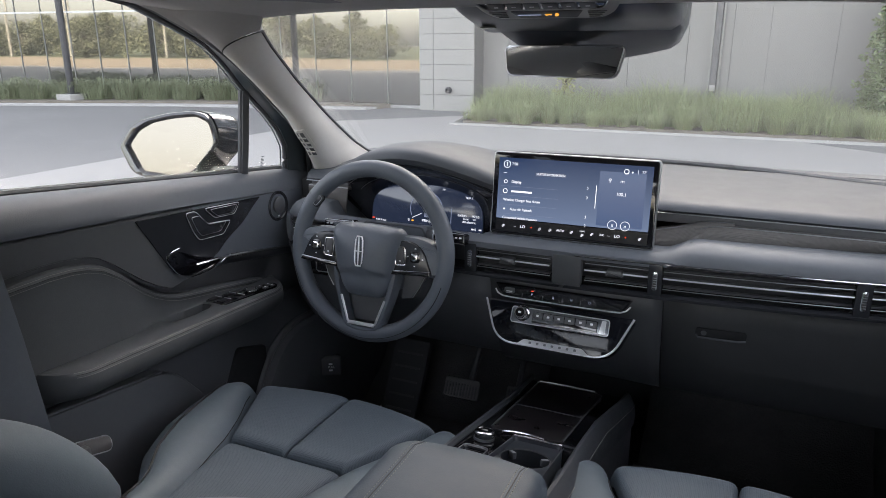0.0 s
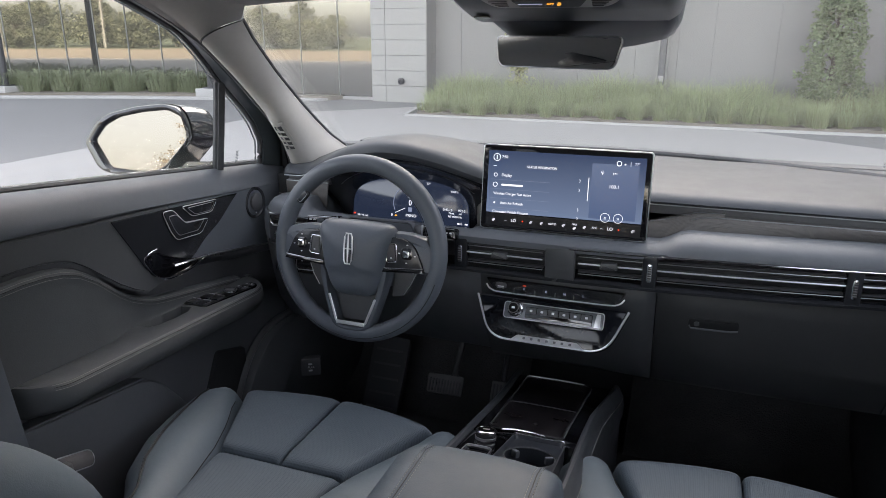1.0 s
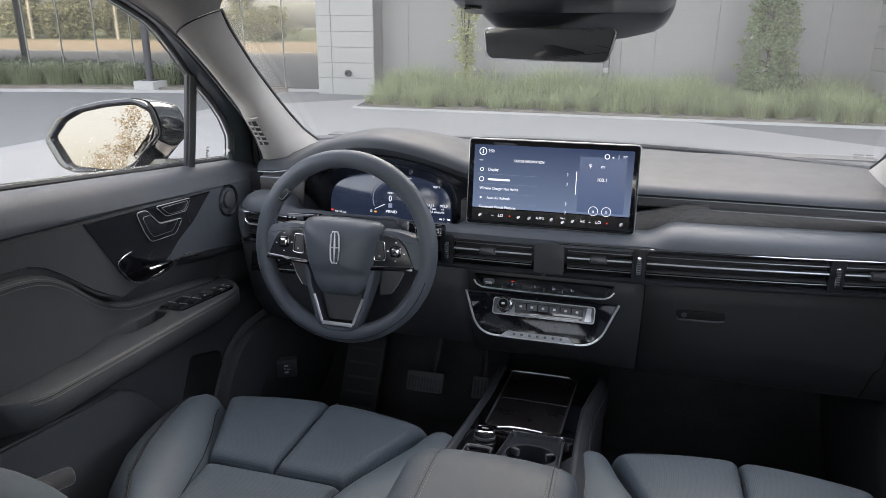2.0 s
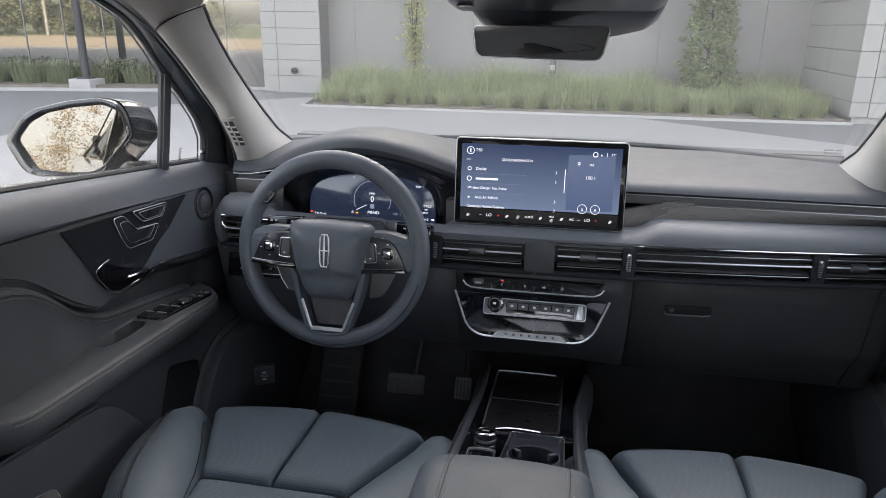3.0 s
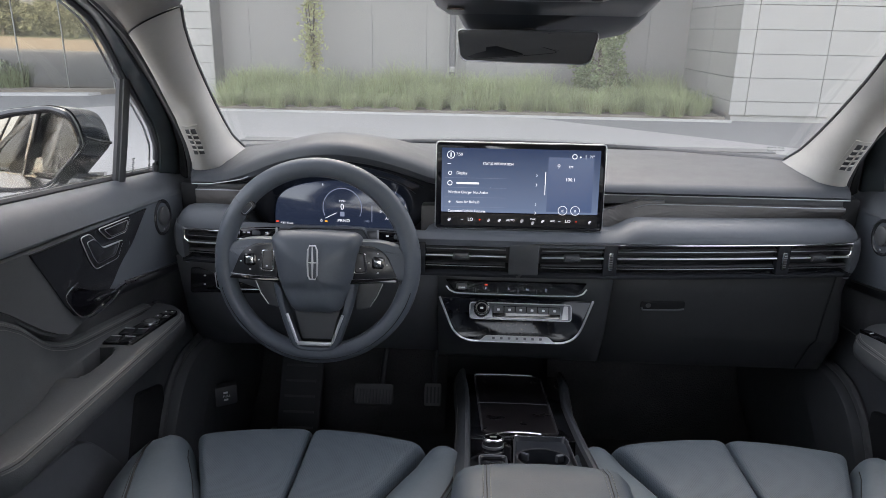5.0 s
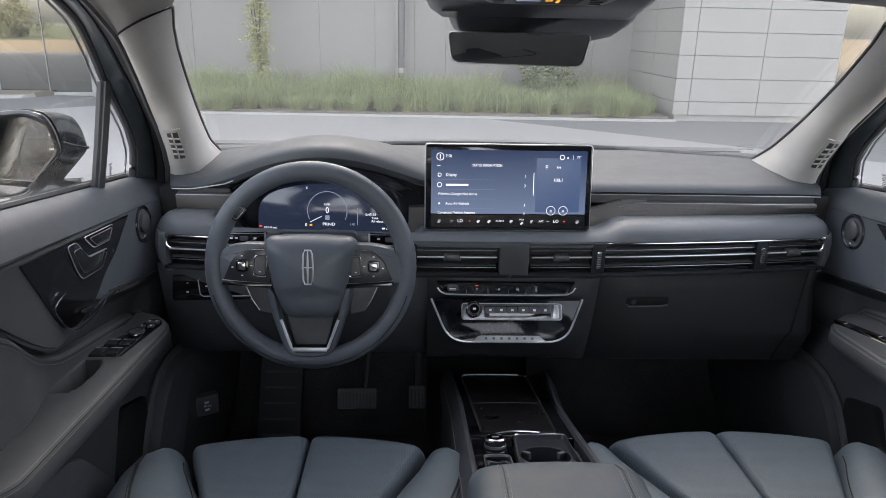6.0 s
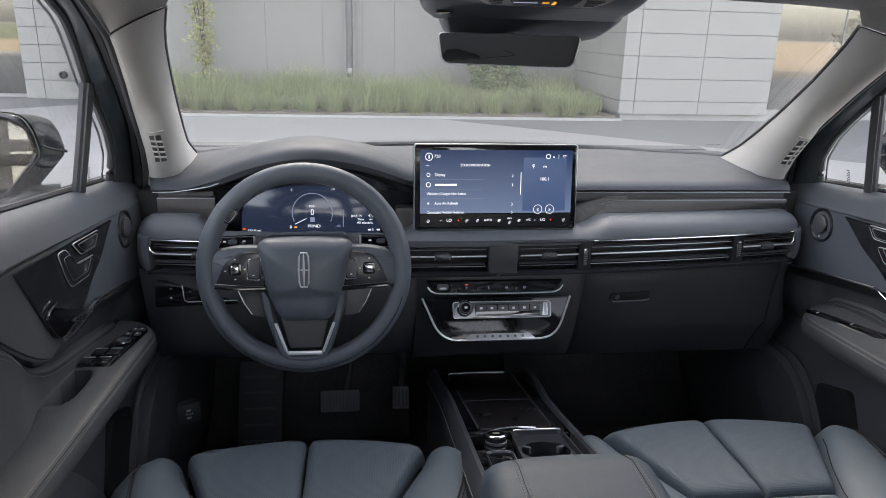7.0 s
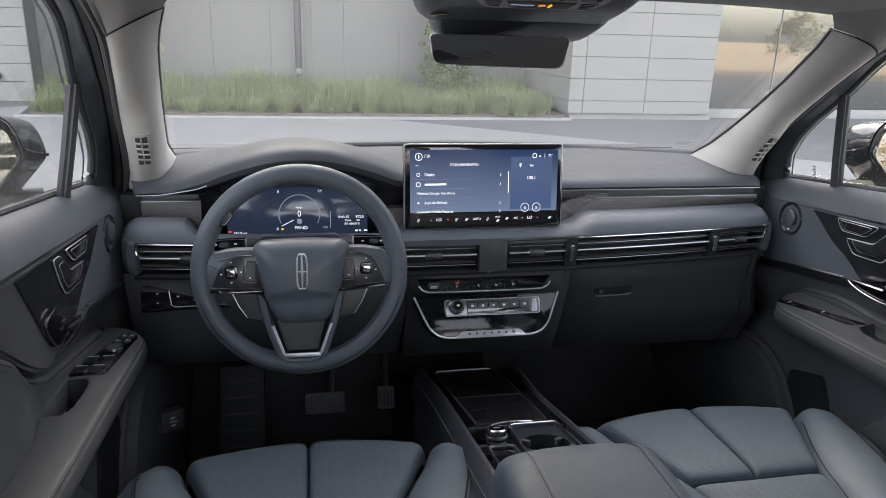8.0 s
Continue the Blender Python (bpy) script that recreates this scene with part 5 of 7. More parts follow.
for k in range(7):
    part("mark", plate(bmesh.new(), mp, rect(0.0050, 0.0045, 0.001, 2, cx=-0.042 + 0.0148 * k, cy=-0.0400), 0.0005, 0, 0.0058), GUNMETAL, strip)

# touchscreen
tv = thing("touchscreen", (0.0, 1.33, 0.955), "wide lit blue touchscreen in a black bezel on the dashboard", "screen")
mt = axes((0.0035, 1.303, 1.0415), (1, 0.016, 0), (0, 0.12, 1))
part("bracket", bx(-0.09, 0.10, 1.312, 1.40, 0.945, 1.03, 0.01), BLACK, tv)
part("rim", plate(bmesh.new(), mt, rect(0.324, 0.168, 0.008), 0.014, 0.002, -0.0142), SATIN, tv, "thin satin silver rim")
part("bezel", plate(bmesh.new(), mt, rect(0.320, 0.164, 0.007), 0.003, 0.001, -0.0018), GLOSS, tv, "gloss black bezel")
disp_mat = glow("menu_glow", (0.16, 0.21, 0.33), 1.0)
nt = disp_mat.node_tree
g = nt.nodes.new("ShaderNodeNewGeometry")
sep = nt.nodes.new("ShaderNodeSeparateXYZ")
nt.links.new(g.outputs["Position"], sep.inputs[0])
rng = nt.nodes.new("ShaderNodeMapRange")
rng.inputs[1].default_value, rng.inputs[2].default_value = 0.99, 1.11
nt.links.new(sep.outputs[2], rng.inputs[0])
ramp = nt.nodes.new("ShaderNodeValToRGB")
ramp.color_ramp.elements[0].color, ramp.color_ramp.elements[1].color = (0.108, 0.157, 0.262, 1), (0.012, 0.030, 0.084, 1)
nt.nodes["Principled BSDF"].inputs["Specular IOR Level"].default_value = 0.12
nt.links.new(rng.outputs[0], ramp.inputs[0])
nt.links.new(ramp.outputs[0], nt.nodes["Principled BSDF"].inputs["Emission Color"])
disp = part("display", plate(bmesh.new(), mt, rect(0.300, 0.122, 0.001, 2, cy=0.011), 0.0005, 0, 0.0012), disp_mat, tv, "blue menu page")
bar_mat = glow("bar_glow", (0.004, 0.005, 0.008), 0.5)
part("climate_bar", plate(bmesh.new(), mt, rect(0.300, 0.024, 0.001, 2, cy=-0.064), 0.0005, 0, 0.0012), bar_mat, tv)
side = part("side_tile", plate(bmesh.new(), mt, rect(0.086, 0.104, 0.001, 2, cx=0.095, cy=0.006), 0.0004, 0, 0.0017), glow("tile_glow", (0.05, 0.085, 0.18), 0.9), tv, "darker blue radio tile")
INK = glow("menu_ink", (0.9, 0.93, 1.0), 1.0)


def menu(text, x, y, size, align="LEFT", wide=1.0):
    return words("lettering", text, size, mt @ Matrix.Translation((x, y, 0.0023)), INK, disp, align=align, wide=wide)


def tick(w, h, x, y, r=0.0):
    return part("symbol", plate(bmesh.new(), mt, rect(w, h, r, 3, cx=x, cy=y), 0.0003, 0, 0.0022), INK, disp)


def ring(x, y, r, t=0.0007):
    return part("symbol", tube(bmesh.new(), [mt @ Vector((x + r * math.cos(k * math.tau / 24), y + r * math.sin(k * math.tau / 24), 0.0022)) for k in range(24)], t, 5, closed=True), INK, disp)


menu("7:50", -0.123, 0.060, 0.0078, wide=0.9)
ring(-0.133, 0.059, 0.0068)
tick(0.002, 0.008, -0.133, 0.059)
menu("STATUS INFORMATION", -0.043, 0.043, 0.0068, "CENTER", 0.8)
menu("Display", -0.122, 0.0245, 0.0078, wide=0.9)
ring(-0.134, 0.0055, 0.0042)
tick(0.043, 0.0036, -0.100, 0.0055, 0.001)
menu("Wireless Charger Not Active", -0.137, -0.012, 0.0072, wide=0.88)
menu("Auto Air Refresh", -0.122, -0.0305, 0.0074, wide=0.88)
menu("Connected Vehicle Features", -0.137, -0.048, 0.0072, wide=0.88)
ring(-0.134, 0.0245, 0.0032, 0.0006)
tick(0.0035, 0.0035, -0.134, -0.0305, 0.001)
tick(0.007, 0.001, -0.136, 0.042)
for y in (0.024, 0.006, -0.0315, -0.048):
    menu("›", 0.031, y, 0.013, "CENTER")
tick(0.0013, 0.044, 0.0475, 0.008)
menu("FM", 0.095, 0.040, 0.0062, "CENTER")
menu("100.1", 0.095, 0.016, 0.0088, "CENTER")
tick(0.0008, 0.006, 0.072, 0.040)
ring(0.072, 0.0425, 0.0022, 0.0004)
for x in (0.083, 0.107):
    ring(x, -0.043, 0.0085, 0.0005)
    menu("«" if x < 0.09 else "»", x, -0.043, 0.010, "CENTER")
ring(0.101, 0.060, 0.0042, 0.0008)
menu("77°", 0.134, 0.060, 0.0068, "CENTER")
tick(0.0008, 0.008, 0.122, 0.060)
tick(0.003, 0.003, 0.112, 0.059, 0.001)
for t, x, s in (("LO", -0.093, 0.0082), ("LO", 0.094, 0.0082), ("AUTO", -0.016, 0.0058), ("MAX", 0.027, 0.0045), ("A/C", 0.065, 0.0058), ("–", -0.109, 0.009), ("–", 0.078, 0.009)):
    menu(t, x, -0.064 + (0.003 if t == "MAX" else 0), s, "CENTER")
for x in (-0.134, -0.058, -0.037, 0.006, 0.027, 0.046, 0.136):
    y = -0.065 if x != 0.027 else -0.0685
    for k, w in enumerate((0.0035, 0.006, 0.0045)):
        tick(w, 0.0009, x + 0.0008 * (k - 1), y + 0.0021 * (k - 1))
for x in (-0.075, 0.110):
    part("plus", plate(bmesh.new(), mt, rect(0.0036, 0.0009, cx=x, cy=-0.064), 0.0003, 0, 0.0022), RED, disp)
    part("plus", plate(bmesh.new(), mt, rect(0.0009, 0.0036, cx=x, cy=-0.064), 0.0003, 0, 0.0026), RED, disp)
for k in range(4):
    part("rule", plate(bmesh.new(), mt, rect(0.118, 0.0004, cx=-0.085, cy=0.0155 - 0.0185 * k), 0.0003, 0, 0.0018), LIT_DIM, disp)


# ---- steering wheel ----
sw_ob = thing("steering_wheel", (-0.357, 1.14, 0.935), "dark slate leather steering wheel with silver-trimmed lower spokes", "steering wheel")
mw = axes((-0.357, 1.138, 0.935), (1, 0, 0), (0, 0.176, 1))
W = lambda x, y, z=0.0: mw @ Vector((x, y, z))
ring_pts = [W(0.003 + 0.1645 * math.cos(k * math.tau / 96), 0.1645 * math.sin(k * math.tau / 96)) for k in range(96)]
part("rim", tube(bmesh.new(), ring_pts, 0.0168, 24, closed=True, up=mw.to_3x3() @ Vector((0, 0, 1))), WHEEL_SKIN, sw_ob, "smooth leather rim")
seam = [W(0.1498 * math.cos(k * math.tau / 96), 0.1510 * math.sin(k * math.tau / 96), 0.0085) for k in range(96)]
part("rim_seam", tube(bmesh.new(), seam, 0.0007, 5, closed=True), BLACK, sw_ob)
for a in range(44, 137, 2):
    c = radians(a)
    part("stitch", tube(bmesh.new(), [W(0.1478 * math.cos(c), 0.1490 * math.sin(c), 0.004), W(0.1483 * math.cos(c + 0.012), 0.1495 * math.sin(c + 0.012), 0.0065)], 0.0006, 5), STITCH, sw_ob)
for a in (38, 142):
    c = radians(a)
    pts = [W((0.1628 + 0.0163 * math.cos(b)) * math.cos(c), (0.1640 + 0.0163 * math.cos(b)) * math.sin(c), 0.0163 * math.sin(b)) for b in [k * math.tau / 20 for k in range(20)]]
    part("grip_seam", tube(bmesh.new(), pts, 0.0007, 5, closed=True), BLACK, sw_ob)
low = [W(0.003 + 0.1715 * math.cos(a), 0.1715 * math.sin(a), 0.0153) for a in [radians(196 + 3.7 * k) for k in range(41)]]
part("lower_seam", tube(bmesh.new(), low, 0.0008, 5), SEAM, sw_ob)
# airbag pad
hub = rounded([(-0.034, -0.0885), (0.040, -0.0885), (0.056, -0.068), (0.069, -0.036), (0.083, 0.030), (0.084, 0.044), (0.073, 0.054), (0.004, 0.0585), (-0.065, 0.054), (-0.0765, 0.044), (-0.0755, 0.030), (-0.062, -0.036), (-0.049, -0.068)], [0.02, 0.02, 0.02, 0.03, 0.012, 0.012, 0.012, 0.05, 0.012, 0.012, 0.012, 0.03, 0.02], 5)
hub = dense(hub, 0.005)
bm = bmesh.new()
rows = []
cx, cy = 0.003, -0.012
for inset, z in ((0.0, 0.0), (0.0, 0.006), (0.02, 0.013), (0.06, 0.020), (0.12, 0.027), (0.20, 0.0325), (0.30, 0.0365), (0.40, 0.039), (0.50, 0.0410), (0.62, 0.0425), (0.75, 0.0440), (0.97, 0.045)):
    row = []
    for p in hub:
        x, y = p.x + (cx - p.x) * inset, p.y + (cy - p.y) * inset
        row.append(W(x, y, z - 0.007 * min(1, inset * 6) * smooth(-0.029, -0.040, y + 60 * (x - 0.003) ** 2 * 0.03) * (1 - 0.5 * smooth(-0.045, -0.07, y))))
    rows.append(row)
loft(bm, rows, wrap=True)
pad_ob = part("airbag_cover", bm, WHEEL_SKIN, sw_ob, "smooth padded airbag cover")
# plain long badge: an outline with a cross
badge = [(-0.0085, 0.0), (-0.0075, 0.022), (-0.005, 0.0285), (0.005, 0.0285), (0.0075, 0.022), (0.0085, 0.0), (0.0075, -0.022), (0.005, -0.0285), (-0.005, -0.0285), (-0.0075, -0.022)]
part("badge", tube(bmesh.new(), [W(0.004 + x, 0.006 + y, 0.0462) for x, y in badge], 0.0015, 8, closed=True), BRIGHT, pad_ob, "slim chrome badge")
part("badge_bar", tube(bmesh.new(), [W(0.004, 0.006 + y, 0.0475) for y in (-0.0275, 0, 0.0275)], [0.0010, 0.0022, 0.0010], 8), BRIGHT, pad_ob)
part("badge_bar", tube(bmesh.new(), [W(0.004 + x, 0.006, 0.0475) for x in (-0.0085, 0, 0.0085)], [0.0007, 0.0016, 0.0007], 8), BRIGHT, pad_ob)
for s in (-1, 1):
    # upper arms in leather, round the switch pods
    arm = rounded([(s * 0.060, 0.041), (s * 0.112, 0.042), (s * 0.146, 0.033), (s * 0.163, 0.012), (s * 0.167, -0.020), (s * 0.163, -0.036), (s * 0.157, -0.036), (s * 0.147, -0.032), (s * 0.060, -0.036)], [0.004, 0.02, 0.02, 0.02, 0.02, 0.004, 0.004, 0.004, 0.003], 5)
    part("arm", plate(bmesh.new(), mw, arm, 0.026, 0.007, -0.014), WHEEL_SKIN, sw_ob)
    pod = rounded([(s * 0.064, 0.032), (s * 0.106, 0.032), (s * 0.127, 0.017), (s * 0.146, -0.027), (s * 0.064, -0.034)], [0.003, 0.016, 0.014, 0.004, 0.003], 5)
    p = part("switch_pod", plate(bmesh.new(), mw, pod, 0.018, 0.002, 0.0), ACCENT, sw_ob, "black switch pod with a square chrome button")
    part("pod_line", tube(bmesh.new(), [W(s * 0.064, -0.0265, 0.0196), W(s * 0.100, -0.0245, 0.0196), W(s * 0.1445, -0.0205, 0.0192)], 0.0008, 6), SATIN, p)
    part("lower_edge", plate(bmesh.new(), mw, rounded([(s * 0.060, -0.026), (s * 0.142, -0.021), (s * 0.147, -0.029), (s * 0.060, -0.035)], 0.002, 3), 0.021, 0.002, 0.0), GLOSS, p)
    part("button_well", plate(bmesh.new(), mw, rect(0.021, 0.021, 0.006, cx=s * 0.111, cy=0.004), 0.003, 0.0008, 0.0165), GLOSS, p)
    part("button", plate(bmesh.new(), mw, rect(0.0145, 0.0135, 0.004, cx=s * 0.111, cy=0.004), 0.006, 0.002, 0.018), CHROME, p)
    part("toggle_frame", tube(bmesh.new(), [W(q.x, q.y, 0.0192) for q in rounded([(s * 0.071, -0.015), (s * 0.092, -0.013), (s * 0.089, 0.021), (s * 0.069, 0.021)], 0.004)], 0.0010, 6, closed=True), CHROME, p)
    part("toggle", plate(bmesh.new(), mw, rounded([(s * 0.073, -0.012), (s * 0.0885, -0.0105), (s * 0.086, 0.0192), (s * 0.071, 0.0192)], 0.003), 0.004, 0.0008, 0.0168), BLACK, p)
    for x, y in ((s * 0.111, 0.0205), (s * 0.111, -0.013), (s * 0.0955, 0.004), (s * 0.127, 0.001), (s * 0.081, -0.006)):
        part("symbol", plate(bmesh.new(), mw, rect(0.0034, 0.0022, 0.0006, 2, cx=x, cy=y), 0.0004, 0, 0.0181 if abs(x) > 0.09 else 0.0208), PRINT, p)
    # lower spokes
    rows = []
    for (xo, yo), (xi, yi) in (((0.076, -0.020), (0.056, -0.050)), ((0.072, -0.050), (0.0515, -0.078)), ((0.0655, -0.078), (0.0465, -0.096)), ((0.057, -0.106), (0.040, -0.117)), ((0.049, -0.130), (0.032, -0.137)), ((0.043, -0.146), (0.0285, -0.1445)), ((0.033, -0.156), (0.022, -0.148)), ((0.015, -0.160), (0.012, -0.149)), ((0.0, -0.161), (0.0, -0.149))):
        a, b = Vector((s * xo, yo)), Vector((s * xi, yi))
        rows.append([W(*a.lerp(b, f), z) for f, z in ((0.0, -0.012), (0.0, 0.002), (0.06, 0.009), (0.25, 0.0145), (0.6, 0.0165), (0.9, 0.0155), (1.0, 0.013), (1.0, -0.012))])
    part("spoke", loft(bmesh.new(), rows, wrap=True), WHEEL_SKIN, sw_ob)
    # paddles behind
    mpdl = mw @ Matrix.Translation((0, 0, -0.03))
    part("paddle", plate(bmesh.new(), mpdl, rounded([(s * 0.070, -0.036), (s * 0.116, -0.038), (s * 0.106, -0.063), (s * 0.094, -0.084), (s * 0.067, -0.090)], 0.006, 4), 0.006, 0.002), BLACK, sw_ob, "black shift paddle")
    # a satin tube stands in for the light along the paddle's edge
    part("paddle_edge", tube(bmesh.new(), [mpdl @ Vector(q) for q in ((s * 0.115, -0.040, 0.006), (s * 0.105, -0.063, 0.007), (s * 0.092, -0.083, 0.006))], 0.0009, 6), SATIN, sw_ob)
U = [(-0.0475, -0.090), (-0.0305, -0.139), (-0.026, -0.143), (0.028, -0.143), (0.0325, -0.139), (0.0505, -0.090)]
part("silver_trim", tube(bmesh.new(), [W(x, y, 0.016) for x, y in U], 0.0027, 8, flat=0.6, up=mw.to_3x3() @ Vector((0, 0, 1))), BRIGHT, sw_ob, "satin silver U-shaped trim")
part("silver_base", plate(bmesh.new(), mw, rounded([(-0.030, -0.146), (0.031, -0.146), (0.029, -0.139), (-0.028, -0.139)], 0.002), 0.003, 0.001, 0.0155), BRIGHT, sw_ob)
part("window_fill", plate(bmesh.new(), mw, rounded([(-0.027, -0.14), (0.027, -0.14), (0.045, -0.07), (-0.045, -0.07)], 0.003), 0.004, 0.0, -0.012), BLACK, sw_ob)
mth = axes(W(-0.1168, 0.0925, 0.012), mw.to_3x3() @ Vector((0.66, 0.75, 0)), mw.to_3x3() @ Vector((-0.75, 0.66, 0.0)))
thumb = part("thumb_button", plate(bmesh.new(), mth, rect(0.030, 0.0165, 0.0078), 0.007, 0.002, -0.0055), ACCENT, sw_ob, "oval black rim button")
part("button_ring", tube(bmesh.new(), [mth @ Vector((q.x, q.y, 0.0022)) for q in rect(0.022, 0.0105, 0.005)], 0.0006, 5, closed=True), GUNMETAL, thumb)
# column shroud and stalks
col = thing("steering_column", (-0.357, 1.3, 0.9), "black steering column shroud with chrome-tipped stalks", "steering column")
bm = bmesh.new()
loft(bm, [[W(r * sx * math.cos(a), r * math.sin(a) - 0.026, z) for a in [k * math.tau / 24 for k in range(24)]] for r, sx, z in ((0.050, 1.2, -0.03), (0.062, 1.25, -0.05), (0.066, 1.2, -0.12), (0.066, 1.1, -0.20), (0.064, 1.1, -0.29))], wrap=True)
part("shroud", bm, DOOR_DARK, col)
mcb = axes((0, 1.245, 0), (1, 0, 0), (0, 0, 1))
part("top_cover", plate(bmesh.new(), mcb, rounded([(-0.436, 0.90), (-0.272, 0.90), (-0.279, 0.945), (-0.289, 0.9665), (-0.425, 0.9665), (-0.431, 0.945)], [0.003, 0.003, 0.006, 0.005, 0.005, 0.006], 4), 0.02, 0.003, -0.015), DASH_ROLL, col, "slate upper shroud")
part("cover_edge", tube(bmesh.new(), [mcb @ Vector(q) for q in ((-0.431, 0.946, 0.004), (-0.426, 0.964, 0.004), (-0.420, 0.9668, 0.004), (-0.294, 0.9668, 0.004), (-0.288, 0.964, 0.004), (-0.279, 0.946, 0.004))], 0.0022, 6), DASH, col)
for s in (-1, 1):
    mst = axes((-0.357 + s * 0.130, 1.240, 0.954), (1, -0.05 * s, 0.0), (0, 0.25, 1))
    st_ob = part("stalk", plate(bmesh.new(), mst, rounded([(-0.037, -0.012), (0.037, -0.012), (0.037, 0.010), (-0.037, 0.012)] if s > 0 else [(-0.037, -0.012), (0.037, -0.012), (0.037, 0.012), (-0.037, 0.010)], 0.006), 0.022, 0.006, -0.016), GLOSS, col, "gloss black stalk with pale symbols")
    part("stalk_root", tube(bmesh.new(), [(-0.357 + s * 0.05, 1.27, 0.945), (-0.357 + s * 0.10, 1.245, 0.952)], [0.010, 0.012], 10), BLACK, st_ob)
    part("stalk_line", tube(bmesh.new(), [mst @ Vector((-0.036, -0.0105, 0.006)), mst @ Vector((0.036, -0.0105, 0.006))], 0.0011, 6), CHROME, st_ob)
    part("stalk_line", tube(bmesh.new(), [mst @ Vector((-0.034, 0.009, 0.006)), mst @ Vector((0.034, 0.009, 0.006))], 0.0007, 6), SATIN, st_ob)
    part("stalk_ring", plate(bmesh.new(), mst, rect(0.004, 0.022, 0.001, 2, cx=-s * 0.034), 0.002, 0.0006, 0.005), SATIN, st_ob)
    part("stalk_ring", plate(bmesh.new(), mst, rect(0.016, 0.009, 0.003, 3, cx=s * 0.004), 0.002, 0.0008, 0.0055), DASH, st_ob)
    for q in (-0.016, 0.018, 0.027):
        part("symbol", plate(bmesh.new(), mst, rect(0.0055, 0.003, 0.0008, 2, cx=s * q, cy=0.001), 0.0004, 0, 0.0062), PRINT, st_ob)


# ---- front doors ----
def groove(y):
    return 1.083 - 0.065 * y


def insert_top(y):
    return table(((0.3, 0.965), (0.62, 0.972), (0.70, 0.975), (0.74, 0.973), (0.77, 0.968), (0.80, 0.957), (0.83, 0.937), (0.86, 0.912), (0.89, 0.888), (0.92, 0.868), (0.95, 0.853), (0.98, 0.842), (1.01, 0.836), (1.10, 0.822), (1.19, 0.808), (1.25, 0.797), (1.5, 0.75)), y)


def insert_x(y):
    return -0.700 - 0.022 * smooth(0.82, 0.94, y) * smooth(1.31, 1.26, y)


def arm_top(y):
    return 0.806 - 0.045 * (y - 0.95)


def front_door(s):
    flip = Matrix.Diagonal((s, 1, 1, 1))
    side = "driver's" if s > 0 else "passenger's"
    d = thing("door_1" if s > 0 else "door_2", (0.70 * -s, 1.0, 0.40), "dark grey leather-trimmed car door with a padded armrest and seat switches" if s > 0 else "dark grey leather-trimmed car door with armrest and two seat switches", "car door", "front doors", "structure")
    ys = [1.49 - 0.008 * k for k in range(122)]

    def p(name, bm, mat, parent=None, label="", thick=0.0):
        bmesh.ops.transform(bm, matrix=flip, verts=bm.verts)
        ob = part(name, bm, mat, parent or d, label)
        return thicken(ob, thick) if thick else ob

    bm = loft(bmesh.new(), [[(-0.775, y, belt_line(y) - 0.012), (-0.766, y, belt_line(y) - 0.001), (-0.750, y, belt_line(y) + 0.002), (-0.728, y, belt_line(y) - 0.006), (-0.712, y, belt_line(y) - 0.020), (-0.702, y, belt_line(y) - 0.040), (-0.699, y, (belt_line(y) - 0.04) * 0.5 + groove(y) * 0.5), (-0.700, y, groove(y) + 0.004), (-0.706, y, groove(y))] for y in ys])
    p("belt_roll", bm, DASH_ROLL, None, "soft leather top roll", 0.003)
    p("window_seal", tube(bmesh.new(), [(-0.769, y, belt_line(y) + 0.004) for y in ys[2:]], 0.0055, 6), BLACK)
    p("seal_line", tube(bmesh.new(), [(-0.776, y, belt_line(y) + 0.009) for y in ys[2:]], 0.0013, 6), CHROME, None, "thin chrome window line")
    def strip_z(y):
        return max(insert_top(y) + 0.016, table(((0.9, 0.86), (1.00, 0.876), (1.07, 0.882), (1.22, 0.858), (1.37, 0.836), (1.5, 0.815)), y))

    # one panel in two colours: the bluish light on its front is put into the slate
    for y0, y1, mat, label in ((1.018, 2.0, DOOR_DARK, "slate soft upper panel"), (0.0, 1.03, DOOR_REAR, "charcoal soft upper panel")):
        bm = loft(bmesh.new(), [[(-0.706, y, groove(y) + 0.001), (-0.7005, y, groove(y) - 0.004), (-0.700, y, groove(y) * 0.6 + insert_top(y) * 0.4), (-0.7005, y, strip_z(y) + 0.002), (-0.708, y, strip_z(y))] for y in ys if y0 < y < y1])
        p("upper_panel", bm, mat, None, label, 0.003)
    bm = loft(bmesh.new(), [[(-0.704, y, strip_z(y)), (-0.706, y, strip_z(y) - 0.004), (insert_x(y) - 0.004, y, insert_top(y) + 0.012), (insert_x(y) - 0.012, y, insert_top(y) - 0.01), (-0.722 + 0.012 * smooth(1.26, 1.31, y), y, arm_top(y) - 0.05)] for y in ys])
    p("dark_insert", bm, BLACK, None, "near-black panel under the bright strip", 0.003)
    # padded insert that runs into the armrest, with a grip well in its top
    rows = []
    for y in [q for q in ys if q < 1.286]:
        w = math.sqrt(max(0.0, 1 - max(0.0, (y - 1.175) / 0.095) ** 2)) if y < 1.27 else 0.0
        w *= math.sqrt(max(0.0, 1 - max(0.0, (0.715 - y) / 0.06) ** 2)) if y > 0.655 else 0.0
        at, xw = arm_top(y), insert_x(y)
        it = max(insert_top(y), at + 0.004) if s > 0 else max(insert_top(y) + 0.024 * smooth(1.0, 1.16, y), at + 0.004)
        it -= 0.03 * smooth(1.235, 1.285, y)
        edge = xw + (-0.630 - xw) * w
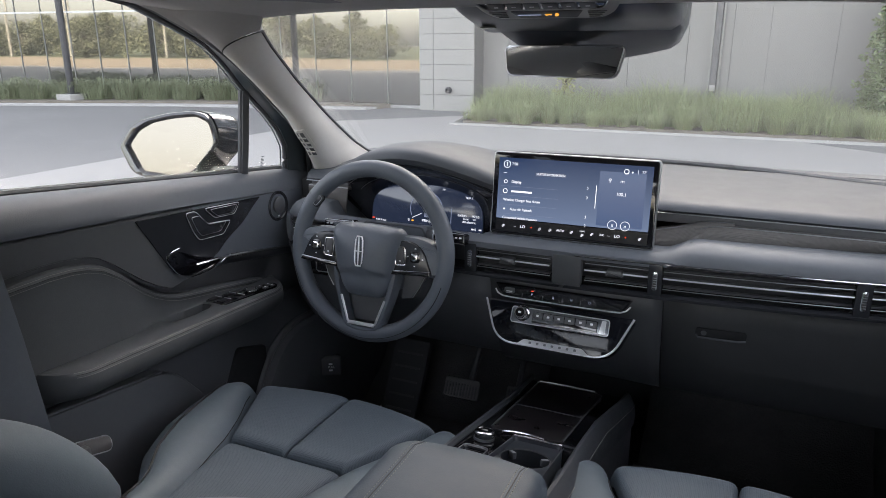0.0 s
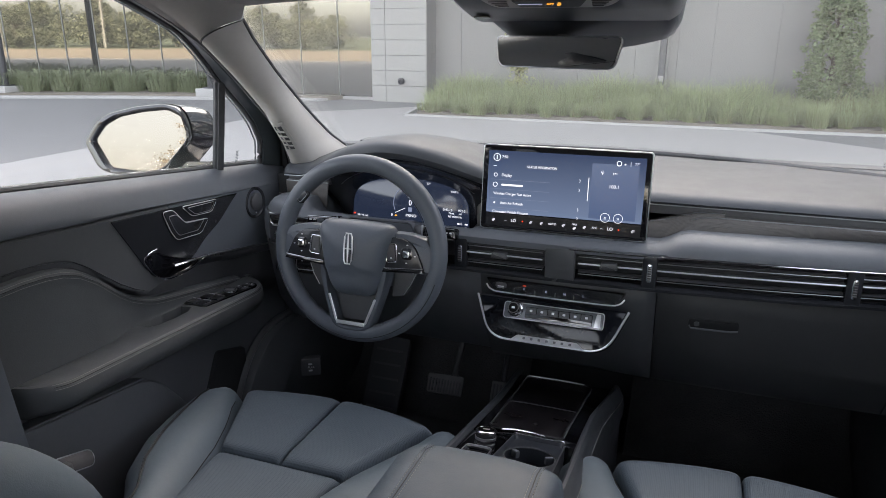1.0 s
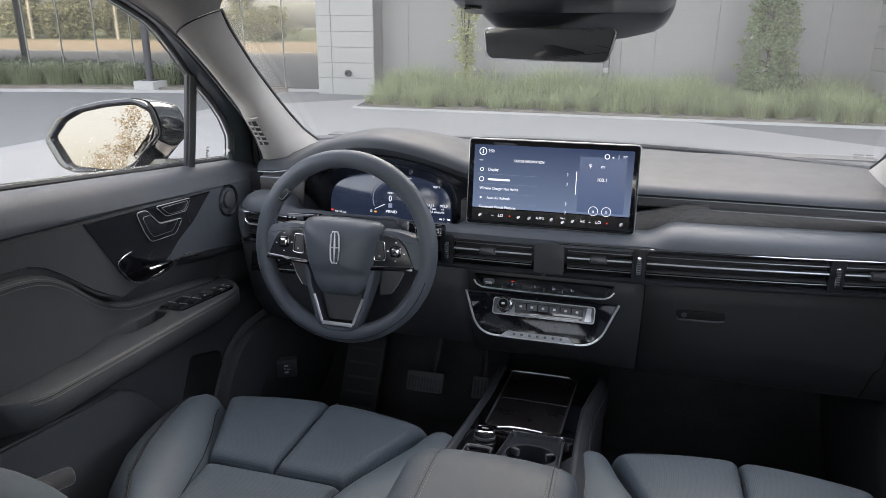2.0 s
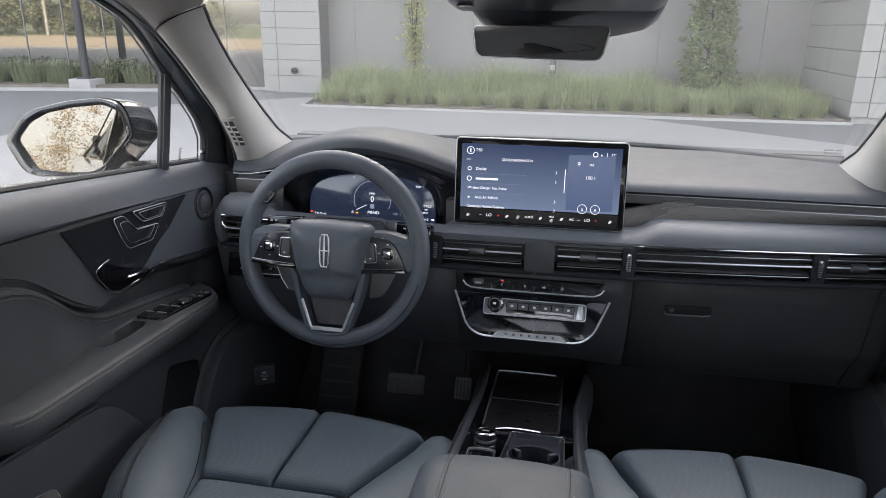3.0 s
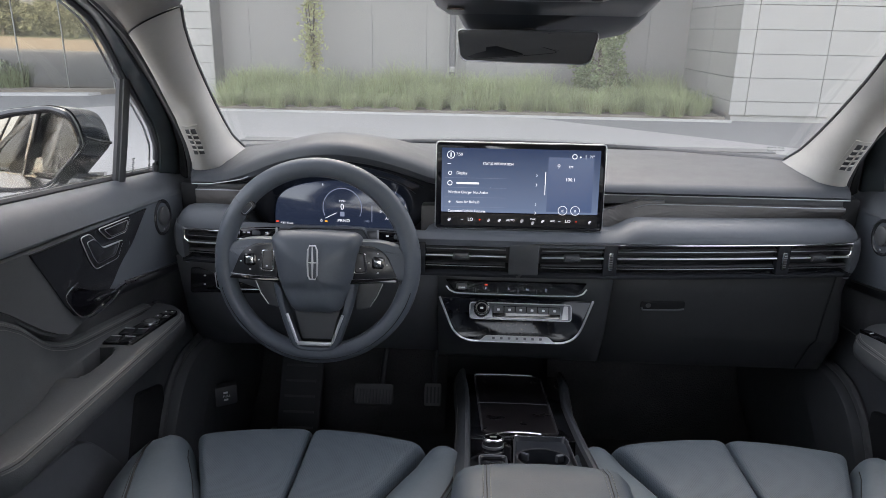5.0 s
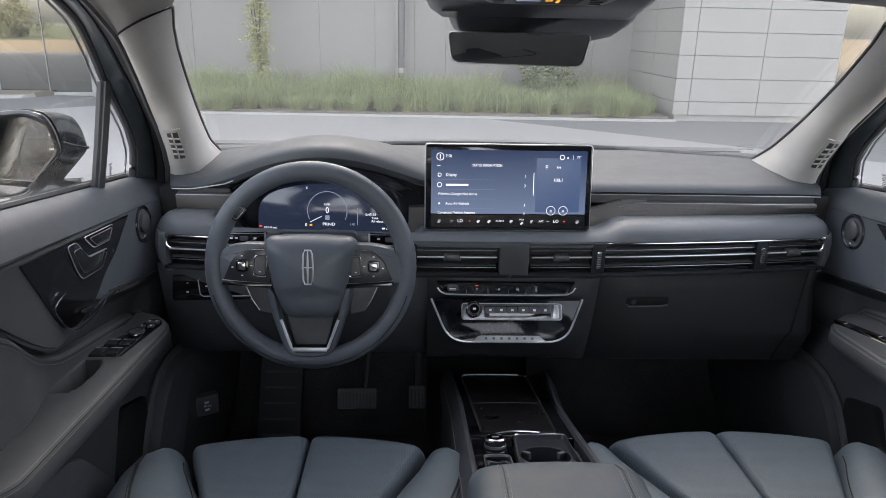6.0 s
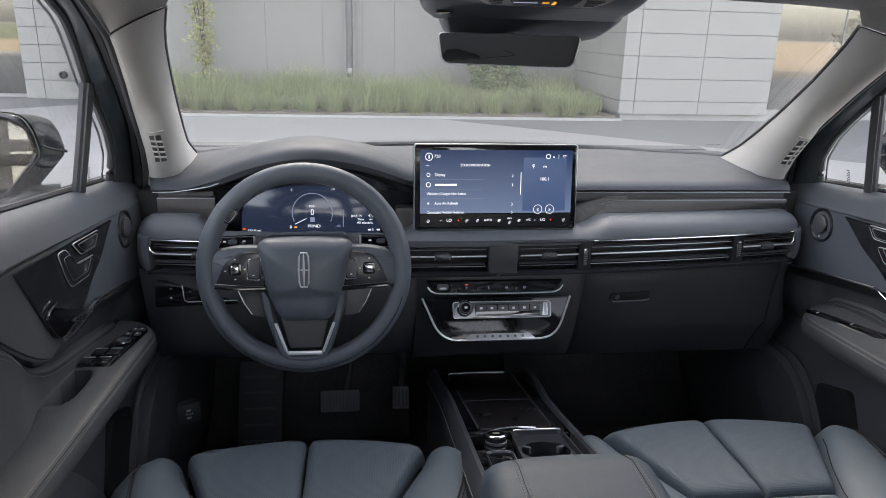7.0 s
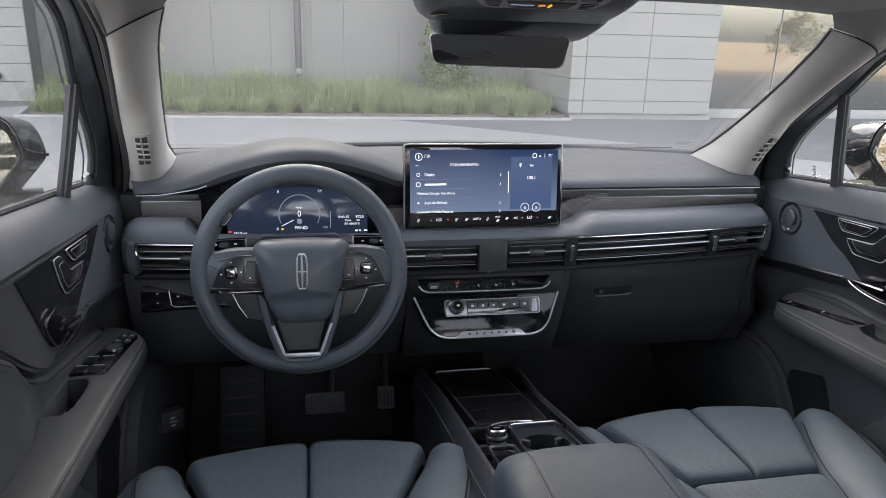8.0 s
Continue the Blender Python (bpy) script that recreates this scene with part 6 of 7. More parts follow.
        lip = [(xw - 0.012, y, it - 0.004), (xw - 0.004, y, it + 0.003), (xw + 0.004, y, it + 0.001), (xw + 0.0075, y, it - 0.007), (xw + 0.0055, y, it - 0.013)]
        foot, deep = xw + 0.006 + 0.003 * w, max(0.0, it - 0.013 - at)
        wall = [(xw + 0.0055 + (foot - xw - 0.0055) * k ** 2.6, y, it - 0.013 - deep * (1 - (1 - k) ** 1.5)) for k in (0.25, 0.5, 0.7, 0.85, 1.0)]
        top = []
        for k in range(1, 29):
            x = foot + (edge - 0.012 - foot) * k / 28
            in_well = (abs((y - 0.982) / 0.060) ** 3 + abs((x + 0.702) / 0.030) ** 3) ** 0.333
            top.append((x, y, at + (0.0 if s > 0 else 0.3 * w * max(0.0, -0.645 - x) * smooth(-0.735, -0.715, x)) + 0.002 * w * math.sin(math.pi * k / 28) - 0.05 * w * smooth(1.0, 0.84, in_well)))
        side = [(edge - 0.007 * w, y, at - 0.001), (edge - 0.003 * w, y, at - 0.004), (edge, y, at - 0.010), (edge + 0.002 * w, y, at - 0.022), (edge - 0.001 * w, y, at - 0.034), (edge - 0.012 * w, y, at - 0.046), (xw + 0.03 * w, y, at - 0.054), (xw - 0.006, y, at - 0.056)]
        rows.append(lip + wall + top + side)
    p("armrest", loft(bmesh.new(), rows), DOOR_LEATHER, None, "warm grey stitched leather armrest and insert", 0.003)
    for k, y0, step in ((3, 0.5, Vector((0.001, 0, -0.0046))), (len(lip + wall + top) + 1, 0.68, Vector((0.0032, 0, -0.0034)))):
        line = [Vector(r[k]) + Vector((0.0008, 0, 0.0006)) for r in rows if y0 < r[0][1] < 1.262]
        p("seam", tube(bmesh.new(), line, 0.0008, 5), SEAM)
        for off in (-1, 1):
            p("stitch_line", tube(bmesh.new(), [q + step * off for q in line], 0.0004, 5), STITCH)
    bm = loft(bmesh.new(), [[(-0.724 + 0.014 * smooth(1.26, 1.31, y), y, arm_top(y) - 0.044), (-0.716, y, arm_top(y) - 0.064), (-0.708, y, 0.66), (-0.702, y, 0.58), (-0.700, y, 0.42), (-0.71, y, 0.36), (-0.74, y, 0.33)] for y in ys])
    p("lower_panel", bm, LOWER, None, "dark lower door panel", 0.004)
    mpk = axes((-0.706, 0, 0), (0, 1, 0), (0, 0, 1))
    pocket = p("map_pocket", plate(bmesh.new(), mpk, dense(rounded([(0.53, 0.345), (1.14, 0.345), (1.09, 0.46), (0.995, 0.618), (0.925, 0.700), (0.885, 0.722), (0.53, 0.765)], [0.01, 0.03, 0.05, 0.08, 0.04, 0.04, 0.004], 6), 0.03), 0.034, 0.009, 0.0), LOWER, None, "dark door pocket cover")
    p("pocket_edge", tube(bmesh.new(), [(-0.679, y, z + 0.001) for y, z in ((0.54, 0.764), (0.70, 0.7445), (0.885, 0.7215))], 0.0022, 6), LOWER, pocket)
    p("speaker_cover", plate(bmesh.new(), mpk, rounded([(1.09, 0.40), (1.22, 0.40), (1.215, 0.640), (1.125, 0.668), (1.055, 0.56)], [0.02, 0.02, 0.008, 0.012, 0.02], 4), 0.012, 0.004, 0.0), SEAM, None, "black speaker cover")
    # carved accent panel with the release
    acc = axes((-0.6995, 0, 0), (0, 1, 0), (0, 0, 1))
    ap = p("accent_panel", plate(bmesh.new(), acc, rounded([(0.885, groove(0.885) - 0.006), (1.236, groove(1.236) - 0.005), (1.206, 0.978), (1.168, 0.949), (1.122, 0.930), (1.075, 0.897), (0.985, 0.890), (0.955, 0.907)], [0.003, 0.003, 0.06, 0.04, 0.04, 0.02, 0.02, 0.012], 6), 0.005, 0.0015, -0.001), ACCENT, None, "dark accent panel")
    p("release_cup", plate(bmesh.new(), acc, rounded([(0.942, 0.936), (0.970, 0.942), (1.03, 0.912), (1.094, 0.892), (1.075, 0.881), (1.0, 0.880), (0.965, 0.893)], 0.012, 5), 0.008, 0.002, -0.001), GLOSS, ap)
    p("cup_rim", tube(bmesh.new(), curve_through([(-0.690, y, z) for y, z in ((0.975, 0.946), (0.955, 0.943), (0.940, 0.934), (0.952, 0.912), (0.970, 0.892), (1.0, 0.879), (1.05, 0.879), (1.085, 0.885), (1.103, 0.893))], 30), 0.0010, 6), CHROME, ap)
    p("release_lever", tube(bmesh.new(), curve_through([(-0.686, 1.01, 0.903), (-0.682, 1.04, 0.902), (-0.684, 1.075, 0.899), (-0.69, 1.11, 0.894)], 12), 0.0042, 8, flat=0.6), CHROME, ap, "chrome door release")
    p("bright_strip", tube(bmesh.new(), [(-0.695, 1.105, 0.893), (-0.695, 1.22, 0.875), (-0.696, 1.37, 0.85)], 0.0022, 6), SATIN)
    p("strip_band", plate(bmesh.new(), acc, [Vector(q) for q in ((1.07, 0.879), (1.37, 0.832), (1.37, 0.849), (1.105, 0.892))], 0.003, 0.001, -0.0005), GUNMETAL)
    for k in range(3 if s > 0 else 1):
        p("lock_button", plate(bmesh.new(), acc, rounded([(1.128 + 0.017 * k, 0.8845 - 0.0033 * k), (1.141 + 0.017 * k, 0.8818 - 0.0033 * k), (1.141 + 0.017 * k, 0.8905 - 0.0033 * k), (1.128 + 0.017 * k, 0.8932 - 0.0033 * k)], 0.0015, 3), 0.003, 0.0006, 0.001), BLACK)
    # seat-shaped switches
    for outline, r in ((((1.003, 1.009), (1.030, 1.008), (1.061, 0.975), (1.130, 0.968), (1.104, 0.943), (1.034, 0.947), (1.020, 0.967)), 0.008),
                       (((1.056, 1.008), (1.162, 1.001), (1.143, 0.979), (1.083, 0.983)), 0.008)):
        o = rounded([(y, z) for y, z in outline], r, 4)
        swt = p("seat_switch", plate(bmesh.new(), acc, o, 0.007, 0.003, 0.002), ACCENT, ap, "black seat switch with a chrome rim")
        p("switch_rim", tube(bmesh.new(), [acc @ Vector((q.x, q.y, 0.0068)) for q in o], 0.0010, 6, closed=True), BRIGHT, swt)
        cy, cz = sum(q.x for q in o) / len(o), sum(q.y for q in o) / len(o)
        p("inner_rim", tube(bmesh.new(), [acc @ Vector((cy + (q.x - cy) * 0.78, cz + (q.y - cz) * 0.70, 0.0098)) for q in o], 0.0007, 5, closed=True), SATIN, swt)
    # tweeter
    mspk = axes((-0.700, 1.302, 0.962), (0, 1, 0), (0, 0, 1))
    spk = p("tweeter", lathe(bmesh.new(), mspk, [(0.036, -0.004), (0.036, 0.002), (0.0345, 0.0045), (0.032, 0.0045), (0.029, 0.001), (0.023, -0.001), (0.001, -0.001)], 32), ACCENT, None, "round tweeter grille")
    p("tweeter_dome", lathe(bmesh.new(), mspk @ Matrix.Translation((0, 0.003, 0)), [(0.0195, 0.002), (0.0195, 0.007), (0.016, 0.0095), (0.001, 0.0105)], 28), VENT_BLACK, spk)
    p("tweeter_mark", plate(bmesh.new(), mspk, rect(0.005, 0.0035, 0.001, 2, cx=0.0, cy=-0.024), 0.0004, 0, 0.0022), PRINT, spk)
    # window switches on the armrest
    ms2 = axes((-0.686, 1.135, arm_top(1.135) + 0.003), (0.0, 1, -0.045), (-1, 0.0, 0.0)) if s > 0 else axes((-0.686, 1.135, arm_top(1.135) + 0.0135), (0.0, 1, -0.045), (-1, 0.0, 0.28))
    shape = [(-0.086, -0.027), (0.070, -0.042), (0.086, -0.034), (0.088, -0.014), (-0.082, 0.029)] if s > 0 else [(-0.075, -0.012), (0.090, -0.037), (0.106, -0.034), (0.088, -0.021), (-0.098, 0.018)]
    bank = p("switch_bank", plate(bmesh.new(), ms2, rounded(shape, [0.010, 0.010, 0.008, 0.012, 0.008], 4), 0.008, 0.002, -0.0055), GLOSS, None, "gloss black window switch bank")
    spots = ((-0.066, -0.011), (-0.066, 0.014), (-0.030, -0.017), (-0.030, 0.007)) if s > 0 else ((-0.012, -0.010), (0.066, -0.027))
    for x, y in spots:
        w, h, up = (0.028, 0.021, -0.0022) if s > 0 else (0.022, 0.010, -0.0034)
        p("window_switch", plate(bmesh.new(), ms2, rect(w, h, 0.003, cx=x, cy=y), 0.007, 0.002, up), ACCENT, bank)
        p("switch_edge", plate(bmesh.new(), ms2, rect(0.0028, h - 0.003, 0.0005, 2, cx=x + w / 2 - 0.004, cy=y), 0.0008, 0, 0.0068 + up), BRIGHT, bank)
    if s > 0:
        p("mirror_dial", lathe(bmesh.new(), ms2 @ Matrix.Translation((0.014, -0.015, 0.004)), [(0.016, 0), (0.016, 0.003), (0.013, 0.004), (0.001, 0.003)], 24), CHROME, bank)
        p("dial_face", lathe(bmesh.new(), ms2 @ Matrix.Translation((0.014, -0.015, 0.0042)), [(0.0145, 0), (0.0145, 0.0036), (0.001, 0.0036)], 24), BLACK, bank)
        for x, y in ((0.046, -0.030), (0.046, -0.014), (0.068, -0.032), (0.068, -0.020)):
            p("window_switch", plate(bmesh.new(), ms2, rect(0.013, 0.010, 0.002, cx=x, cy=y), 0.004, 0.001, 0.001), VENT_BLACK, bank)
            p("symbol", plate(bmesh.new(), ms2, rect(0.004, 0.003, 0.001, 2, cx=x, cy=y), 0.0004, 0, 0.0051), PRINT, bank)
    # kick trim ahead of the door
    k = thing("kick_trim", (0.68 * -s, 1.5, 0.32), "dark plastic kick trim beside the footwell", "trim panel", "kick trims")
    bm = loft(bmesh.new(), [[(-0.74, 1.40, z), (-0.705, 1.405, z), (-0.685, 1.43, z), (-0.672, 1.48, z), (-0.665, 1.60, z), (-0.660, 1.95, z), (-0.74, 1.95, z)] for z in (0.30, 0.45, 0.60, 0.75, 0.90)], wrap=True)
    bmesh.ops.transform(bm, matrix=flip, verts=bm.verts)
    part("cover", bm, DEEP, k)
    arch = dense(rounded([(1.90, 0.305), (1.09, 0.305), (1.13, 0.44), (1.182, 0.55), (1.225, 0.607), (1.275, 0.640), (1.33, 0.652), (1.44, 0.648), (1.90, 0.62)], [0, 0.01, 0.05, 0.05, 0.04, 0.04, 0.04, 0.05, 0], 5), 0.025)
    mkt = axes((-0.70, 0, 0), (0, 1, 0), (0, 0, 1))
    bm = plate(bmesh.new(), mkt, arch, 0.036, 0.010, 0.0)
    bmesh.ops.transform(bm, matrix=flip, verts=bm.verts)
    part("sill_cover", bm, DEEP, k, "dark plastic sill and kick cover")
    bm = tube(bmesh.new(), [(-0.694, q.x, q.y + 0.004) for q in arch if q.y > 0.32 and q.x < 1.80], 0.009, 8)
    bmesh.ops.transform(bm, matrix=flip, verts=bm.verts)
    part("door_seal", bm, BLACK, k, "black rubber door seal")
    if s > 0:
        mb = axes((-0.652, 1.420, 0.505), (0.85, 0.5, 0), (0, 0, 1))
        lever = part("bonnet_lever", plate(bmesh.new(), mb, rect(0.055, 0.05, 0.006), 0.02, 0.004, -0.004), BLACK, k, "black bonnet release lever")
        words("lettering", "PULL", 0.008, mb @ Matrix.Translation((0.002, 0.0, 0.0165)), PRINT, lever)
        for y in (0.009, -0.009):
            part("symbol", plate(bmesh.new(), mb, rect(0.010, 0.005, 0.001, 2, cy=y), 0.0004, 0, 0.0161), PRINT, lever)
    return d


front_door(1)
front_door(-1)


# ---- door mirrors ----
def door_mirror(s):
    flip = Matrix.Diagonal((s, 1, 1, 1))
    d = thing("door_mirror", (0.80 * -s, 1.24, 1.03), "dark blue door mirror with a black frame", "mirror", "door mirrors")
    mm = axes((-0.902, 1.192, 1.116), (0.944, 0.33, 0), (0, 0.14, 1))
    outline = rounded([(-0.117, -0.013), (-0.089, 0.031), (-0.06, 0.049), (0.001, 0.064), (0.061, 0.07), (0.094, 0.063), (0.108, 0.038), (0.116, -0.003), (0.052, -0.075), (-0.009, -0.081), (-0.07, -0.08), (-0.092, -0.067)], 0.012, 3)
    inner = rounded([(-0.09, -0.008), (-0.066, 0.024), (-0.034, 0.042), (0.014, 0.052), (0.067, 0.057), (0.095, 0.043), (0.104, 0.009), (0.103, -0.007), (0.06, -0.058), (0.039, -0.073), (-0.009, -0.073), (-0.06, -0.066)], 0.008, 3)

    def p(name, bm, mat, label=""):
        bmesh.ops.transform(bm, matrix=flip, verts=bm.verts)
        return part(name, bm, mat, d, label)

    rows = []
    for z, f, sx in ((-0.012, 0.9, 0), (-0.006, 1.0, 0), (0.0, 1.02, 0), (-0.025, 1.01, 0.012), (-0.050, 0.97, 0.032), (-0.064, 0.94, 0.040), (-0.082, 0.80, 0.036), (-0.098, 0.52, 0.035), (-0.104, 0.1, 0.035)):
        rows.append([mm @ Vector((q.x * f + sx, q.y * f, z)) for q in outline])
    p("housing", loft(bmesh.new(), rows, wrap=True), BODY, "dark blue painted housing")
    bm = bmesh.new()
    rings = [[mm @ Vector((q.x, q.y, z)).lerp(Vector((g.x, g.y, z)), f) for q, g in zip(outline, inner)] for f, z in ((0.0, 0.0), (0.0, 0.012), (0.12, 0.017), (0.5, 0.018), (0.85, 0.014), (1.0, 0.010))]
    loft(bm, rings, wrap=True, caps=False)
    p("frame", bm, GLOSS, "gloss black frame")
    p("mirror_glass", plate(bmesh.new(), mm @ Matrix.Rotation(radians(1.3), 4, "Y"), inner, 0.003, 0.0, 0.009), MIRROR, "silver mirror glass")
    p("arm", loft(bmesh.new(), [[mm @ Vector((x, y0, z)) for z, y0 in ((-0.03, -0.055), (-0.03, -0.085), (-0.07, -0.085), (-0.07, -0.055))] for x in (0.02, 0.06, 0.10, 0.135)], wrap=True), GLOSS, "gloss black arm")
    p("crease", tube(bmesh.new(), curve_through([mm @ Vector(q) for q in ((0.116, 0.012, -0.004), (0.128, 0.006, -0.03), (0.149, 0.0, -0.062))], 10), 0.003, 6), GLOSS)
    return d


door_mirror(1)
door_mirror(-1)


# ---- front seats ----
def seat():
    x0 = -0.355
    st = thing("bucket_seat", (x0, 0.8, 0.30), "slate grey perforated leather car seat, back reclined", "seat", "front seats")
    part("base", bx(x0 - 0.17, x0 + 0.17, 0.48, 0.98, 0.30, 0.57, 0.03, 3), BLACK, st, "black plastic seat base")
    part("cushion_core", bx(x0 - 0.13, x0 + 0.135, 0.5, 1.035, 0.52, 0.645, 0.03, 4), SEAT, st)

    def nose_of(side):
        def nose(u, v):
            w, f = (u if side > 0 else 1 - u), max(0.0, (v - 0.78) / 0.22)
            return Vector((0, -0.036 * w * w * v, -0.062 * f * f))
        return nose

    half = lambda y: table(((0.50, 0.075), (0.67, 0.080), (0.75, 0.096), (0.827, 0.117), (0.90, 0.150), (0.965, 0.188), (1.02, 0.202), (1.10, 0.206)), y)
    outer_edge = lambda y: table(((0.50, 0.150), (0.58, 0.152), (0.66, 0.170), (0.735, 0.240), (0.82, 0.282), (0.90, 0.300), (0.955, 0.298), (0.985, 0.286), (1.02, 0.250)), y)
    for side in (-1, 1):
        a0, b0 = x0 + 0.004 + side * 0.0008, x0 + 0.004 + side * half(1.06)
        c0 = x0 + 0.004 + side * half(0.826)
        quad = [(a0, 0.826, 0.648), (c0, 0.826, 0.648), (b0, 1.075, 0.648), (a0, 1.075, 0.648)]
        if side < 0:
            quad = [quad[1], quad[0], quad[3], quad[2]]
        part("thigh_cushion", pad(bmesh.new(), quad, 0.022, 0.05, 26, 30, 16, nose_of(side)), SEAT_HOLED, st, "perforated leather front cushion")
    bm = pad(bmesh.new(), [(x0 - 0.078, 0.52, 0.648), (x0 + 0.086, 0.52, 0.648), (x0 + 0.004 + half(0.823), 0.823, 0.648), (x0 + 0.004 - half(0.823), 0.823, 0.648)], 0.022, 0.05, 26, 26, 16)
    part("seat_cushion", bm, SEAT_HOLED, st, "perforated leather seat cushion")
    for side in (-1, 1):
        rows = []
        for k in range(25):
            t = k / 24
            y = 1.018 - 0.518 * t
            r = math.sqrt(max(0.02, 1 - max(0.0, 1 - t / 0.09) ** 2))
            inner, outer = half(y) - 0.006, outer_edge(y)
            mid, hw = (inner + outer) / 2, (outer - inner) / 2 * (0.5 + 0.5 * r)
            hz = 0.016 + 0.048 * r + 0.014 * smooth(0.95, 0.75, y)
            ring_row = []
            for q in range(28):
                a = q * math.tau / 28
                ca, sa = math.cos(a) * side, math.sin(a)
                # the crown leans to the cushion and rolls off outwards
                up = hz * (1 - 0.30 * max(0.0, ca * side)) if sa > 0 else 0.15
                ring_row.append((x0 + 0.004 + side * mid + hw * math.copysign(abs(ca) ** 0.8, ca), y, 0.612 + up * math.copysign(abs(sa) ** 0.9, sa)))
            rows.append(ring_row)
        part("cushion_bolster", loft(bmesh.new(), rows, wrap=True), SEAT, st, "smooth leather side bolster")
        for k, rad in ((6, 0.0018), (11, 0.0010)):
            part("seam", tube(bmesh.new(), [Vector(r[k]) + Vector((0.0005 * side, 0, 0.0010)) for r in rows[2:]], rad, 5), SEAM, st)
        part("stitch_line", tube(bmesh.new(), [Vector(r[6]).lerp(Vector(r[5]), 0.35) + Vector((0, 0, 0.0008)) for r in rows[2:]], 0.0006, 5), SEAM, st)
    # reclined back
    lo, hi = Vector((x0, 0.62, 0.62)), Vector((x0, 0.18, 0.99))
    run = (hi - lo).normalized()
    out = Vector((0, run.z, -run.y))
    for f0, f1, mat in ((0.0, 0.45, SEAT_HOLED), (0.46, 0.95, SEAT_HOLED)):
        a, b = lo.lerp(hi, f0) - out * 0.07, lo.lerp(hi, f1) - out * 0.07
        sx = Vector((0.155, 0, 0))
        part("back_cushion", pad(bmesh.new(), [a - sx, a + sx, b + sx, b - sx], 0.02, 0.09, 14, 14, 8), mat, st, "perforated leather back cushion")
    spine = curve_through([(x0, 0.605, 0.585), (x0, 0.565, 0.68), (x0, 0.505, 0.760), (x0, 0.42, 0.825), (x0, 0.30, 0.895), (x0, 0.17, 0.975)], 24)
    for s in (-1, 1):
        rows = []
        for k, c in enumerate(spine):
            t = k / (len(spine) - 1)
            d = (spine[min(k + 1, len(spine) - 1)] - spine[max(k - 1, 0)]).normalized()
            out = Vector((0, d.z, -d.y))
            c = c + Vector((s * (0.218 - 0.02 * t), 0, 0))
            r = math.sqrt(max(0.03, 1 - max(0.0, 1 - t / 0.12) ** 2)) * math.sqrt(max(0.03, 1 - max(0.0, (t - 0.85) / 0.15) ** 2))
            w, hgt = 0.068 * r, 0.082 * r * (1 - 0.3 * t)
            rows.append([c + Vector((w * math.cos(a), 0, 0)) + out * hgt * math.copysign(abs(math.sin(a)) ** 0.85, math.sin(a)) for a in [q * math.tau / 24 for q in range(24)]])
        part("back_bolster", loft(bmesh.new(), rows, wrap=True), SEAT, st, "smooth leather back bolster")
        part("seam", tube(bmesh.new(), [Vector(r[4 if s > 0 else 8]) + Vector((0, 0.0003, 0.0004)) for r in rows[2:-1]], 0.0016, 5), SEAM, st)
    part("side_shield", bx(x0 - 0.255, x0 - 0.16, 0.50, 0.78, 0.44, 0.600, 0.03, 3), BLACK, st)
    mtk = axes((x0 - 0.262, 0.682, 0.693), (0, 1, -0.30), (-0.45, 0, 0.9))
    tongue = rounded([(-0.042, -0.013), (0.024, -0.013), (0.024, 0.013), (-0.042, 0.013)], [0.004, 0.014, 0.014, 0.004], 5)
    lev = part("recline_lever", plate(bmesh.new(), mtk, tongue, 0.012, 0.003, -0.006), RUBBER, st, "black recline lever with a silver edge")
    part("lever_edge", tube(bmesh.new(), [mtk @ Vector((q.x, q.y, 0.004)) for q in tongue], 0.0013, 6, closed=True), SATIN, lev)
    part("lever_arm", bx(x0 - 0.27, x0 - 0.245, 0.62, 0.66, 0.58, 0.71, 0.006), BLACK, lev)
    return st


driver = seat()
copy_thing(driver, pose(0.354, 0.815, 0.30))
bench = thing("rear_bench", (0, -0.9, 0.3), "slate grey leather rear bench", "seat")
part("bench_cushion", pad(bmesh.new(), [(-0.62, -1.0, 0.64), (0.62, -1.0, 0.64), (0.62, -0.55, 0.66), (-0.62, -0.55, 0.66)], 0.03, 0.25), SEAT, bench)
part("bench_back", pad(bmesh.new(), [(-0.62, -1.25, 0.92), (0.62, -1.25, 0.92), (0.62, -1.0, 0.66), (-0.62, -1.0, 0.66)], 0.03, 0.12), SEAT, bench)
part("bench_base", bx(-0.62, 0.62, -1.3, -0.6, 0.30, 0.60, 0.02), CARPET, bench)

# ---- centre console ----
con = thing("centre_console", (0.005, 1.0, 0.30), "black gloss centre console with grey leather rails and cup holders", "console")


def con_z(y):
    return 0.675 - 0.225 * (y - 1.0)


ycs = [1.43, 1.38, 1.30, 1.20, 1.10, 1.0, 0.9, 0.80, 0.6, 0.4]
hl = lambda y: 0.090 + 0.010 * smooth(1.22, 1.42, y)
hr = lambda y: 0.092 + 0.020 * smooth(1.18, 1.42, y) + 0.004 * smooth(1.05, 0.9, y)
bm = loft(bmesh.new(), [[(-0.010 - hl(y), y, 0.30), (-0.010 - hl(y), y, con_z(y) - 0.05), (0.008 - hl(y) + 0.01, y, con_z(y) - 0.075), (0.008 + hr(y) - 0.01, y, con_z(y) - 0.075), (0.026 + hr(y), y, con_z(y) - 0.05), (0.026 + hr(y), y, 0.30)] for y in ycs], wrap=True)
part("body", bm, BLACK, con)
RAIL = material("rail_leather", (0.055, 0.060, 0.068), 0.5, grain=0.0018, relief=0.25, mottle=0.06, patches=8)
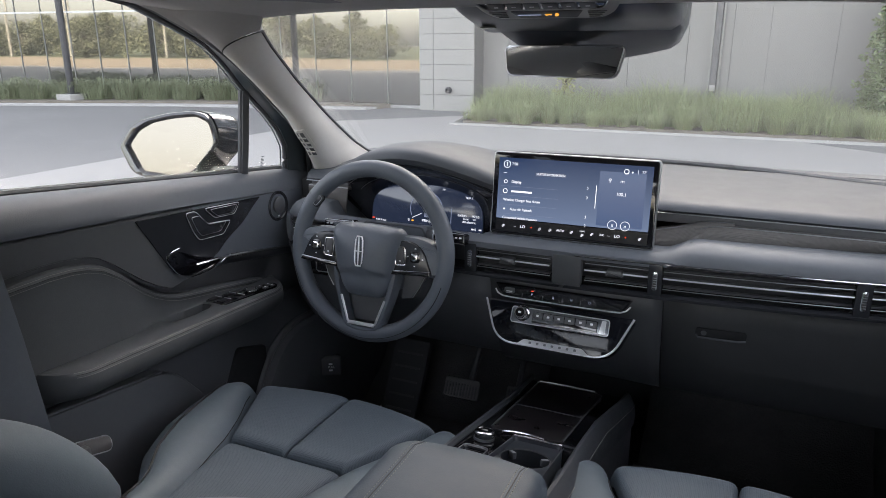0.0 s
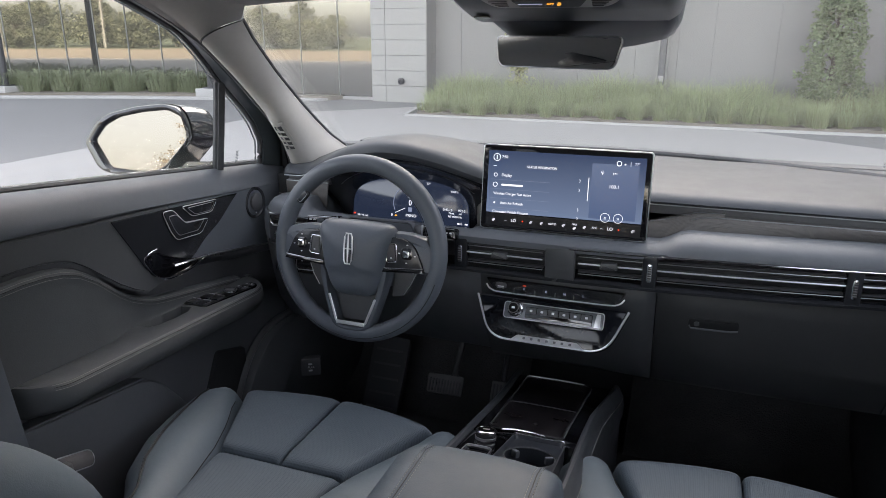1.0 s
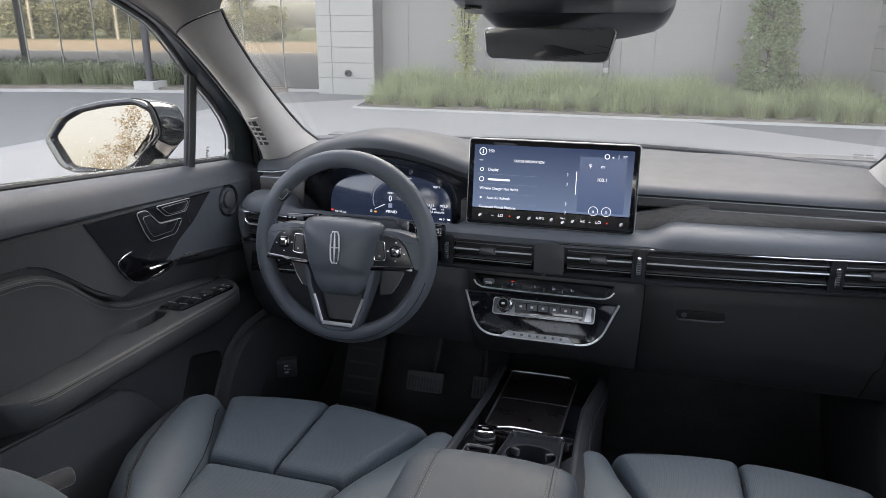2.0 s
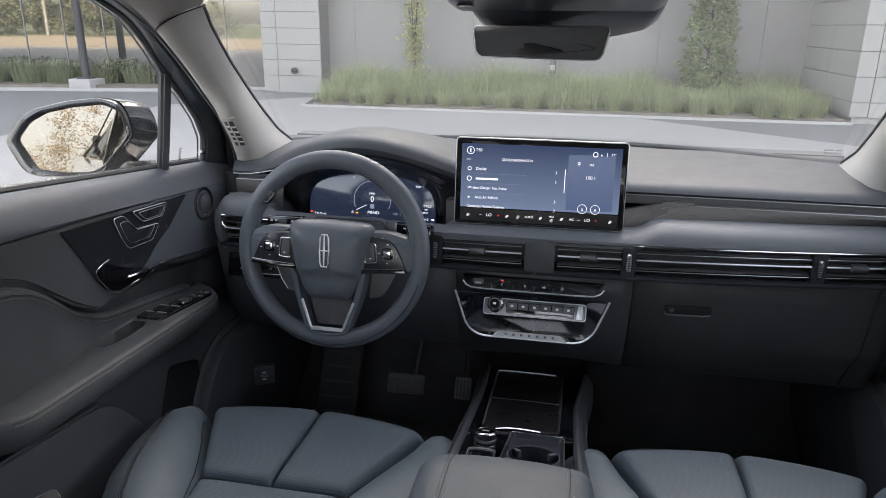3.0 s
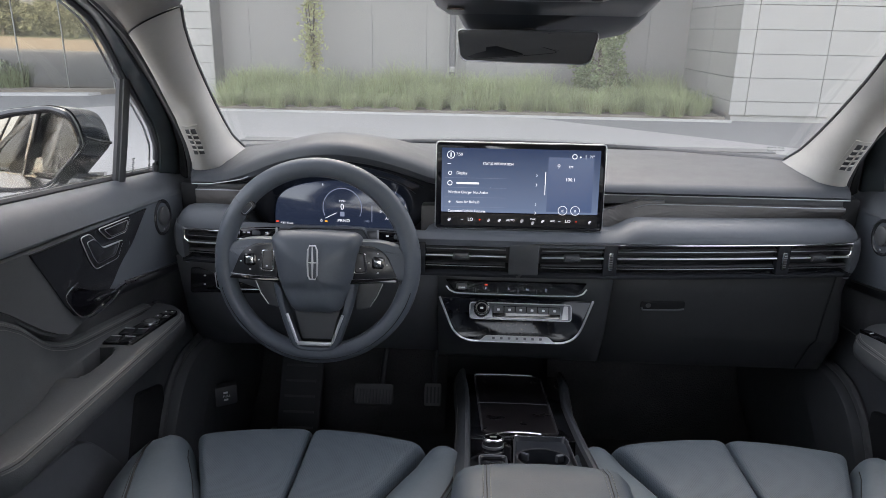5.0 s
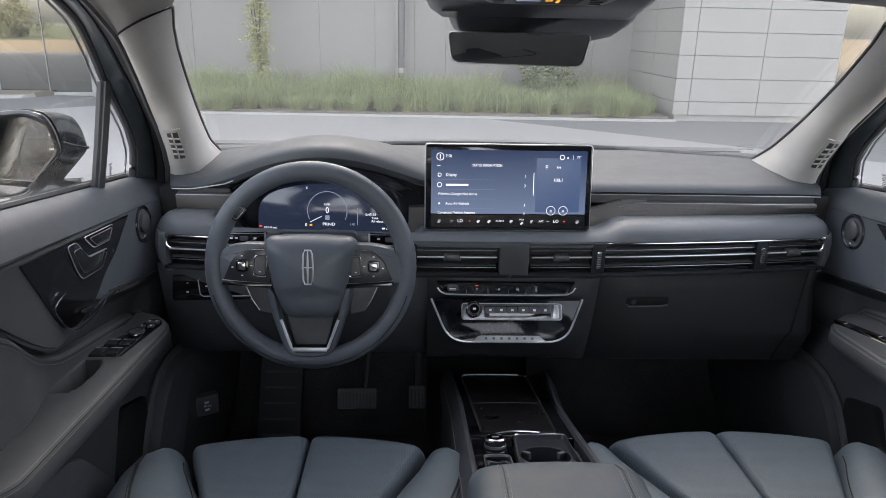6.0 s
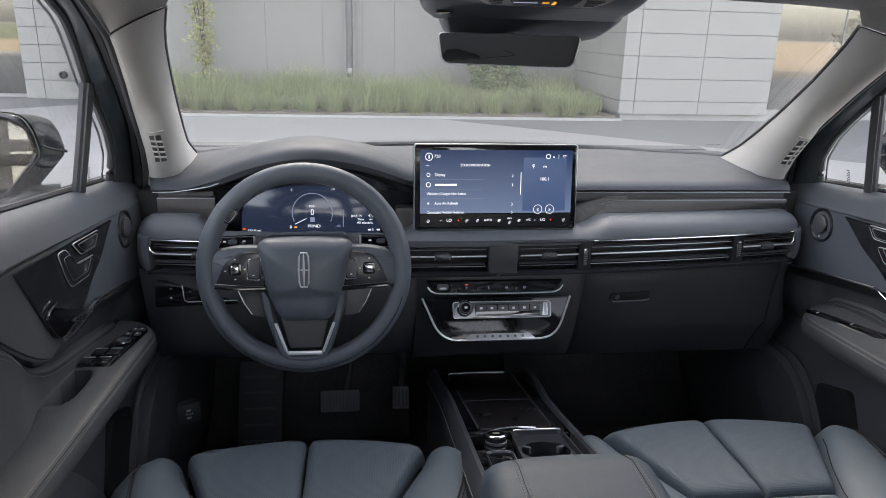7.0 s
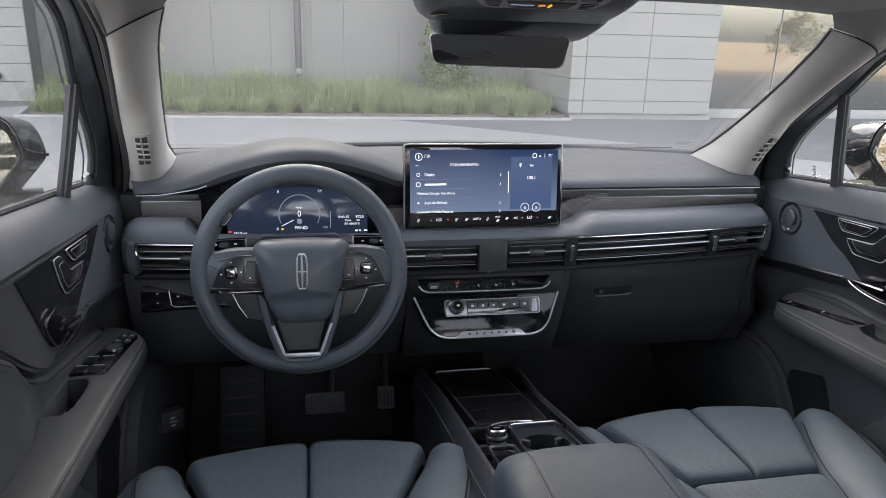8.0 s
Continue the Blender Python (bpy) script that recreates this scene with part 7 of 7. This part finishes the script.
for s in (-1, 1):
    bm = loft(bmesh.new(), [[Vector((0.008 + s * (hr(y) if s > 0 else hl(y)), y, con_z(y))) + Vector((s * dx, 0, dz)) for dx, dz in ((-0.003, -0.012), (-0.003, 0.003), (0.001, 0.008), (0.006, 0.008), (0.012, 0.002), (0.020, -0.016), (0.024, -0.036), (0.023, -0.064), (0.0, -0.064))] for y in ycs], wrap=True)
    part("side_rail", bm, RAIL, con, "grey leather side rail")
    part("rail_stitch", tube(bmesh.new(), [(0.008 + s * ((hr(y) if s > 0 else hl(y)) + 0.0215), y, con_z(y) - 0.018) for y in ycs], 0.0007, 5), STITCH, con)
mcon = axes((0.006, 1.185, con_z(1.185)), (1, 0, 0), (0, 1, -0.225))
part("deck", plate(bmesh.new(), mcon, rounded([(-0.092, -0.172), (0.094, -0.172), (0.108, 0.23), (-0.098, 0.23)], 0.006), 0.05, 0.001, -0.049), GLOSS, con, "gloss black deck")
tray = part("tray_lid", plate(bmesh.new(), mcon, rounded([(-0.063, -0.146), (0.066, -0.146), (0.068, 0.212), (-0.074, 0.212)], [0.006, 0.006, 0.016, 0.016], 5), 0.004, 0.002, 0.0), material("tray_black", (0.012, 0.010, 0.011), 0.30, coat=0.2, mottle=0.15, patches=6), con, "dark sliding tray lid")
part("tray_line", tube(bmesh.new(), [mcon @ Vector((x, 0.012 + 0.003 * math.cos(x * 22), 0.0042)) for x in (-0.068, -0.045, -0.02, 0.0, 0.02, 0.045, 0.066)], 0.0009, 6), DASH, tray)
part("tray_edge", tube(bmesh.new(), curve_through([mcon @ Vector(q) for q in ((-0.075, 0.200, 0.005), (-0.071, 0.2095, 0.006), (-0.05, 0.213, 0.006), (0.0, 0.2145, 0.006), (0.052, 0.212, 0.006))], 24), 0.0016, 6), SATIN, tray)
for s in (-1, 1):
    part("tray_side", tube(bmesh.new(), [mcon @ Vector((s * 0.065 + 0.001, -0.14, 0.003)), mcon @ Vector((s * (0.069 if s > 0 else 0.0755), 0.20, 0.003))], 0.0019, 6), VENT_BLACK, tray)
part("tray_chrome", tube(bmesh.new(), curve_through([mcon @ Vector(q) for q in ((-0.040, -0.153, 0.003), (-0.02, -0.1495, 0.005), (0.008, -0.148, 0.005), (0.036, -0.150, 0.004))], 14), 0.0014, 6), CHROME, con)
# cup holder: a rounded square frame with a chrome front edge and a round well
mcup = mcon @ Matrix.Translation((0.032, -0.225, -0.002))
CUP = material("cup_slate", (0.030, 0.034, 0.042), 0.32, grain=0.001, relief=0.1, mottle=0.08, patches=9)
co = dense(rounded([(-0.054, -0.115), (0.046, -0.115), (0.044, 0.055), (-0.044, 0.055)], 0.012, 6), 0.006)
centre = Vector((-0.002, -0.018))
ringc = [centre + (q - centre).normalized() * 0.041 for q in co]
bm = loft(bmesh.new(), [[mcup @ Vector((q.x, q.y, -0.05)) for q in co], [mcup @ Vector((q.x, q.y, 0.006)) for q in co], [mcup @ Vector((q.x * 0.97, q.y * 0.97, 0.008)) for q in co], [mcup @ Vector((q.x * 0.92, q.y * 0.92, 0.002)) for q in co],
          [mcup @ Vector((*(q * 1.03 - centre * 0.03), 0.001)) for q in ringc], [mcup @ Vector((*q, -0.002)) for q in ringc], [mcup @ Vector((*(q * 0.95 + centre * 0.05), -0.045)) for q in ringc], [mcup @ Vector((*(q * 0.05 + centre * 0.95), -0.046)) for q in ringc]], wrap=True)
holder = part("cup_holder", bm, CUP, con, "deep black cup holder with a chrome edge")
part("holder_edge", tube(bmesh.new(), curve_through([mcup @ Vector(q) for q in ((-0.0455, 0.040, 0.007), (-0.044, 0.050, 0.0085), (-0.036, 0.055, 0.009), (0.0, 0.0555, 0.009), (0.036, 0.055, 0.009), (0.043, 0.050, 0.0085), (0.0445, 0.040, 0.007))], 36), 0.0019, 8), CHROME, holder)
part("holder_rim", tube(bmesh.new(), [mcup @ Vector((q.x, q.y, 0.0075)) for q in co], 0.0011, 6, closed=True), VENT_BLACK, holder)
part("well_ring", tube(bmesh.new(), [mcup @ Vector((*q, 0.0)) for q in ringc], 0.0012, 6, closed=True), VENT_BLACK, holder)
part("side_deck", plate(bmesh.new(), mcon, rounded([(-0.092, -0.36), (-0.026, -0.36), (-0.016, -0.174), (-0.092, -0.174)], 0.003), 0.05, 0.001, -0.050), GLOSS, con)
for a in (2.5, 0.55):
    part("clip", box(bmesh.new(), mcup @ Matrix.Translation((centre.x + 0.034 * math.cos(a), centre.y + 0.034 * math.sin(a), -0.006)) @ Matrix.Rotation(a, 4, "Z"), 0.014, 0.008, 0.012, 0.002), DASH_ROLL, holder)
mdl = mcon @ Matrix.Translation((-0.049, -0.2245, -0.001))
dial = part("drive_dial", lathe(bmesh.new(), mdl, [(0.0185, 0.0), (0.0185, 0.003), (0.0172, 0.004), (0.0172, 0.011), (0.0166, 0.012), (0.0166, 0.021), (0.0158, 0.0235), (0.013, 0.024), (0.001, 0.0235)], 36), ACCENT, con, "black drive mode dial with a chrome ring")
part("dial_ring", lathe(bmesh.new(), mdl, [(0.0168, 0.0195), (0.0174, 0.0205), (0.0172, 0.0225), (0.0155, 0.0240), (0.0138, 0.0244), (0.0134, 0.0240)], 36), CHROME, dial)
part("dial_band", lathe(bmesh.new(), mdl, [(0.0168, 0.008), (0.0177, 0.0085), (0.0177, 0.0125), (0.0168, 0.013)], 36), SATIN, dial)
part("dial_face", lathe(bmesh.new(), mdl, [(0.0135, 0.0238), (0.013, 0.0243), (0.001, 0.0243)], 28), GLOSS, dial)
part("dial_mark", plate(bmesh.new(), mdl, rect(0.011, 0.0055, 0.001, 2), 0.0004, 0, 0.0243), MULLION, dial)
mst2 = mcon @ Matrix.Translation((-0.050, -0.292, 0.0))
bowl = dense(rect(0.044, 0.078, 0.010, 5), 0.006)
bm = loft(bmesh.new(), [[mst2 @ Vector((q.x * f, q.y * f, z)) for q in bowl] for f, z in ((1.0, -0.02), (1.0, 0.003), (0.96, 0.005), (0.88, 0.003), (0.84, -0.012), (0.1, -0.013))], wrap=True)
bowl_ob = part("small_tray", bm, CUP, con, "small dark coin tray")
part("tray_rim", tube(bmesh.new(), [mst2 @ Vector((q.x * 0.97, q.y * 0.97, 0.0048)) for q in bowl if q.y > -0.01], 0.0010, 6), SATIN, bowl_ob)
# padded lid
lid = thing("armrest_lid", (0.01, 0.6, 0.69), "grey leather padded armrest lid on the console", "armrest")
rows = []
for k in range(18):
    t = k / 17
    y = 0.80 - 0.48 * t
    f = math.sqrt(max(0.0, 1 - max(0.0, 1 - t / 0.12) ** 2))
    zt = 0.725 + 0.078 * f
    w = 0.1135 - 0.010 * (1 - f)
    rows.append([(0.0085 + x * w, y, z) for x, z in ((-1.0, 0.68), (-1.0, 0.70 + (zt - 0.70) * 0.55), (-0.985, zt - 0.026), (-0.95, zt - 0.015), (-0.86, zt - 0.006), (-0.72, zt - 0.0012), (-0.61, zt), (-0.4, zt + 0.003), (0, zt + 0.0045), (0.4, zt + 0.0035), (0.72, zt), (0.80, zt - 0.001), (0.90, zt - 0.005), (0.96, zt - 0.013), (0.99, zt - 0.026), (1.0, 0.70 + (zt - 0.70) * 0.55), (1.0, 0.68))])
part("padded_top", loft(bmesh.new(), rows, wrap=True), material("lid_leather", (0.055, 0.074, 0.098), 0.55, grain=0.002, relief=0.25, mottle=0.06, patches=8), lid)
for k, s in ((6, -1), (10, 1)):
    part("seam", tube(bmesh.new(), [Vector(r[k]) + Vector((0, 0, 0.0002)) for r in rows[1:]], 0.0007, 5), SEAM, lid)
    for dx in (-0.0045, 0.0045):
        for r0, r1 in zip(rows[1:], rows[2:]):
            for g in (0.0, 0.2, 0.4, 0.6, 0.8):
                a0, b0 = Vector(r0[k]).lerp(Vector(r1[k]), g + 0.03), Vector(r0[k]).lerp(Vector(r1[k]), g + 0.15)
                part("stitch", tube(bmesh.new(), [a0 + Vector((dx, 0, 0.0006)), b0 + Vector((dx, 0, 0.0006))], 0.0005, 4), STITCH, lid)
part("hinge_base", bx(-0.105, 0.13, 0.34, 0.78, 0.62, 0.70, 0.01), BLACK, lid)

# ---- pedals and footwell ----
# mottled, and lighter than the other rubber
PEDAL = material("pedal_rubber", (0.12, 0.12, 0.125), 0.7, grain=0.002, relief=0.4, mottle=0.2, patches=20)
ped = thing("brake_pedal", (-0.31, 1.6, 0.42), "wide rubber-ribbed brake pedal on a steel arm", "pedal")
mpd = axes((-0.316, 1.535, 0.452), (1, 0, 0), (0, 0.55, 1))
part("pad", plate(bmesh.new(), mpd, rect(0.098, 0.052, 0.008), 0.012, 0.003), PEDAL, ped)
for k in range(11):
    part("rib", plate(bmesh.new(), mpd, rect(0.0035, 0.034, 0.001, 2, cx=(k - 5) * 0.0082, cy=-0.005), 0.003, 0, 0.0115), BLACK, ped)
part("arm", tube(bmesh.new(), [(-0.30, 1.55, 0.46), (-0.29, 1.60, 0.56), (-0.29, 1.66, 0.72)], 0.009, 8), STEEL_DARK, ped)
acc_p = thing("accelerator_pedal", (-0.165, 1.6, 0.42), "narrow black ribbed accelerator pedal", "pedal")
mac = axes((-0.168, 1.525, 0.462), (1, 0, 0), (0, 0.5, 1))
part("pad", plate(bmesh.new(), mac, rect(0.042, 0.055, 0.006), 0.012, 0.003), PEDAL, acc_p)
for k in range(4):
    part("rib", plate(bmesh.new(), mac, rect(0.004, 0.04, 0.001, 2, cx=(k - 1.5) * 0.009), 0.003, 0, 0.0115), STEEL_DARK, acc_p)
part("arm", tube(bmesh.new(), [(-0.165, 1.54, 0.47), (-0.165, 1.6, 0.56), (-0.165, 1.68, 0.68)], 0.008, 8), STEEL_DARK, acc_p)
rest = thing("foot_rest", (-0.52, 1.62, 0.30), "black ribbed foot rest on the carpet", "foot rest")
mfr = axes((-0.52, 1.60, 0.40), (1, 0, 0), (0, 0.5, 0.86))
part("plate", plate(bmesh.new(), mfr, rect(0.11, 0.24, 0.01), 0.02, 0.004, -0.01), RUBBER, rest)
for k in range(5):
    part("rib", plate(bmesh.new(), mfr, rect(0.08, 0.006, 0.002, 2, cy=(k - 2) * 0.04), 0.004, 0, 0.0095), BLACK, rest)
for x in (-0.36, 0.37):
    solid("floor_mat", bx(x - 0.24, x + 0.24, 0.95, 1.6, 0.302, 0.312, 0.004), CARPET, "black carpet mat on the car floor", "floor mat", "floor mats")
bm = loft(bmesh.new(), [[(x, 1.58, 0.30), (x, 1.72, 0.38), (x, 1.86, 0.58), (x, 1.91, 0.75)] for x in (-0.66, -0.14)])
thicken(solid("toe_board", bm, CARPET, "black carpeted toe board", "floor", kind="structure"), 0.01)
bm = loft(bmesh.new(), [[(x, 1.58, 0.30), (x, 1.72, 0.38), (x, 1.86, 0.58), (x, 1.91, 0.75)] for x in (0.14, 0.66)])
thicken(solid("toe_board", bm, CARPET, "black carpeted toe board", "floor", kind="structure"), 0.01)

# ---- interior mirror and overhead console ----
rv = thing("rear_view_mirror", (-0.008, 1.22, 1.30), "frameless rear-view mirror with a pale rim", "mirror")
mr = axes((-0.008, 1.213, 1.302), (0.23, -0.083, 0), (0, 0.15, 1))
ro = rounded([(-0.112, -0.026), (0.112, -0.026), (0.123, 0.025), (-0.123, 0.025)], [0.014, 0.014, 0.010, 0.010], 6)
rows = [[mr @ Vector((q.x * f, q.y * f, z)) for q in ro] for f, z in ((1.0, 0.0), (1.0, -0.006), (0.97, -0.014), (0.8, -0.026), (0.4, -0.03))]
part("shell", loft(bmesh.new(), rows, wrap=True), BLACK, rv)
part("rim", tube(bmesh.new(), [mr @ Vector((q.x, q.y, 0.0)) for q in ro], 0.0013, 8, closed=True), SATIN, rv)
part("mirror_glass", plate(bmesh.new(), mr, [q * 0.985 for q in ro], 0.0012, 0.0, 0.0), DIM_MIRROR, rv)
part("stem", tube(bmesh.new(), [(-0.0, 1.230, 1.310), (0.0, 1.243, 1.325), (0.0, 1.255, 1.345)], [0.012, 0.014, 0.016], 12), BLACK, rv)
for x in (-0.014, 0.014):
    part("stem_joint", tube(bmesh.new(), [(x, 1.238, 1.330), (x, 1.244, 1.333)], 0.005, 8), SATIN, rv)
ov = thing("overhead_console", (0.0, 1.06, 1.40), "grey overhead console with buttons and a dark sensor cover", "overhead console")
def cover_row(y, xl, xr, zb, drop=0.0, top=1.43):
    n = [(0.0, top), (0.006, zb + 0.022), (0.012, zb + 0.010), (0.026, zb + 0.001)]
    row = [(xl + a, y, z) for a, z in n]
    row += [(xl + (xr - xl) * t, y, zb - drop * math.sin(math.pi * min(1, max(0, (t - 0.1) / 0.8)))) for t in (0.2, 0.35, 0.5, 0.65, 0.8, 0.9)]
    return row + [(xr - a, y, z) for a, z in reversed(n)]


SENSOR = material("sensor_plastic", (0.026, 0.031, 0.040), 0.30, grain=0.001, relief=0.04)
bm = loft(bmesh.new(), [cover_row(1.05, -0.16, 0.195, 1.402), cover_row(1.09, -0.166, 0.200, 1.377), cover_row(1.13, -0.167, 0.202, 1.366), cover_row(1.19, -0.167, 0.202, 1.353), cover_row(1.205, -0.160, 0.199, 1.349)], wrap=True)
part("sensor_cover", bm, SENSOR, ov, "dark plastic sensor cover")
bm = loft(bmesh.new(), [cover_row(1.195, -0.140, 0.198, 1.352, 0.0), cover_row(1.215, -0.133, 0.200, 1.342, 0.004), cover_row(1.25, -0.128, 0.198, 1.331, 0.010, 1.40), cover_row(1.28, -0.124, 0.192, 1.322, 0.018, 1.36), cover_row(1.29, -0.118, 0.184, 1.320, 0.018, 1.35)], wrap=True)
shroud = part("mirror_shroud", bm, SENSOR, ov, "dark shroud that reaches down to the mirror")
part("stem_collar", tube(bmesh.new(), [(0.008 + 0.028 * math.cos(a), 1.262, 1.317 + 0.014 * math.sin(a)) for a in [math.pi * k / 14 for k in range(15)]], 0.0022, 6), SATIN, shroud)
part("camera_slot", plate(bmesh.new(), axes((-0.123, 1.165, 1.357), (1, 0, 0), (0, -1, 0.08)), rect(0.028, 0.014, 0.006), 0.002, 0.0006, -0.001), GLOSS, ov)
mo = axes((0.010, 1.045, 1.387), (1, 0, 0), (0, -0.9, 0.42))
oc = part("console_body", plate(bmesh.new(), mo, dense(rounded([(-0.080, -0.034), (0.082, -0.034), (0.104, -0.016), (0.120, 0.03), (0.135, 0.16), (-0.145, 0.16), (-0.112, 0.03), (-0.098, -0.016)], [0.012, 0.012, 0.02, 0.05, 0.02, 0.02, 0.05, 0.02], 6), 0.01), 0.03, 0.006, -0.022), material("console_grey", (0.36, 0.355, 0.35), 0.5, grain=0.001, relief=0.2, mottle=0.05, patches=9), ov, "grey plastic console body")
bank = part("button_bank", plate(bmesh.new(), mo, rounded([(-0.088, 0.002), (0.090, 0.002), (0.104, 0.030), (-0.100, 0.030)], [0.012, 0.012, 0.006, 0.006], 5), 0.004, 0.001, 0.006), GLOSS, ov, "black overhead button bank")
for k in range(6):
    part("button", plate(bmesh.new(), mo, rect(0.024, 0.019, 0.003, cx=(k - 2.5) * 0.0275, cy=0.015), 0.004, 0.0015, 0.008), VENT_BLACK, bank)
    part("symbol", plate(bmesh.new(), mo, rect(0.007, 0.0022, 0.0008, 2, cx=(k - 2.5) * 0.0275, cy=0.014), 0.0003, 0, 0.0121), PRINT, bank)
for s in (-1, 1):
    part("bank_edge", tube(bmesh.new(), curve_through([mo @ Vector(q) for q in ((s * 0.070, 0.003, 0.0105), (s * 0.086, 0.0045, 0.0105), (s * 0.093, 0.012, 0.0105), (s * 0.099, 0.027, 0.0105))], 10), 0.0011, 6), SATIN, bank)
wl = part("warning_strip", plate(bmesh.new(), mo, rounded([(-0.042, -0.026), (0.046, -0.026), (0.058, -0.005), (-0.054, -0.005)], 0.004), 0.003, 0.001, 0.006), BLACK, ov, "black warning strip with an amber lamp")
words("lettering", "OFF", 0.0062, mo @ Matrix.Translation((0.004, -0.0155, 0.0094)), AMBER, wl)
part("lamp_symbol", plate(bmesh.new(), mo, rounded([(0.013, -0.020), (0.019, -0.0195), (0.0205, -0.012), (0.016, -0.0105)], 0.0015), 0.0004, 0, 0.0092), AMBER, wl)
part("symbol_row", plate(bmesh.new(), mo, rect(0.036, 0.0022, cx=-0.026, cy=-0.0155), 0.0003, 0, 0.0092), LIT_DIM, wl)
for s in (-1, 1):
    for k in range(4):
        part("rib", tube(bmesh.new(), [mo @ Vector((s * 0.062 + 0.002, -0.023 + 0.005 * k, 0.0085)), mo @ Vector((s * (0.078 + 0.004 * k) + 0.002, -0.023 + 0.005 * k, 0.0085))], 0.0008, 5), VENT_BLACK, oc)


# ---- sun visors folded up under the headliner ----
def sun_visor():
    t = thing("sun_visor", (-0.34, 0.90, 1.405), "grey cloth sun visor folded up under the headliner", "sun visor", "sun visors")
    mv = axes((-0.34, 0.90, 1.402), (1, 0, 0), (0, -1, 0.06))
    outline = rounded([(-0.17, -0.07), (0.15, -0.075), (0.165, 0.07), (-0.165, 0.085)], [0.03, 0.015, 0.03, 0.03], 6)
    body = part("body", plate(bmesh.new(), mv, outline, 0.014, 0.004, -0.007), HEADLINER, t)
    part("edge_seam", tube(bmesh.new(), [mv @ Vector((q.x * 0.96, q.y * 0.92, 0.007)) for q in outline], 0.0008, 5, closed=True), SEAM, body)
    part("vanity_cover", plate(bmesh.new(), mv, rounded([(-0.085, -0.05), (0.065, -0.05), (0.065, 0.055), (-0.085, 0.055)], 0.008, 4), 0.003, 0.001, 0.0065), BLACK, body, "black vanity mirror cover")
    part("pivot", tube(bmesh.new(), [(-0.505, 0.962, 1.404), (-0.49, 0.965, 1.404), (-0.36, 0.968, 1.403)], 0.004, 8), VENT_BLACK, t)
    return t


visor = sun_visor()
copy_thing(visor, pose(0.36, 0.90, 1.405))
